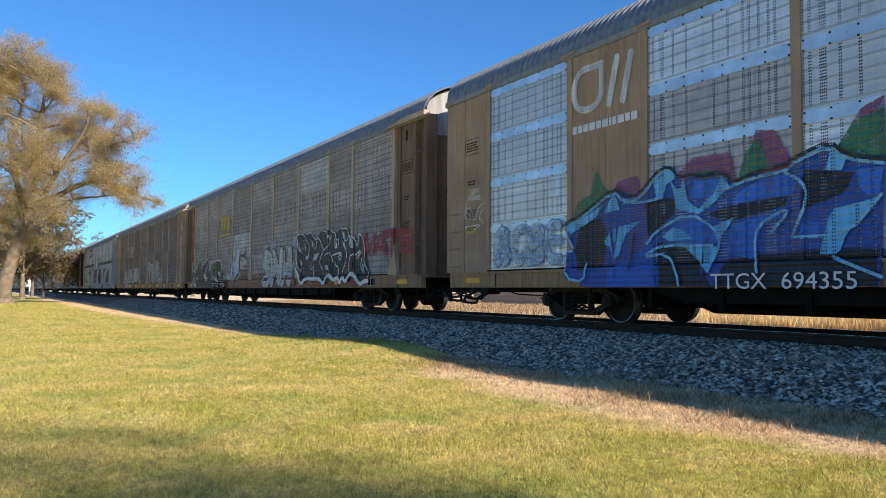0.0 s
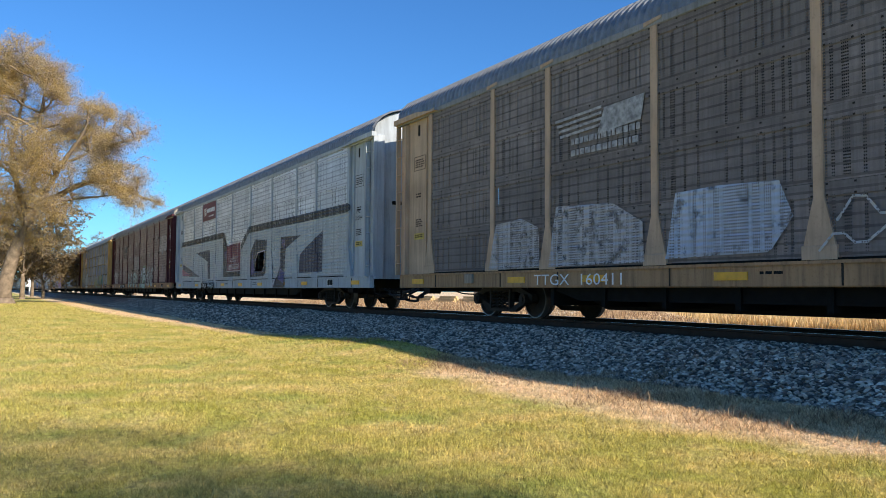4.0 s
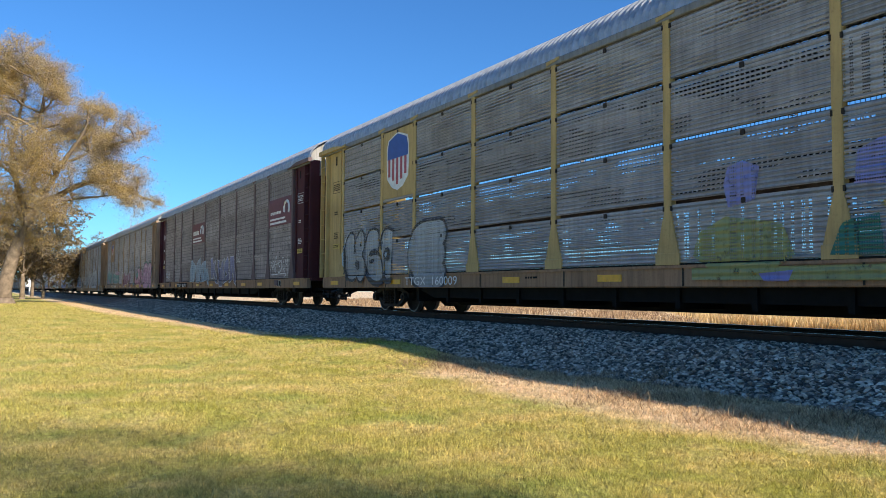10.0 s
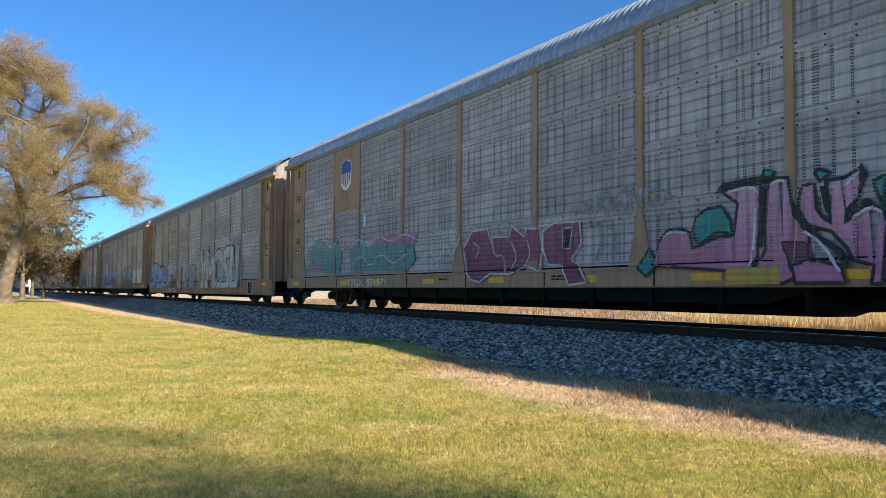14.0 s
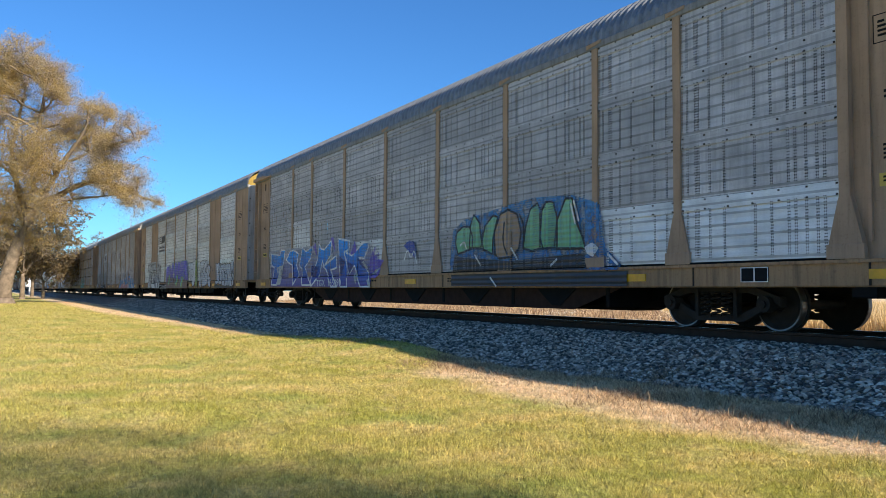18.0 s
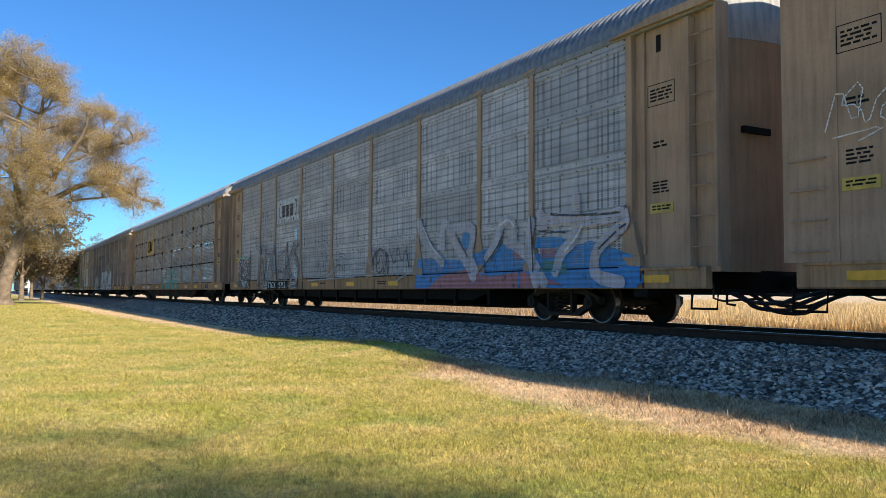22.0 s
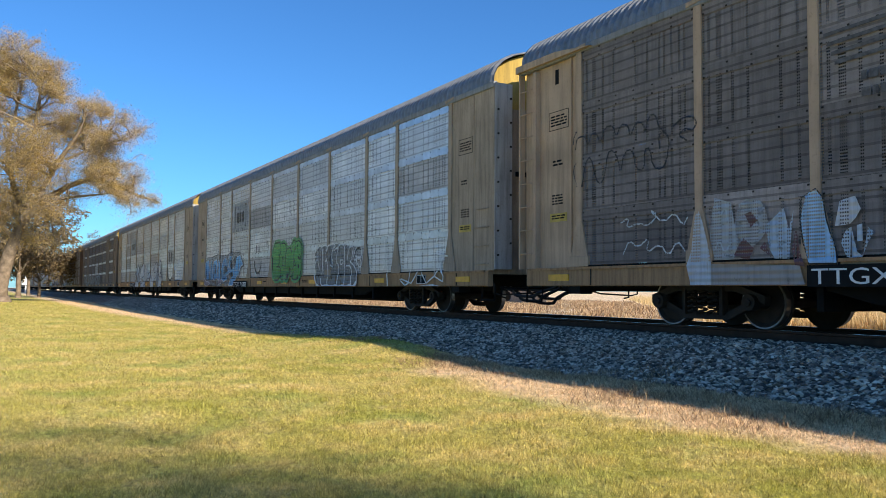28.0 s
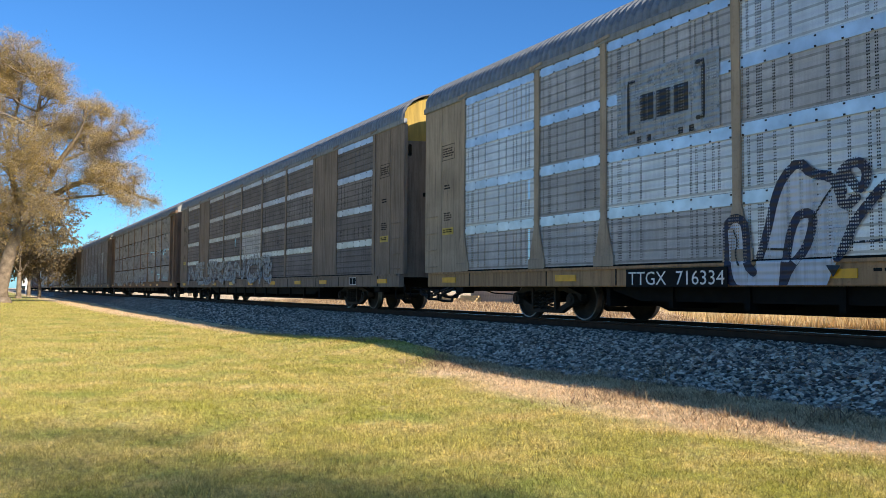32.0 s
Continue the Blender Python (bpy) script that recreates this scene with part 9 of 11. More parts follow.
    drawn.append(("smoke", [(-12.07, 1.75), (-11.59, 2.05), (-10.69, 2.04), (-9.57, 2.14), (-8.59, 2.05), (-7.72, 2.06), (-7.27, 2.18), (-6.64, 2.11), (-5.71, 2.12), (-5.15, 1.51), (-5.55, 1.43), (-5.82, 1.06), (-6.66, 0.61), (-11.78, 0.72)]))
    drawn.append(("fade", [(-11.88, 1.79), (-11.68, 1.89), (-11.27, 1.92), (-10.86, 1.35), (-10.95, 1.84), (-10.69, 1.9), (-10.44, 1.33), (-10.36, 0.97), (-10.78, 0.98), (-11.22, 1.59), (-11.13, 0.98), (-11.68, 0.99)]))
    drawn.append(("fade", [(-10.44, 1.65), (-10.19, 1.86), (-9.73, 1.91), (-9.55, 1.69), (-9.58, 1), (-10.2, 0.96), (-10.47, 1.34)]))
    drawn.append(("fade", [(-9.43, 1.83), (-9.21, 1.88), (-9, 1.66), (-8.94, 0.99), (-9.29, 0.95), (-9.55, 1), (-9.31, 1.38)]))
    drawn.append(("fade", [(-8.87, 1.36), (-8.53, 1.86), (-8.08, 1.94), (-7.73, 1.79), (-7.56, 1.56), (-7.28, 1.46), (-7.56, 1.21), (-7.97, 1.14), (-7.74, 0.96), (-8.22, 0.88), (-8.73, 0.98)]))
    drawn.append(("fade", [(-7.61, 1.56), (-7.44, 1.98), (-7.11, 1.99), (-7.06, 1.53), (-6.75, 1.42), (-6.5, 1.65), (-6.26, 1.91), (-5.71, 1.98), (-5.26, 1.57), (-5.64, 1.47), (-5.9, 1.14), (-6.27, 1.08), (-6.37, 0.85), (-6.76, 0.69), (-7.4, 0.69), (-6.96, 1.06), (-7.39, 1.29)]))
    drawn.append(("black", [(-10, 1.62), (-9.8, 1.66), (-9.8, 1.31), (-10.01, 1.21)]))
    drawn.append(("black", [(-8.34, 1.52), (-7.97, 1.57), (-7.67, 1.35), (-7.97, 1.32), (-8.22, 1.2)]))
    drawn.append(("black", [(-7.16, 1.79), (-7.01, 1.69), (-6.91, 1.43), (-7.06, 1.4), (-7.2, 1.54)]))
    drawn.append(("black", [(-6.65, 1.82), (-6.45, 1.93), (-6.21, 1.93), (-6.45, 1.61), (-6.55, 1.49)]))
    drawn.append(("black", [(-7.28, 1.22), (-6.91, 1.27), (-6.76, 1.14), (-7.01, 1.07)]))
    drawn.append(("violet", [(-12.01, 1.06), (-11.68, 0.94), (-10.78, 0.82), (-11.4, 0.66), (-11.97, 0.77)]))
    drawn.append(("violet", [(-9.22, 0.9), (-8.73, 0.98), (-8.67, 0.79), (-9.15, 0.75)]))
    mural(car["O"], sp["O"], drawn, {"smoke": ((0.24, 0.24, 0.25), (0.27, 0.28, 0.30), INK, 0.035, 0.75), "fade": ((0.08, 0.30, 0.58), (0.16, 0.50, 0.85), (0.55, 0.62, 0.68), 0.04, 0.12), "black": ((0.05, 0.05, 0.06), (0.06, 0.06, 0.07), INK, 0.04, 0.1), "violet": ((0.20, 0.15, 0.20), (0.22, 0.16, 0.22), (0.6, 0.55, 0.6), 0.03, 0.2)}, "light blue lettering mural with grey shading")
    bracket_logo(car["O"], sp["O"], -6.6, -4.95, 3.1, 4.1, INK, (0.36, 0.39, 0.42))
    number_plate_band(car["O"], -6.45, -4.54, 0.645, 0.85, "TTGX  715808")
    # P
    drawn = []
    drawn.append(("w", [(-4.56, 1.56), (-4.42, 1.63), (-4.25, 1.49), (-4.23, 1.09), (-4.12, 0.81), (-4.02, 1.16), (-3.85, 1.62), (-3.64, 2.06), (-3.43, 2.34), (-3.17, 2.08), (-2.87, 2.01), (-2.79, 1.75), (-2.71, 1.53), (-2.8, 1.18), (-2.88, 0.9), (-3.04, 0.55), (-4.46, 0.54), (-4.55, 0.94)]))
    drawn.append(("n", [(-4.34, 0.54), (-4.48, 0.66), (-4.55, 0.86), (-4.57, 1.19), (-4.59, 1.52), (-4.44, 1.63), (-4.27, 1.56), (-4.23, 1.33), (-4.23, 1.09), (-4.21, 0.93), (-4.11, 0.84)]))
    drawn.append(("n", [(-4.02, 1.05), (-3.89, 1.39), (-3.78, 1.81), (-3.64, 2.1), (-3.39, 2.3), (-3.21, 2.1), (-2.93, 2.04), (-2.82, 1.86), (-2.77, 1.61), (-2.6, 1.73)]))
    drawn.append(("n", [(-3.64, 0.54), (-3.62, 0.77), (-3.57, 1.22), (-3.45, 1.55), (-3.3, 1.61), (-3.18, 1.55), (-3.23, 1.31), (-3.31, 1.13), (-3.53, 0.88), (-3.62, 0.69)]))
    drawn.append(("n", [(-2.78, 1.82), (-2.82, 2.04), (-2.7, 2.16), (-2.55, 2.18), (-2.45, 2.06), (-2.47, 1.89), (-2.56, 1.83), (-2.67, 1.95), (-2.74, 2.1)]))
    drawn.append(("n", [(-2.22, 1.86), (-2.38, 1.71), (-2.64, 1.42), (-2.74, 1.18), (-2.84, 1.01)]))
    drawn.append(("k", [(-3, 0.91), (-2.8, 0.9), (-2.84, 0.75), (-2.96, 0.76)]))
    drawn.append(("i", [(-4.02, 1.16), (-3.57, 1.13)]))
    drawn.append(("i", [(-3.23, 1.46), (-3.02, 1.77), (-2.86, 1.94)]))
    drawn.append(("i", [(-2.72, 1.18), (-2.23, 1.19)]))
    drawn.append(("i", [(-4.44, 1.43), (-4.37, 1.26), (-4.43, 1.1), (-4.35, 0.94)]))
    mural(car["P"], sp["P"], drawn, {"w": ((0.58, 0.60, 0.64), (0.64, 0.67, 0.72), None, 0, 0.18), "n": (None, None, (0.02, 0.022, 0.05), 0.13, 0.0), "k": (INK, INK, None, 0, 0.1), "i": (None, None, INK, 0.03, 0.0)}, "large white letters with thick dark navy edges")
    drawn = []
    drawn.append(("w", [(-2.12, 2), (-1.76, 2.2), (-1.43, 2.01), (-1.24, 2.27), (-0.79, 2.25), (-0.75, 1.9), (-0.82, 1.58), (-0.44, 1.35), (-0.24, 1.03), (-0.27, 0.71), (-0.11, 0.56), (-2.12, 0.55), (-2.02, 1.41)]))
    drawn.append(("n", [(-2.12, 1.94), (-1.82, 2.18), (-1.43, 2.04), (-1.19, 2.29), (-0.75, 2.25), (-0.79, 1.58), (-0.53, 1.4), (-0.31, 1.13), (-0.31, 0.71), (-0.44, 0.82), (-0.7, 0.77), (-0.97, 0.59)]))
    drawn.append(("n", [(-2.01, 0.58), (-2.02, 1.07), (-1.52, 1.28), (-0.88, 1.37), (-0.7, 1.2), (-1.06, 0.99), (-1.91, 0.84)]))
    drawn.append(("w", [(-0.44, 1.45), (-0.27, 1.97), (-0.02, 2.21), (0.29, 2.21), (0.52, 1.96), (0.74, 1.54), (1.24, 1.61), (1.65, 1.58), (1.58, 1.21), (1.1, 1.19), (0.67, 1.2), (0.44, 1.01), (0.05, 1.02), (0.02, 1.38)]))
    drawn.append(("n", [(-0.48, 1.43), (-0.31, 1.92), (-0.02, 2.21), (0.29, 2.21), (0.55, 1.92), (0.79, 1.49), (1.18, 1.59), (1.65, 1.61), (1.57, 1.26), (1.24, 1.2), (0.44, 1.19), (0.29, 1.06), (0.08, 1.12), (0.13, 1.73), (0.21, 1.98), (0.4, 1.71), (0.4, 1.41), (0.82, 1.49)]))
    drawn.append(("w", [(1.64, 0.98), (1.78, 1.44), (1.97, 2.06), (2.28, 2.21), (2.4, 2.16), (2.38, 1.98), (2.69, 1.78), (2.76, 1.56), (2.86, 2.15), (3.1, 2.22), (3.13, 1.95), (2.96, 1.37), (2.9, 1.12), (2.95, 0.59), (1.77, 0.59)]))
    drawn.append(("n", [(1.77, 0.59), (1.64, 0.98), (1.78, 1.44), (2.01, 2.11), (2.34, 2.19), (2.38, 1.92), (2.63, 1.81), (2.8, 1.6)]))
    drawn.append(("n", [(2.14, 0.59), (2.13, 1.15), (2.18, 1.59), (2.34, 1.76), (2.51, 1.62), (2.68, 1.3), (2.79, 1.28)]))
    drawn.append(("n", [(2.8, 1.6), (2.84, 2.02), (2.95, 2.21), (3.1, 2.22)]))
    drawn.append(("w", [(3.07, 1.53), (3.08, 2.04), (3.34, 2.14), (3.6, 2.03), (3.69, 1.73), (3.88, 1.64), (3.78, 1.41), (3.92, 1.16), (3.87, 0.97), (3.58, 1.1), (3.17, 1.07), (3.07, 1.28)]))
    drawn.append(("n", [(3.17, 1.07), (3.07, 1.28), (3.08, 2.04), (3.34, 2.14), (3.6, 2.03), (3.69, 1.73), (3.88, 1.64), (3.78, 1.41), (3.92, 1.16), (3.87, 0.97)]))
    drawn.append(("n", [(3.18, 1.57), (3.54, 1.52), (3.67, 1.66), (3.86, 1.62), (3.76, 1.37), (3.58, 1.18), (3.28, 1.17)]))
    drawn.append(("w", [(3.65, 2.14), (3.84, 2.22), (3.98, 2.02), (4.05, 1.47), (4.15, 1.81), (4.27, 1.76), (4.34, 1.37), (4.37, 1.07), (4.28, 0.6), (4.19, 0.69), (4.02, 1.31), (3.92, 1.16), (3.79, 1.81)]))
    drawn.append(("n", [(3.62, 2.11), (3.84, 2.2), (3.96, 2.03), (4.06, 1.35)]))
    drawn.append(("n", [(4.09, 1.84), (4.25, 1.76), (4.32, 1.39), (4.44, 2.05), (4.74, 2.28), (4.82, 2.23)]))
    drawn.append(("n", [(4.17, 1.23), (4.24, 0.84), (4.32, 0.6)]))
    drawn.append(("w", [(4.39, 2.13), (4.74, 2.28), (4.9, 2.14), (5.02, 2.24), (5.26, 2.25), (5.44, 2.11), (5.51, 1.79), (5.35, 1.49), (5.61, 1.4), (5.78, 1.15), (5.73, 0.58), (4.5, 0.58), (4.59, 1.13), (4.51, 1.59)]))
    drawn.append(("m", [(5.1, 2.26), (5.29, 2.23), (5.44, 2.07), (5.48, 1.75), (5.35, 1.51), (5.09, 1.49)]))
    drawn.append(("m", [(5.35, 1.49), (5.6, 1.38), (5.78, 1.18)]))
    drawn.append(("n", [(4.61, 1.13), (4.64, 1.54), (4.77, 1.94), (4.9, 2.11), (5.1, 2.26)]))
    drawn.append(("n", [(4.61, 1.39), (4.8, 1.42), (4.88, 1.27), (5.12, 1.25), (5.15, 1.38), (5.31, 1.33), (5.38, 1.2)]))
    drawn.append(("n", [(4.61, 1.13), (4.57, 0.76), (4.71, 0.58)]))
    drawn.append(("n", [(5.14, 0.58), (5.3, 0.68), (5.48, 0.61)]))
    drawn.append(("i", [(4.9, 2.03), (4.95, 1.95), (4.9, 1.91), (5, 2), (5.05, 1.91), (5.11, 1.99), (5.19, 1.91)]))
    drawn.append(("i", [(3.16, 1.91), (3.22, 1.82), (3.29, 1.92), (3.39, 1.83), (3.47, 1.9)]))
    drawn.append(("i", [(5.43, 0.82), (5.45, 0.68), (5.54, 0.81), (5.5, 0.68), (5.63, 0.82), (5.7, 0.68)]))
    mural(car["P"], sp["P"], drawn, {"w": ((0.58, 0.60, 0.64), (0.64, 0.67, 0.72), None, 0, 0.18), "n": (None, None, (0.02, 0.022, 0.05), 0.065, 0.0), "m": (None, None, (0.02, 0.022, 0.05), 0.14, 0.0), "i": (None, None, INK, 0.025, 0.0)}, "white letters with dark navy edges")
    smile(car["P"], sp["P"], 7.35, 9.06, 1.0, 2.6)
    p("P", 9.3, 11.9, 1.1, 2.2, "MAN", None, (0.16, 0.34, 0.62), None, "tag", 0.07, 0, 162, wear=0.2)
    bracket_logo(car["P"], sp["P"], -6.6, -4.99, 3.1, 4.05, INK, (0.36, 0.40, 0.44))
    number_plate_band(car["P"], -6.56, -4.58, 0.67, 0.89, "TTGX  716334")
    # the next cars, farther back
    for k, seed in (("Q", 171), ("R", 181), ("S", 191), ("T", 201), ("U", 211), ("V", 221)):
        p(k, -11.5, 3.0, 0.8, 1.9, "NESKANOR", CHALK if k != "Q" else (0.30, 0.34, 0.36), None, None, "bubble", 0.35, 0.04, seed, wear=0.7)
    for k in "ABCDEFGHIJKLMNOPQ":
        low = sp[k].get("low", 0.66)
        sign(car[k], 10.4, 10.86, low + 0.05, 0.92, STENCIL_BLACK, -1.556, "black data panel with a white border", "data_panel")
        box_outline(car[k], 10.4, 10.86, low + 0.05, 0.92, STENCIL_WHITE, -1.557)
        part("data_divider", Shape().box(10.62, 10.64, -1.559, -1.556, low + 0.06, 0.91).mesh("divider"), STENCIL_WHITE, car[k])
        bars(car[k], 2.0, 0.84, 2, 0.55, STENCIL_BLACK, ord(k) + 400, -1.5425, 0.03)
        bars(car[k], -2.4, 0.82, 1, 0.4, STENCIL_BLACK, ord(k) + 500, -1.5425, 0.04)
        for sx in (-1, 1):
            end_data(car[k], sp[k], sx, k not in "DEG" or k == "D", ord(k) * 3 + sx)


paint_cars()
# ---- ground ----
def lift(x, y):
    """Height of the lawn: nearly flat, with a low swell beside the ballast and a slight roll."""
    swell = 0.23 * math.exp(-((x + 14.5) / 3.6) ** 2 - ((y - 6.9) / 1.5) ** 2) + 0.07 * math.exp(-((x + 6.5) / 2.5) ** 2 - ((y - 7.2) / 1.2) ** 2)
    near = math.exp(-((x + 10) / 40) ** 2 - (y / 12) ** 2)
    return swell + near * 0.05 * noise.noise((x * 0.35, y * 0.35, 3.0)) + (0.02 * noise.noise((x * 2.1, y * 2.1, 1.0)) if -30 < x < 6 and -3 < y < 9 else 0)


def steps(a, b, fine, far, n):
    inner = list(np.arange(a, b, fine))
    grow = [fine * 1.35 ** k for k in range(1, n)]
    left, right, x0, x1 = [], [], a, inner[-1]
    for g in grow:
        x0, x1 = x0 - g, x1 + g
        left.append(x0)
        right.append(x1)
    return [-far] + [x for x in reversed(left) if x > -far] + inner + [x for x in right if x < far] + [far]


def ground_mesh():
    xs, ys = steps(-46, 4, 0.3, 3000, 26), steps(-6, 11, 0.25, 3000, 28)
    v = [(x, y, lift(x, y)) for x in xs for y in ys]
    n = len(ys)
    f = [(i * n + j, (i + 1) * n + j, (i + 1) * n + j + 1, i * n + j + 1) for i in range(len(xs) - 1) for j in range(n - 1)]
    return mesh_of("ground", v, f, True)


def turf(n, at, fine):
    """Colours of the lawn: green and straw in patches, dead straw beside the ballast and beyond the line."""
    big, mid = n.noise(at, 0.33, 4), n.noise(at, 1.3, 5, 0.62)
    green = n.mix(fine, (0.21, 0.205, 0.022), (0.63, 0.55, 0.115))
    straw = n.mix(fine, (0.38, 0.27, 0.062), (1.0, 0.76, 0.30))
    base = n.mix(n.ramp(mid, (0.44, 0.0), (0.70, 1.0)), green, straw)
    base = n.mix(n.math("MULTIPLY", n.ramp(big, (0.35, 0.0), (0.62, 1.0)), 0.5), base, straw)
    lush = n.mix(fine, (0.15, 0.19, 0.026), (0.44, 0.50, 0.11))
    base = n.mix(n.ramp(n.noise(at, 0.62, 6, 0.66), (0.50, 0.0), (0.66, 0.7)), base, lush)
    x, y, z = n.xyz(at)[:3]
    wob = n.math("ADD", y, n.math("MULTIPLY", n.math("SUBTRACT", n.noise(at, 0.8, 6, 0.65), 0.5), 1.9))
    brink = n.ramp(n.math("DIVIDE", n.math("ADD", x, 45.0), 50.0), (0.0, 0.46), (0.46, 0.57), (0.54, 0.76), (0.63, 0.74), (0.70, 0.52), (0.79, 0.49), (0.86, 0.58), (1.0, 0.60))
    dead = n.ramp(n.math("DIVIDE", n.math("SUBTRACT", wob, n.math("MULTIPLY", brink, 10.0)), 0.7), (0.0, 0.0), (1.0, 1.0))
    pale = n.mix(fine, (0.60, 0.38, 0.20), (1.0, 0.77, 0.50))
    base = n.mix(n.math("MULTIPLY", dead, 0.9), base, pale)
    base = n.mix(n.ramp(n.noise(at, 2.3, 6, 0.72), (0.58, 0.0), (0.72, 0.55)), base, n.mix(fine, (0.20, 0.13, 0.06), (0.50, 0.34, 0.20)))
    speckle = n.ramp(n.noise(at, 14, 6, 0.8), (0.34, 0.36), (0.5, 1.0), (0.66, 1.5))
    return n.mix(1.0, base, speckle, "MULTIPLY")


def lawn_material():
    n = Nodes("autumn_lawn")
    at = n.world_place()
    fine = n.noise(at, 38, 4, 0.7)
    return n.finish(turf(n, at, n.ramp(fine, (0.3, 0.0), (0.7, 1.0))), 0.95, 0, fine, 0.8, 0.03)


def blade_material():
    n = Nodes("grass_blades")
    lot = n.node("NewGeometry").outputs["Random Per Island"]
    at = n.world_place()
    col = turf(n, at, lot)
    n.finish(col, 0.75)
    thin, both = n.node("BsdfTranslucent"), n.node("MixShader")
    n.plug(col, thin.inputs[0])
    both.inputs[0].default_value = 0.3
    n.plug(n.shader.outputs[0], both.inputs[1])
    n.plug(thin.outputs[0], both.inputs[2])
    n.plug(both.outputs[0], n.out.inputs[0])
    return n.mat


ground = thing("ground", ground_mesh(), lawn_material(), "short autumn lawn, part green and part straw", "ground", kind="structure")


def stalks_mesh(count, x0, x1, y0, y1, h0, h1, wide, seed, lean=0.25, curve=None):
    """Thin upright blades, three-cornered, leaning at random."""
    r = np.random.RandomState(seed)
    x, y = r.uniform(x0, x1, count), r.uniform(y0, y1, count)
    z = np.array([curve(a, b) for a, b in zip(x, y)]) if curve else np.zeros(count)
    h, a = r.uniform(h0, h1, count), r.uniform(0, 6.283, count)
    w = wide * r.uniform(0.6, 1.4, count)
    tip = r.normal(0, lean, (count, 2)) * h[:, None]
    p = np.stack([np.stack([x - np.cos(a) * w, y - np.sin(a) * w, z - 0.01], -1), np.stack([x + np.cos(a) * w, y + np.sin(a) * w, z - 0.01], -1), np.stack([x + tip[:, 0], y + tip[:, 1], z + h], -1)], 1).reshape(-1, 3)
    me = bpy.data.meshes.new("stalks")
    me.from_pydata(p.tolist(), [], np.arange(3 * count).reshape(-1, 3).tolist())
    me.materials.append(None)
    return me


def patchy(x, y, cell, seed):
    """Smooth random patches, nought to one, about a cell across."""
    grid = np.random.RandomState(seed).uniform(0, 1, (256, 256))
    u, w = x / cell, y / cell
    i, j = np.floor(u).astype(int), np.floor(w).astype(int)
    a, b = u - i, w - j
    a, b = a * a * (3 - 2 * a), b * b * (3 - 2 * b)
    i, j, k, m = i % 256, j % 256, (i + 1) % 256, (j + 1) % 256
    return (grid[i, j] * (1 - a) + grid[k, j] * a) * (1 - b) + (grid[i, m] * (1 - a) + grid[k, m] * a) * b


def sward(count, seed):
    """Blades over the lawn before the camera, thinning with distance."""
    r = np.random.RandomState(seed)
    d = 3.2 * (75 / 3.2) ** r.uniform(0, 1, count)
    a = radians(29.42) + r.uniform(-0.56, 0.56, count)
    x, y = -np.cos(a) * d / np.cos(a - radians(29.42)), np.sin(a) * d / np.cos(a - radians(29.42))
    keep = (y < 7.5) & (y > -6)
    x, y, d = x[keep], y[keep], d[keep]
    count = len(x)
    z = np.array([lift(p, q) for p, q in zip(x, y)])
    clumps = 0.5 * patchy(x, y, 0.09, 3) + 0.5 * patchy(x, y, 0.22, 4)
    h = r.uniform(0.012, 0.036, count) * (1 + 0.02 * d) * (0.35 + 1.5 * clumps)
    w = 0.0022 * (0.45 + d / 7) * r.uniform(0.7, 1.4, count)
    t = r.uniform(0, 6.283, count)
    tip = r.normal(0, 0.7, (count, 2)) * h[:, None]
    p = np.stack([np.stack([x - np.cos(t) * w, y - np.sin(t) * w, z - 0.004], -1), np.stack([x + np.cos(t) * w, y + np.sin(t) * w, z - 0.004], -1), np.stack([x + tip[:, 0], y + tip[:, 1], z + h], -1)], 1).reshape(-1, 3)
    me = bpy.data.meshes.new("blades")
    me.from_pydata(p.tolist(), [], np.arange(3 * count).reshape(-1, 3).tolist())
    me.materials.append(None)
    return me


thing("lawn_grass", sward(620000, 8), blade_material(), "short green and straw grass blades of the lawn", "grass", kind="stuff")

# ---- track ----
def ballast_mesh():
    prof = [(6.85, -0.25), (7.52, 0.02), (8.3, 0.28), (9.2, 0.47), (9.6, 0.50), (12.0, 0.50), (12.5, 0.45), (14.2, 0.0), (15.0, -0.2)]
    xs = list(np.arange(-50, 12, 0.4))
    xs = [-1500, -800, -400, -200, -100] + xs + [40, 120, 400, 1500]
    v = []
    for x in xs:
        for y, z in prof:
            wob = 0.04 * noise.noise((x * 0.8, y * 0.8, 5)) if -60 < x < 20 else 0
            v.append((x, y + wob * 3, z + wob))
    n = len(prof)
    f = [(i * n + j, (i + 1) * n + j, (i + 1) * n + j + 1, i * n + j + 1) for i in range(len(xs) - 1) for j in range(n - 1)]
    return mesh_of("ballast", v, f, True)


def ballast_material():
    n = Nodes("crushed_stone_bed")
    at = n.world_place()
    vor = n.node("TexVoronoi")
    n.plug(at, vor.inputs["Vector"])
    vor.inputs["Scale"].default_value = 19
    tone = n.xyz(vor.outputs["Color"])[0]
    base = n.ramp(tone, (0.0, (0.04, 0.04, 0.042)), (0.5, (0.16, 0.135, 0.115)), (1.0, (0.42, 0.36, 0.30)))
    return n.finish(base, 0.85, 0, n.math("SUBTRACT", 1.0, vor.outputs["Distance"]), 1.0, 0.05)


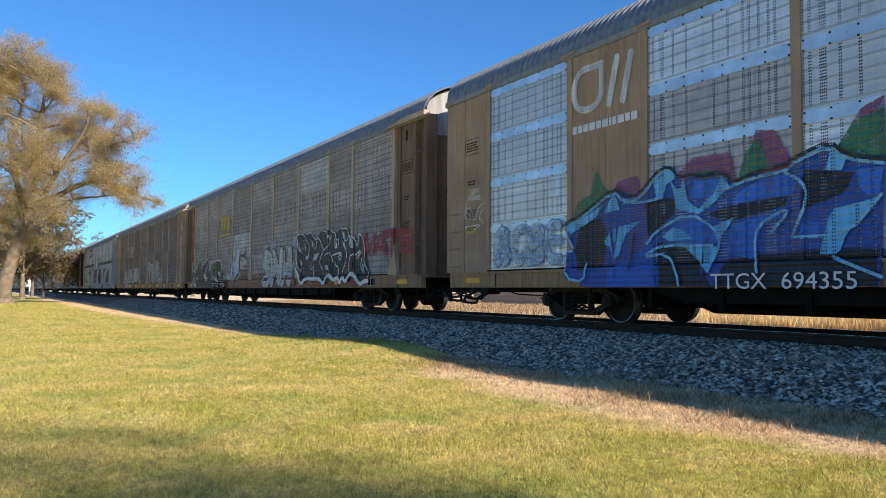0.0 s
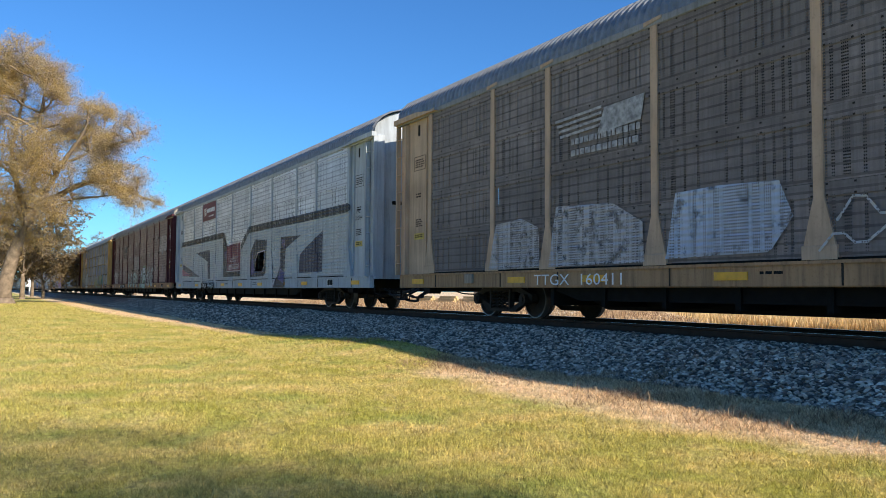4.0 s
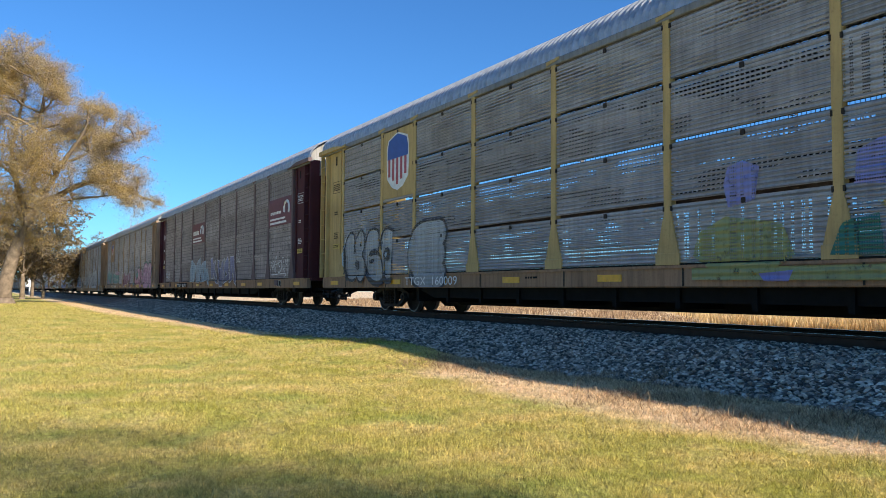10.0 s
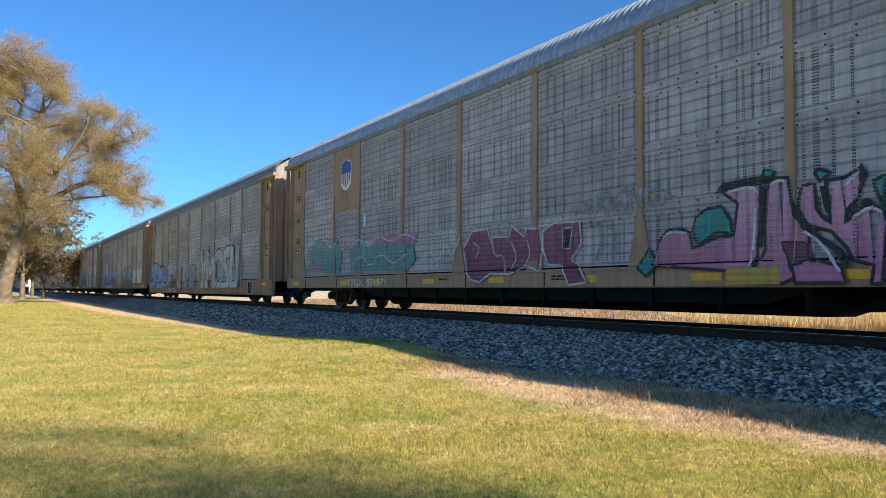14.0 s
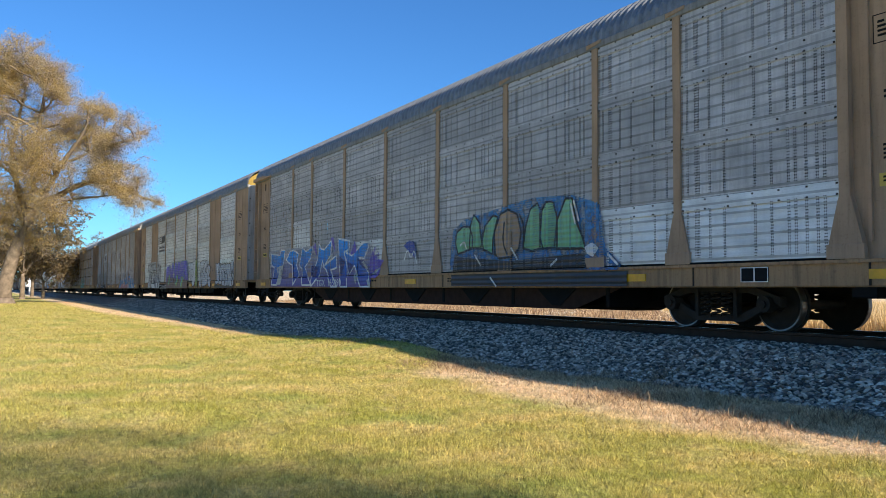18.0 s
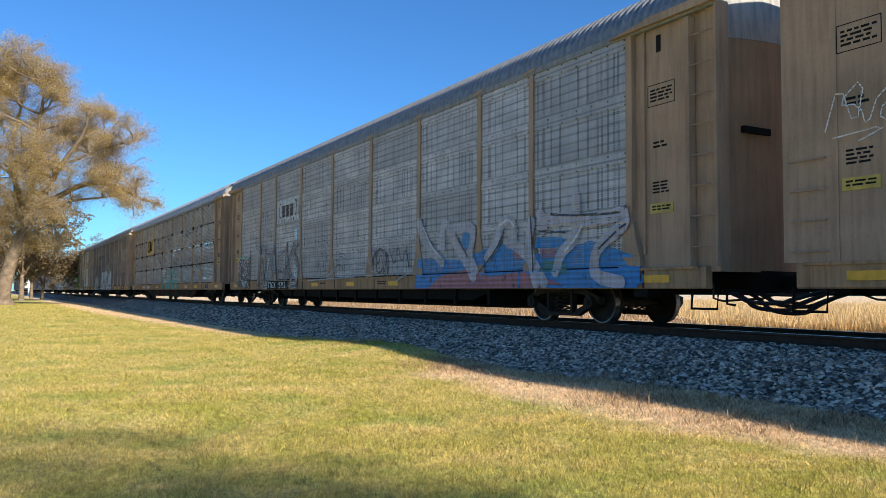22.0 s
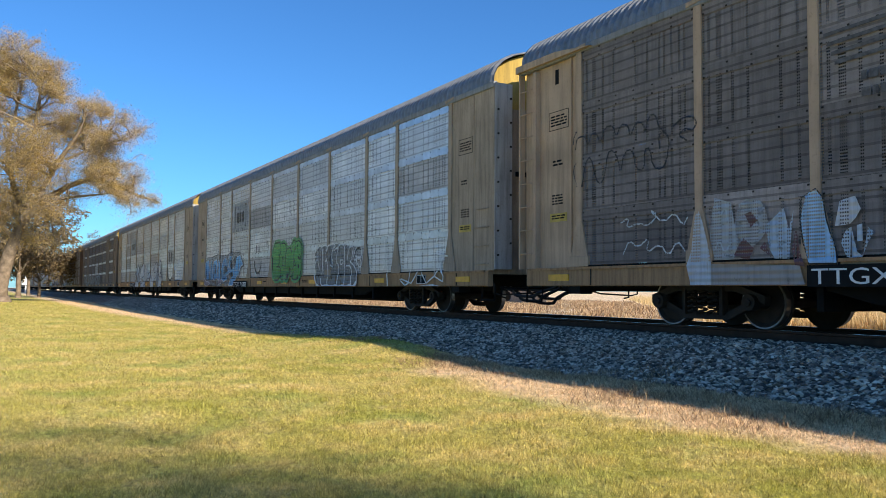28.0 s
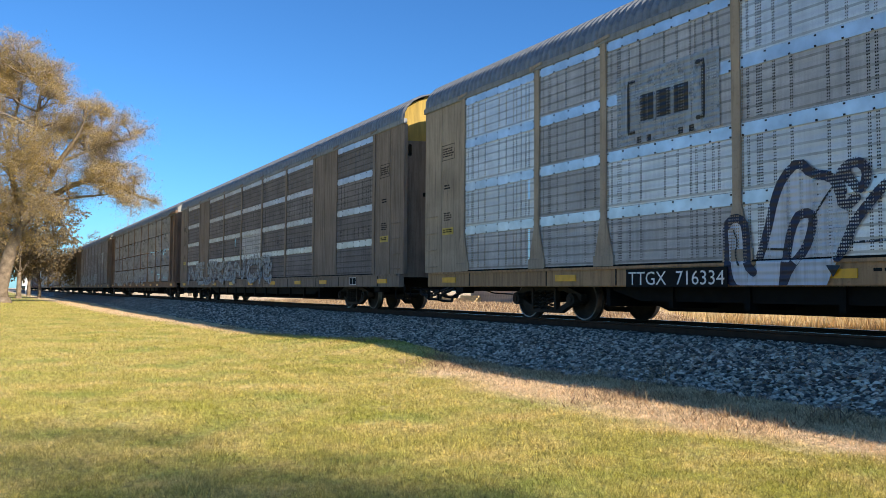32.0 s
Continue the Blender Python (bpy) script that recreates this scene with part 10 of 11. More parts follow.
def stone_material():
    n = Nodes("crushed_grey_stone")
    lot = n.node("NewGeometry").outputs["Random Per Island"]
    g = n.noise(n.world_place(), 40, 3)
    base = n.ramp(lot, (0.0, (0.035, 0.03, 0.026)), (0.4, (0.21, 0.16, 0.12)), (0.75, (0.60, 0.47, 0.35)), (1.0, (0.98, 0.82, 0.64)))
    return n.finish(n.mix(n.math("MULTIPLY", g, 0.4), base, (0.12, 0.11, 0.1)), 0.85, 0, g, 0.3, 0.01)


ballast = thing("ballast_bed", ballast_mesh(), ballast_material(), "grey crushed stone track bed", "ballast", kind="structure")


def bed_height(y):
    ys, zs = (6.85, 7.52, 8.3, 9.2, 9.6, 12.0), (-0.25, 0.02, 0.28, 0.47, 0.50, 0.50)
    return np.interp(y, ys, zs)


def stones_mesh(count, x0, x1, y0, y1, big, seed):
    """Loose angular stones: squashed, turned octahedra with cut corners."""
    r = np.random.RandomState(seed)
    base = np.array([(1, 0, 0.2), (0.3, 0.9, 0.1), (-0.8, 0.6, 0), (-0.9, -0.5, 0.2), (0.2, -1, 0), (0.1, 0.1, 0.8), (0.5, -0.3, 0.7), (0, 0, -0.7)])
    tri = np.array([(0, 1, 5), (1, 2, 5), (2, 3, 5), (3, 4, 6), (3, 6, 5), (4, 0, 6), (0, 5, 6), (1, 0, 7), (2, 1, 7), (3, 2, 7), (4, 3, 7), (0, 4, 7)])
    xs, ys = r.uniform(x0, x1, count), r.uniform(y0, y1, count)
    size = big * r.uniform(0.55, 1.25, count)
    ang, tip = r.uniform(0, 6.283, count), r.uniform(-0.6, 0.6, count)
    jit = 1 + r.uniform(-0.28, 0.28, (count, 8, 3))
    p = base[None] * jit * size[:, None, None] * np.array((1.25, 0.95, 0.8))
    c, s = np.cos(tip)[:, None], np.sin(tip)[:, None]
    p = np.stack([p[..., 0] * c - p[..., 2] * s, p[..., 1], p[..., 0] * s + p[..., 2] * c], -1)
    c, s = np.cos(ang)[:, None], np.sin(ang)[:, None]
    p = np.stack([p[..., 0] * c - p[..., 1] * s, p[..., 0] * s + p[..., 1] * c, p[..., 2]], -1)
    toe = np.array([6.98 + 0.5 / (1 + math.exp(-(x + 7.6) * 1.1)) + 0.22 * noise.noise((x * 0.9, 2.0, 7.0)) for x in xs])
    floor = np.maximum(bed_height(ys), np.array([lift(a, b) if b < 8.6 else 0.0 for a, b in zip(xs, ys)]))
    p += np.stack([xs, ys, np.where(ys > toe, floor, -1.0) + size * r.uniform(0.0, 0.55, count)], -1)[:, None]
    f = (tri[None] + 8 * np.arange(count)[:, None, None]).reshape(-1, 3)
    me = bpy.data.meshes.new("stones")
    me.from_pydata(p.reshape(-1, 3).tolist(), [], f.tolist())
    me.materials.append(None)
    return me


STONE = stone_material()
thing("ballast_stones", stones_mesh(66000, -26, 1, 6.9, 9.75, 0.037, 1), STONE, "loose angular grey ballast stones", "stones", kind="stuff")
thing("ballast_stones", stones_mesh(26000, -66, -26, 7.0, 9.75, 0.055, 2), STONE, "loose angular grey ballast stones", "stones", kind="stuff")

RAILTOP = plain("polished_rail_head", (0.5, 0.48, 0.46), 0.25, 0.9)
RAILSIDE = plain("brown_rusty_rail", (0.065, 0.038, 0.026), 0.8)
TIE = plain("weathered_timber_tie", (0.035, 0.029, 0.025), 0.9, 0, 0.4, 9)
rail_ring = [(-0.07, -0.17), (0.07, -0.17), (0.07, -0.155), (0.012, -0.135), (0.012, -0.045), (0.036, -0.035), (0.036, -0.004), (-0.036, -0.004), (-0.036, -0.035), (-0.012, -0.045), (-0.012, -0.135), (-0.07, -0.155)]
for side in (-0.755, 0.755):
    rail = thing("rail", Shape().prism(rail_ring, -1500, 600).mesh("rail"), RAILSIDE, "rusty steel rail with a polished head", "rail", "rails of the track", "structure", (0, MID + side, RAIL))
    part("rail_head", Shape().prism([(-0.03, -0.006), (0.03, -0.006), (0.026, 0.0), (-0.026, 0.0)], -1500, 600).mesh("rail_head"), RAILTOP, rail)
ties = tagged(new("sleepers"), "dark weathered timber sleepers in the ballast", "sleepers", kind="structure")
tie_mesh = Shape().bevel_box(-1.3, 1.3, -0.115, 0.115, -0.17, 0.0, 0.015).mesh("sleeper")
for i in range(150):
    part("sleeper", tie_mesh, TIE, ties, (-70 + i * 0.53, MID, RAIL - 0.165), turn=(0, 0, math.pi / 2 + random.uniform(-0.02, 0.02)))


# ---- trees ----
BARK = plain("grey_brown_bark", (0.23, 0.175, 0.125), 0.95, 0, 0.4, 3)
TWIG = plain("grey_twigs", (0.30, 0.24, 0.18), 0.95)


def leaf_material(name, a, b, c):
    n = Nodes(name)
    lot = n.node("NewGeometry").outputs["Random Per Island"]
    n.finish(n.ramp(lot, (0.0, a), (0.5, b), (1.0, c)), 0.7)
    n.shader.inputs["Subsurface Weight"].default_value = 0.0
    glow = n.node("BsdfTranslucent")
    n.plug(n.ramp(lot, (0.0, a), (0.5, b), (1.0, c)), glow.inputs[0])
    both = n.node("MixShader")
    both.inputs[0].default_value = 0.35
    n.plug(n.shader.outputs[0], both.inputs[1])
    n.plug(glow.outputs[0], both.inputs[2])
    n.plug(both.outputs[0], n.out.inputs[0])
    return n.mat


LEAF = leaf_material("golden_leaves", (0.38, 0.28, 0.10), (0.55, 0.42, 0.17), (0.58, 0.49, 0.30))


def bent(a, b, sag, r, n=6):
    """Points of a crooked branch from a to b."""
    a, b = Vector(a), Vector(b)
    d = (b - a).length
    pts = []
    for i in range(n + 1):
        k = i / n
        p = a.lerp(b, k)
        w = math.sin(math.pi * k) * d
        pts.append(p + Vector((r.uniform(-0.05, 0.05), r.uniform(-0.05, 0.05), 0.5 * sag + r.uniform(-0.04, 0.04))) * w)
    return pts


def leaf_cloud(spots, seed, size):
    """Small leaves, each a folded quad, round a list of (centre, radius, count)."""
    r = np.random.RandomState(seed)
    v, f = [], []
    for c, rad, count in spots:
        d = r.normal(size=(count, 3))
        d /= np.linalg.norm(d, axis=1)[:, None]
        p = np.array(c) + d * (rad * r.uniform(0.25, 1.0, count) ** 0.55)[:, None] * np.array((1, 1, 0.8))
        u = r.normal(size=(count, 3))
        u /= np.linalg.norm(u, axis=1)[:, None]
        w = np.cross(u, r.normal(size=(count, 3)))
        w /= np.linalg.norm(w, axis=1)[:, None]
        s = size * r.uniform(0.5, 1.3, count)[:, None]
        quad = np.stack([p - u * s, p + w * s * 0.45, p + u * s, p - w * s * 0.45], 1).reshape(-1, 3)
        k = len(v)
        v += quad.tolist()
        f += (k + np.arange(4 * count).reshape(-1, 4)).tolist()
    return mesh_of("leaves", v, f)


def crowned_tree(name, base, clumps, fork, trunk_r, label, leaf, seed, per=900, size=0.13, twig=14):
    """A tapered trunk to the fork, limbs to every clump, twigs in it, and small leaves with gaps between the clumps."""
    r = random.Random(seed)
    tree = tagged(new(name), label, "tree")
    tree.location = base
    b = Vector((0, 0, 0))
    fork = Vector(fork)
    trunk = Shape()
    trunk.tube([(0, 0, -0.3), (0.02, 0, 0.3)], trunk_r * 1.35, 12, trunk_r * 1.08)
    trunk.tube([(0.0, 0, 0.1)] + [tuple(fork * k + Vector((0.12 * math.sin(5 * k), 0, 0))) for k in (0.15, 0.35, 0.55, 0.8, 1.0)], trunk_r * 1.08, 12, trunk_r * 0.7)
    part("trunk", trunk.mesh("trunk", True), BARK, tree)
    twigs, spots = Shape(), []
    limbs = Shape()
    for c, rad in clumps:
        c = Vector(c)
        start = fork * r.uniform(0.7, 1.0)
        path = bent(start, c, 0.16, r, 8)
        thick = trunk_r * (0.16 + 0.2 * r.random()) * (0.6 + rad / 6)
        limbs.tube(path, thick, 7, 0.035)
        for _ in range(int(twig * max(0.5, rad / 2.0))):
            d = Vector((r.gauss(0, 1), r.gauss(0, 1), r.gauss(0.1, 0.75))).normalized() * rad * r.uniform(0.4, 1.35)
            tp = bent(path[r.choice((4, 5, 6, 7, 8))], c + d, 0.12, r, 4)
            twigs.tube(tp, 0.045, 3, 0.012)
            spots.append((tp[4], rad * 0.28, per // 3))
            for _ in range(4):
                q = tp[r.choice((2, 3, 4))]
                e = q + Vector((r.gauss(0, 1), r.gauss(0, 1), r.gauss(-0.05, 0.8))).normalized() * rad * r.uniform(0.2, 0.5)
                twigs.tube([q, q.lerp(e, 0.5) + Vector((0, 0, 0.08)), e], 0.02, 3, 0.007)
                spots.append((e, rad * 0.26, per // 6))
    tagged(part("branching", limbs.mesh("branching", True), BARK, tree), kind="stuff")
    tagged(part("twig_mass", twigs.mesh("twigs"), TWIG, tree), kind="stuff")
    if leaf:
        tagged(part("crown", leaf_cloud(spots, seed, size), leaf, tree), kind="stuff")
    return tree


FWD = Vector((-math.cos(radians(29.42)), math.sin(radians(29.42)), 0))
RIGHT = Vector((math.sin(radians(29.42)), math.cos(radians(29.42)), 0))


def clump(base, depth, across, high, rad, deep=0.0):
    """A clump of a crown by its place across the view and its height, in the tree's own space."""
    p = FWD * (depth + deep) + RIGHT * across + Vector((0, 0, high))
    return tuple(p - Vector(base)), rad


willow_base = Vector((-74.0, 0.9, -0.02))
WD = 64.9
K = WD / FOCAL


def seen_at(sx, sy, deep=0.0):
    """A point of the willow by its bearing and height, in the tree's own space."""
    return Vector(clump(willow_base, WD, (sx - 784) * K, EYE + (516 - sy) * K, 0, deep)[0])


def willow_leaves():
    """Thin golden leaves, browner and greyer in patches."""
    n = Nodes("willow_leaves")
    lot = n.node("NewGeometry").outputs["Random Per Island"]
    patch = n.ramp(n.noise(n.world_place(), 0.45, 3), (0.38, 0.0), (0.62, 1.0))
    gold = n.ramp(lot, (0.0, (0.32, 0.20, 0.05)), (0.5, (0.56, 0.38, 0.11)), (1.0, (0.66, 0.50, 0.21)))
    dull = n.ramp(lot, (0.0, (0.30, 0.21, 0.08)), (0.5, (0.50, 0.37, 0.15)), (1.0, (0.58, 0.46, 0.25)))
    col = n.mix(patch, dull, gold)
    n.finish(col, 0.8)
    n.shader.inputs["Specular IOR Level"].default_value = 0.15
    thin, both = n.node("BsdfTranslucent"), n.node("MixShader")
    n.plug(col, thin.inputs[0])
    both.inputs[0].default_value = 0.4
    n.plug(n.shader.outputs[0], both.inputs[1])
    n.plug(thin.outputs[0], both.inputs[2])
    n.plug(both.outputs[0], n.out.inputs[0])
    return n.mat


def willow():
    """A leaning trunk, seven crooked limbs, boughs to each spray of the crown, fine twigs and thin leaves with sky between."""
    r = random.Random(19)
    tree = tagged(new("willow_tree"), "large half-bare willow with golden autumn leaves on the lawn", "tree")
    tree.location = willow_base
    stem = [Vector((0, 0, -0.3))] + [seen_at(x, y) for x, y in ((8, 520), (14, 490), (22, 458), (34, 425), (48, 395), (60, 372))]
    part("trunk", Shape().tube(stem, 0.62, 12, 0.36).mesh("trunk", True), BARK, tree)
    part("root_flare", Shape().tube([(0, 0, -0.3), (0.02, 0, 0.5)], 0.95, 12, 0.6).mesh("root_flare", True), BARK, tree)
    limbs = (((60, 372), (95, 350), (130, 328), (165, 320), (200, 330), (238, 350), (268, 357)), ((60, 372), (90, 330), (118, 288), (146, 258), (162, 234), (168, 205)), ((118, 288), (165, 268), (205, 254), (238, 244)),
             ((48, 395), (55, 340), (60, 280), (70, 220), (76, 160)), ((48, 395), (22, 340), (2, 280), (8, 200), (18, 120)), ((30, 430), (-10, 390), (-50, 340), (-90, 280), (-80, 200)), ((60, 372), (100, 362), (140, 356), (180, 352), (208, 350)))
    joints = []
    for k, line in enumerate(limbs):
        drift = r.uniform(-0.8, 0.8)
        pts = [seen_at(x, y, drift * i + r.uniform(-0.3, 0.3) * (i > 0)) for i, (x, y) in enumerate(line)]
        pts = [Vector(p) for p in rounded3(pts)]
        part("limb", Shape().tube(pts, (0.3, 0.26, 0.14, 0.25, 0.28, 0.24, 0.15)[k], 8, 0.05).mesh("limb", True), BARK, tree)
        joints += pts[2:]
    boughs, twigs, spots = Shape(), Shape(), []
    sprays = [(20, 120, 46, 1), (75, 150, 40, 0.7), (-60, 160, 60, 1), (25, 205, 56, 1), (105, 178, 26, 0.6), (170, 198, 26, 1), (-40, 260, 70, 1), (60, 255, 52, 1), (120, 245, 40, 1), (160, 258, 34, 0.9), (218, 248, 34, 0.45), (205, 300, 36, 0.4)]
    sprays += [(20, 310, 58, 1), (90, 315, 50, 0.8), (150, 318, 36, 0.8), (200, 345, 28, 0.7), (238, 352, 24, 0.5), (100, 375, 30, 0.35), (20, 380, 44, 0.5), (-60, 350, 60, 0.8), (50, 425, 26, 0.5), (262, 356, 14, 0.4), (130, 212, 30, 0.6), (-20, 200, 60, 1)]
    sprays += [(0, 155, 50, 1), (185, 275, 32, 0.8), (130, 350, 30, 0.4), (60, 290, 40, 1), (110, 282, 40, 1), (170, 308, 30, 0.6), (225, 322, 22, 0.4), (50, 110, 30, 0.6), (100, 140, 24, 0.4), (240, 236, 18, 0.3)]
    sprays += [(sx + r.uniform(-0.85, 0.85) * sr, sy + r.uniform(-0.6, 0.75) * sr, sr * 0.75, full * 0.8) for sx, sy, sr, full in sprays for _ in range(2) if sr > 20]
    heart = seen_at(60, 330)
    for sx, sy, sr, full in sprays:
        c, rad = seen_at(sx, sy, r.uniform(-3.2, 3.2)), sr * K * 1.1
        root = min(joints, key=lambda q: (q - c).length + (0.6 * rad if q.z > c.z else 0))
        path = bent(root, c, 0.1, r, 6)
        boughs.tube(path, 0.05 + 0.025 * rad, 6, 0.03)
        out = (c - heart).normalized()
        for _ in range(int(4 + 5 * rad)):
            d = (Vector((r.gauss(0, 1), r.gauss(0, 1), r.gauss(0.1, 0.8))) + out * 0.4).normalized() * rad * r.uniform(0.5, 1.25)
            way = bent(path[r.choice((3, 4, 5, 6, 6))], c + d, 0.14, r, 5)
            twigs.tube(way, 0.034, 4, 0.01)
            for k in (2, 3, 4, 5, 5):
                e = way[k] + (Vector((r.gauss(0, 1), r.gauss(0, 1), r.gauss(-0.1, 0.7))) + out * 0.5).normalized() * rad * r.uniform(0.2, 0.55)
                mid = way[k].lerp(e, 0.5) + Vector((0, 0, 0.06))
                twigs.tube([way[k], mid, e], 0.016, 3, 0.006)
                for _ in range(2):
                    f = mid.lerp(e, r.random()) + Vector((r.gauss(0, 1), r.gauss(0, 1), r.gauss(-0.2, 0.8))) * 0.4
                    twigs.tube([mid, f], 0.009, 3, 0.004)
                    spots.append((f, 0.45, int(14 * full * r.uniform(0.3, 1.6))))
                spots.append((e, 0.5, int(23 * full * r.uniform(0.3, 1.6))))
                spots.append((mid, 0.5, int(12 * full)))
    tagged(part("bough_mass", boughs.mesh("boughs", True), BARK, tree), kind="stuff")
    tagged(part("twig_mass", twigs.mesh("twigs"), TWIG, tree), kind="stuff")
    tagged(part("crown", leaf_cloud(spots, 11, 0.056), willow_leaves(), tree), kind="stuff")


def rounded3(pts):
    """Corners of a line cut once, in space."""
    out = [pts[0]]
    for a, b in zip(pts, pts[1:]):
        out += [a.lerp(b, 0.25), a.lerp(b, 0.75)]
    return out + [pts[-1]]


willow()

BUSH = leaf_material("dull_brown_leaves", (0.12, 0.09, 0.05), (0.24, 0.175, 0.09), (0.36, 0.26, 0.13))


def far_tree(x, y, high, wide, seed, leaf=None, per=500, label="bare grey tree far behind the line"):
    r = random.Random(seed)
    cl = []
    for _ in range(9):
        a, q = r.uniform(0, 6.28), r.uniform(0.1, 1)
        cl.append(((math.cos(a) * wide * q * 0.5, math.sin(a) * wide * q * 0.5, high * r.uniform(0.4, 0.88)), wide * r.uniform(0.16, 0.26)))
    if leaf:
        label = "dull brown-leaved tree beyond the lawn, some unseen and added"
    return crowned_tree("far_tree", (x, y, 0), cl, (0, 0, high * 0.25), high * 0.022, label, leaf, seed, 84, 0.2, 12)


for x, y, h, w, s, lf in ((-105, 3, 13, 11, 21, BUSH), (-125, -2, 15, 12, 22, BUSH), (-112, 5.5, 9, 10, 41, BUSH), (-130, 5, 11, 10, 42, BUSH), (-150, -6, 14, 12, 23, BUSH), (-165, 24, 16, 13, 24, None), (-180, 34, 17, 14, 25, None),
                          (-205, 30, 18, 14, 26, None), (-150, 32, 13, 12, 27, None), (-240, 26, 19, 15, 28, BUSH), (-260, 10, 18, 15, 29, BUSH), (-235, -8, 16, 14, 30, BUSH), (-300, 0, 20, 18, 31, BUSH), (-120, 36, 12, 11, 32, None),
                          # last row: unseen trees, added left of the view to dim the far cars
                          (-62, -14, 14, 12, 51, BUSH), (-82, -13, 15, 12, 52, BUSH), (-100, -16, 16, 13, 53, BUSH), (-122, -15, 15, 13, 54, BUSH), (-145, -18, 17, 14, 55, BUSH)):
    far_tree(x, y, h, w, s, lf)


# ---- beyond the line ----
STRAW = leaf_material("dry_straw", (0.50, 0.33, 0.13), (0.78, 0.56, 0.26), (0.86, 0.66, 0.36))
TUFT = leaf_material("withered_grass", (0.16, 0.09, 0.05), (0.40, 0.26, 0.14), (0.72, 0.52, 0.30))


def tufts(count, seed):
    r = np.random.RandomState(seed)
    x = r.uniform(-26, 1.5, count)
    edge = 7.28 + 0.35 * np.sin(x * 1.3) + 0.25 * np.sin(x * 3.1 + 1)
    y = edge + r.normal(0, 0.32, count) - 0.3 * r.uniform(0, 1, count) ** 2 * 4 * (x > -12)
    h = (0.02 + 0.17 * r.uniform(0, 1, count) ** 2 * patchy(x, y, 0.3, 9) ** 1.6) * np.where(x > -12, 1.0, 0.55)
    z = np.array([max(lift(p, q), float(np.interp(q, (6.85, 7.52, 8.3), (-0.25, 0.02, 0.28)))) for p, q in zip(x, y)])
    a, w = r.uniform(0, 6.283, count), 0.006 * r.uniform(0.6, 1.5, count)
    tip = r.normal(0, 0.75, (count, 2)) * h[:, None]
    p = np.stack([np.stack([x - np.cos(a) * w, y - np.sin(a) * w, z - 0.01], -1), np.stack([x + np.cos(a) * w, y + np.sin(a) * w, z - 0.01], -1), np.stack([x + tip[:, 0], y + tip[:, 1], z + h], -1)], 1).reshape(-1, 3)
    me = bpy.data.meshes.new("tufts")
    me.from_pydata(p.tolist(), [], np.arange(3 * count).reshape(-1, 3).tolist())
    me.materials.append(None)
    return me


thing("withered_grass", tufts(60000, 12), TUFT, "withered straw grass along the foot of the ballast", "dry grass", kind="stuff")
def field_mesh(count, seed):
    """Standing dry stalks to the right of the gravel drive."""
    r = np.random.RandomState(seed)
    y = 24 + 60 * r.uniform(0, 1, count) ** 1.6
    left = -(y - 4) * 1.16 + 2.0 + r.normal(0, 0.5, count)
    x = left + (60 - left) * r.uniform(0, 1, count)
    h = r.uniform(0.3, 0.95, count) * (0.8 + 0.3 * np.sin(x * 0.6) * np.sin(y * 0.5))
    a, w = r.uniform(0, 6.283, count), 0.026 * r.uniform(0.6, 1.4, count)
    tip = r.normal(0, 0.25, (count, 2)) * h[:, None]
    p = np.stack([np.stack([x - np.cos(a) * w, y - np.sin(a) * w, 0 * x - 0.01], -1), np.stack([x + np.cos(a) * w, y + np.sin(a) * w, 0 * x - 0.01], -1), np.stack([x + tip[:, 0], y + tip[:, 1], h], -1)], 1).reshape(-1, 3)
    me = bpy.data.meshes.new("stalks")
    me.from_pydata(p.tolist(), [], np.arange(3 * count).reshape(-1, 3).tolist())
    me.materials.append(None)
    return me


def rough_mesh(count, seed):
    """Low dry weeds between the line and the fence."""
    r = np.random.RandomState(seed)
    y = 17 + 46 * r.uniform(0, 1, count) ** 1.3
    right = -(y - 4) * 1.16 + 1.0
    x = right - 60 * r.uniform(0, 1, count)
    h = r.uniform(0.08, 0.4, count) * (0.6 + 0.5 * np.sin(x * 0.9) * np.sin(y * 0.7))
    a, w = r.uniform(0, 6.283, count), 0.03 * r.uniform(0.6, 1.4, count)
    tip = r.normal(0, 0.4, (count, 2)) * h[:, None]
    p = np.stack([np.stack([x - np.cos(a) * w, y - np.sin(a) * w, 0 * x - 0.01], -1), np.stack([x + np.cos(a) * w, y + np.sin(a) * w, 0 * x - 0.01], -1), np.stack([x + tip[:, 0], y + tip[:, 1], h], -1)], 1).reshape(-1, 3)
    me = bpy.data.meshes.new("weeds")
    me.from_pydata(p.tolist(), [], np.arange(3 * count).reshape(-1, 3).tolist())
    me.materials.append(None)
    return me


thing("dry_weeds", rough_mesh(90000, 6), TUFT, "low withered weeds beyond the line", "dry grass", kind="stuff")
thing("dry_field", field_mesh(200000, 5), STRAW, "tall sunlit straw-coloured dry grass field", "dry grass", kind="stuff")


GRAVEL = plain("pale_gravel", (0.62, 0.54, 0.40), 0.95, 0, 0.2, 1.5)
thing("gravel_drive", mesh_of("drive", [(-26.8, 20, 0.02), (-24.8, 20, 0.02), (-74.5, 60, 0.02), (-80.5, 60, 0.02)], [(0, 1, 2, 3)]), GRAVEL, "pale sunlit gravel drive", "road", kind="structure")
PLANKS = plain("weathered_fence_boards", (0.36, 0.30, 0.23), 0.9, 0, 0.35, 2.0)
fence = tagged(new("board_fence"), "weathered grey-brown board fence beside the gravel", "fence")
fence.location = (-73, 45, 0)
board = Shape().box(0, 0.46, -0.02, 0.02, 0.05, 1.3).mesh("board")
for i in range(28):
    part("board", board, PLANKS, fence, (i * 0.48, 0, random.uniform(-0.06, 0.06)))
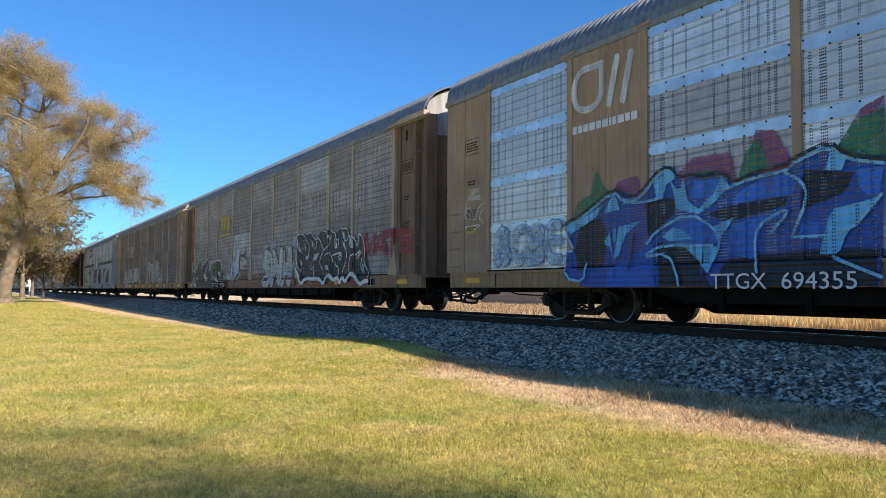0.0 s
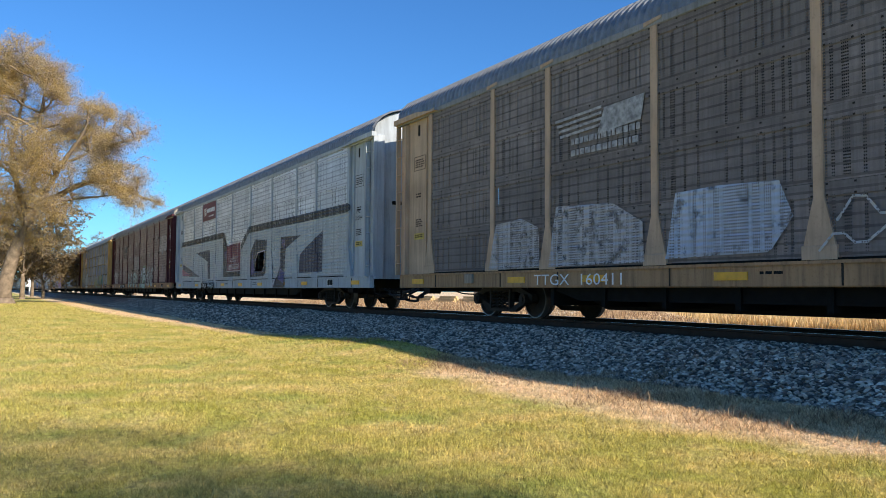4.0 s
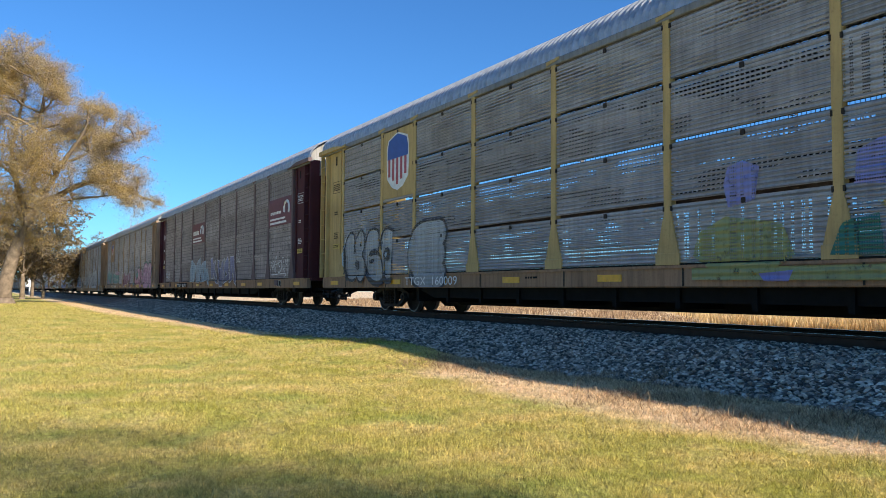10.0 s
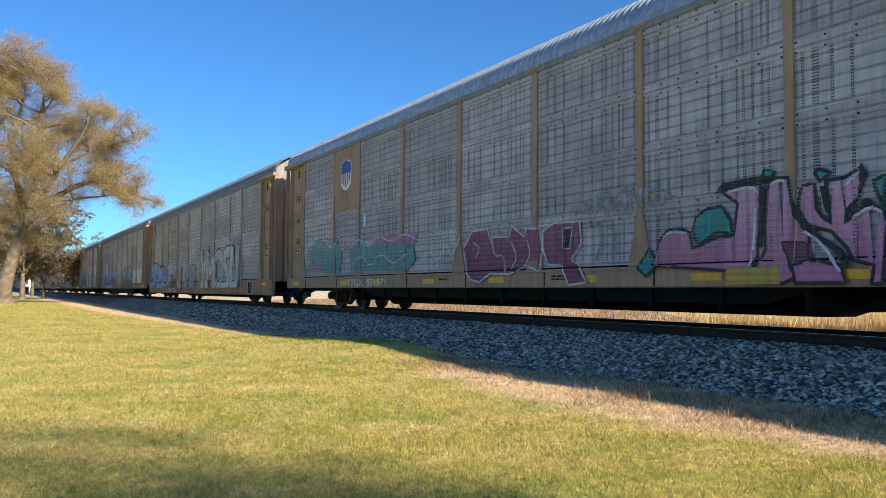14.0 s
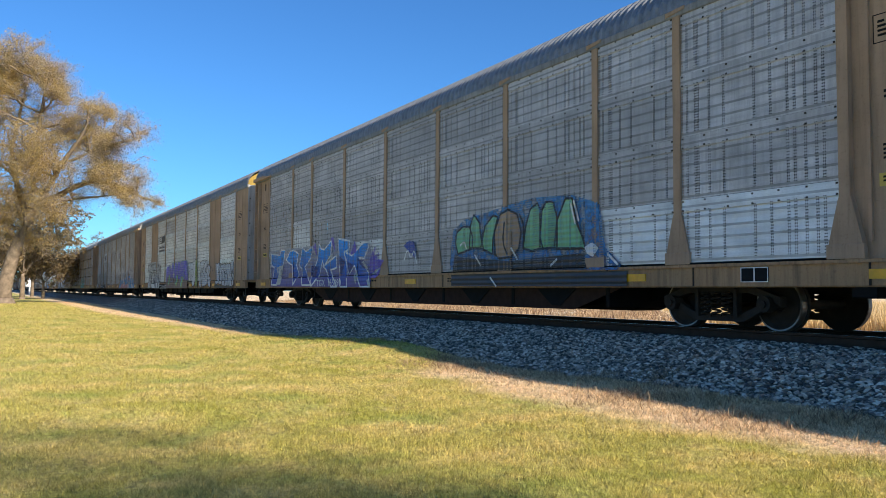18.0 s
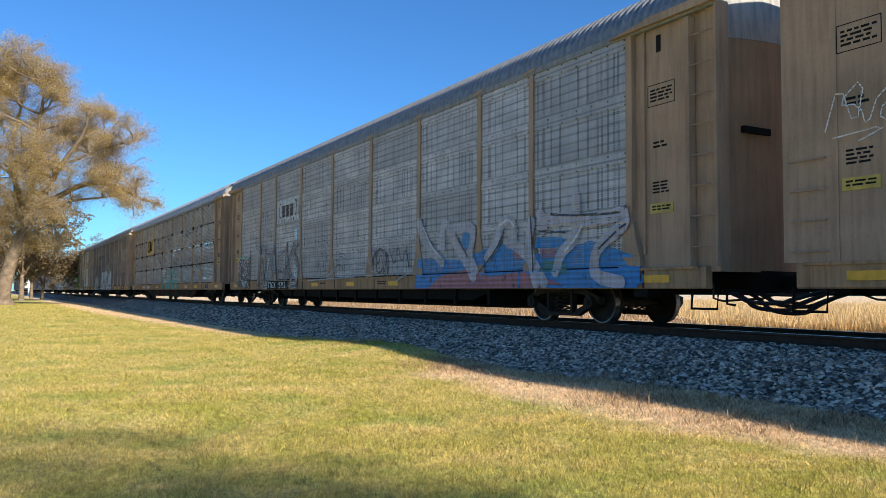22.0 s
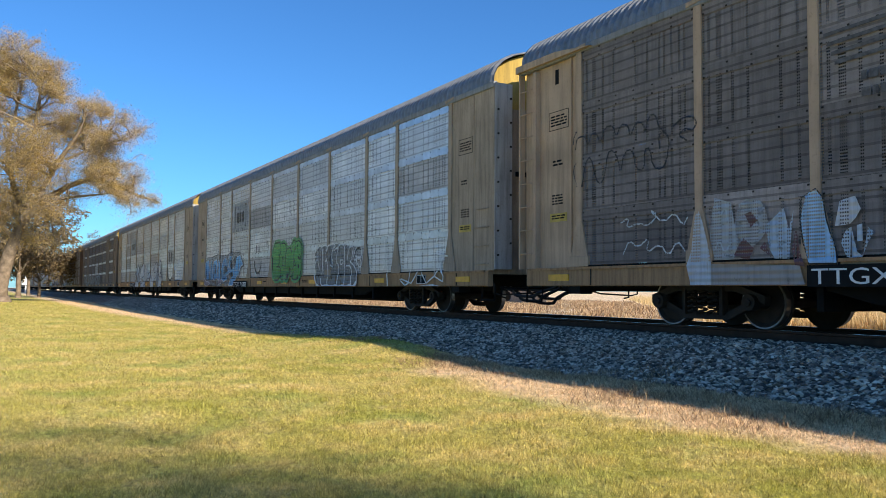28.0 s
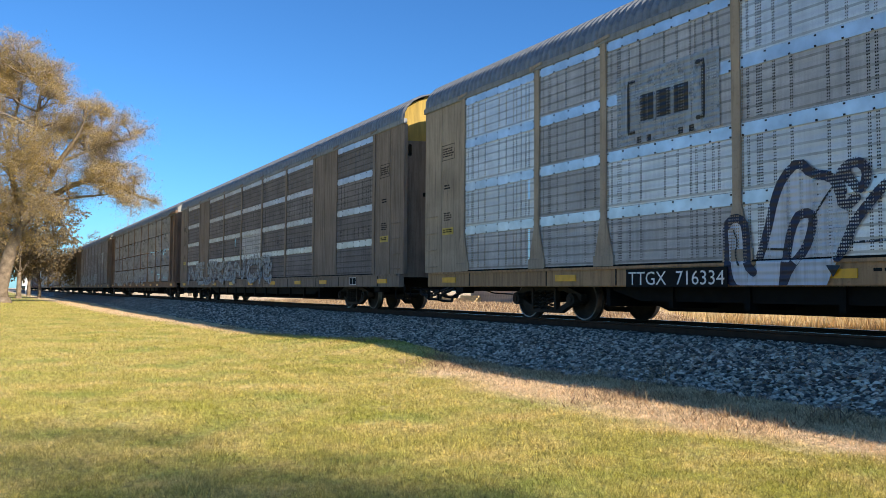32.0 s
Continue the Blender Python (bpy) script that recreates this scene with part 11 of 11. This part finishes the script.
for z in (0.35, 1.05):
    part("fence_rail", Shape().box(0, 13.4, 0.02, 0.07, z, z + 0.1).mesh("fence_rail"), PLANKS, fence)
LUMBER = plain("fresh_lumber", (0.66, 0.48, 0.24), 0.8, 0, 0.2, 3.0)
for k in range(3):
    stack = tagged(new("lumber_stack"), "low stack of pale sawn beams", "lumber", "lumber stacks")
    stack.location = (-83 + 4.2 * k, 43 + 0.6 * k, 0)
    for j in range(3):
        for m in range(3 - j):
            part("beam", once("beam", lambda: Shape().bevel_box(0, 3.6, 0, 0.28, 0, 0.24, 0.02).mesh("beam")), LUMBER, stack, (0.1 * j, m * 0.33 + j * 0.16, j * 0.25))
SHED = plain("brown_shed_boards", (0.30, 0.15, 0.07), 0.85, 0, 0.25, 2.5)
shed = tagged(new("garden_shed"), "small rust-brown board shed with a dark pitched roof", "shed")
shed.location = (-78, 50, 0)
part("wall", Shape().box(0, 3.2, 0, 2.6, 0, 1.9).mesh("wall"), SHED, shed)
part("roof", Shape().prism([(-0.2, 1.88), (2.8, 1.88), (1.3, 2.9)], -0.2, 3.4).mesh("roof"), BLACK, shed)
part("door", Shape().box(1.1, 2.0, -0.04, 0.0, 0.05, 1.75).mesh("door"), PAINT["white"], shed, label="white door")

signal = tagged(new("crossing_signal"), "white grade crossing signal mast with lamps and a relay box", "signal")
signal.location = (-185, 6.6, 0)
SIGNAL = plain("white_signal_paint", (0.78, 0.78, 0.76), 0.5, 0, 0.1)
part("mast", Shape().tube([(0, 0, 0), (0, 0, 6.6)], 0.16, 8).mesh("mast"), SIGNAL, signal)
part("relay_box", Shape().box(-0.3, 0.3, -0.75, 0.75, 1.7, 3.0).mesh("relay_box"), SIGNAL, signal)
part("lamp_arm", Shape().box(-0.08, 0.08, -1.2, 1.2, 4.0, 4.2).mesh("lamp_arm"), SIGNAL, signal)
for y in (-0.95, 0.95):
    part("lamp", Shape().tube([(0.02, y, 4.1), (0.35, y, 4.1)], 0.42, 10).mesh("lamp"), BLACK, signal)
for k in (-1, 1):
    part("crossbuck", Shape().plate([(-0.9, 5.5 - 0.5 * k), (-0.8, 5.35 - 0.5 * k), (0.9, 5.5 + 0.5 * k), (0.8, 5.65 + 0.5 * k)], -0.02 - 0.03 * k, 0.0 - 0.03 * k).mesh("crossbuck"), SIGNAL, signal, turn=(0, 0, math.pi / 2))
house = tagged(new("far_house"), "low brick-red house among the trees", "house")
house.location = (-250, -2, 0)
part("wall", Shape().box(0, 9, -6, 6, 0, 3.0).mesh("wall"), SHED, house)
part("roof", Shape().prism([(-6.6, 2.9), (6.6, 2.9), (0, 5.4)], -0.5, 9.5).mesh("roof"), BLACK, house)
for y in (-4, -1, 2.5):
    part("window", Shape().box(9.0, 9.05, y, y + 1.3, 1.0, 2.2).mesh("window"), STENCIL_WHITE, house)

# a tall tree beyond the line, out of view, whose thin crown dims the near lawn
shade = []
for (gx, gy), high, rad in (((-6.85, 0.16), 26, 1.0), ((-6.9, 1.0), 27, 1.0), ((-5.4, 1.0), 25, 1.1), ((-5.1, 1.6), 26, 1.0), ((-4.6, 2.0), 27, 0.8), ((-5.0, 0.4), 25.5, 1.0), ((-4.0, 1.4), 26.5, 0.9)):
    q = Vector((gx, gy, 0)) + sun_way * (high / sun_way.z)
    shade.append((tuple(q - Vector((39, 16, 0))), rad))
crowned_tree("tall_tree", (39, 16, 0), shade, (0, 0, 16.0), 0.3, "tall thin-crowned tree beyond the line", LEAF, 77, per=30, size=0.09, twig=12)


def motions():
    for i, car in CARS:
        x = FIRST - PITCH * i + SHIFT[min(i, 15)] - 0.22 * max(0, i - 15)
        walk(car, [(t, pose(x + SPEED * t + d, MID, RAIL)) for t, d in GAIN])
    turns = {}
    for wheel in WHEELS:
        at = round(wheel.location.x, 2)
        if at not in turns:
            walk(wheel, [(k / FPS, pose(at, 0, 0.392, 0, math.degrees(SPEED * k / FPS / 0.392), 0)) for k in range(32 * FPS + 1)])
            turns[at] = wheel.animation_data
        else:
            wheel.rotation_mode = "QUATERNION"
            wheel.animation_data_create()
            wheel.animation_data.action = turns[at].action
            wheel.animation_data.action_slot = turns[at].action_slot


motions()
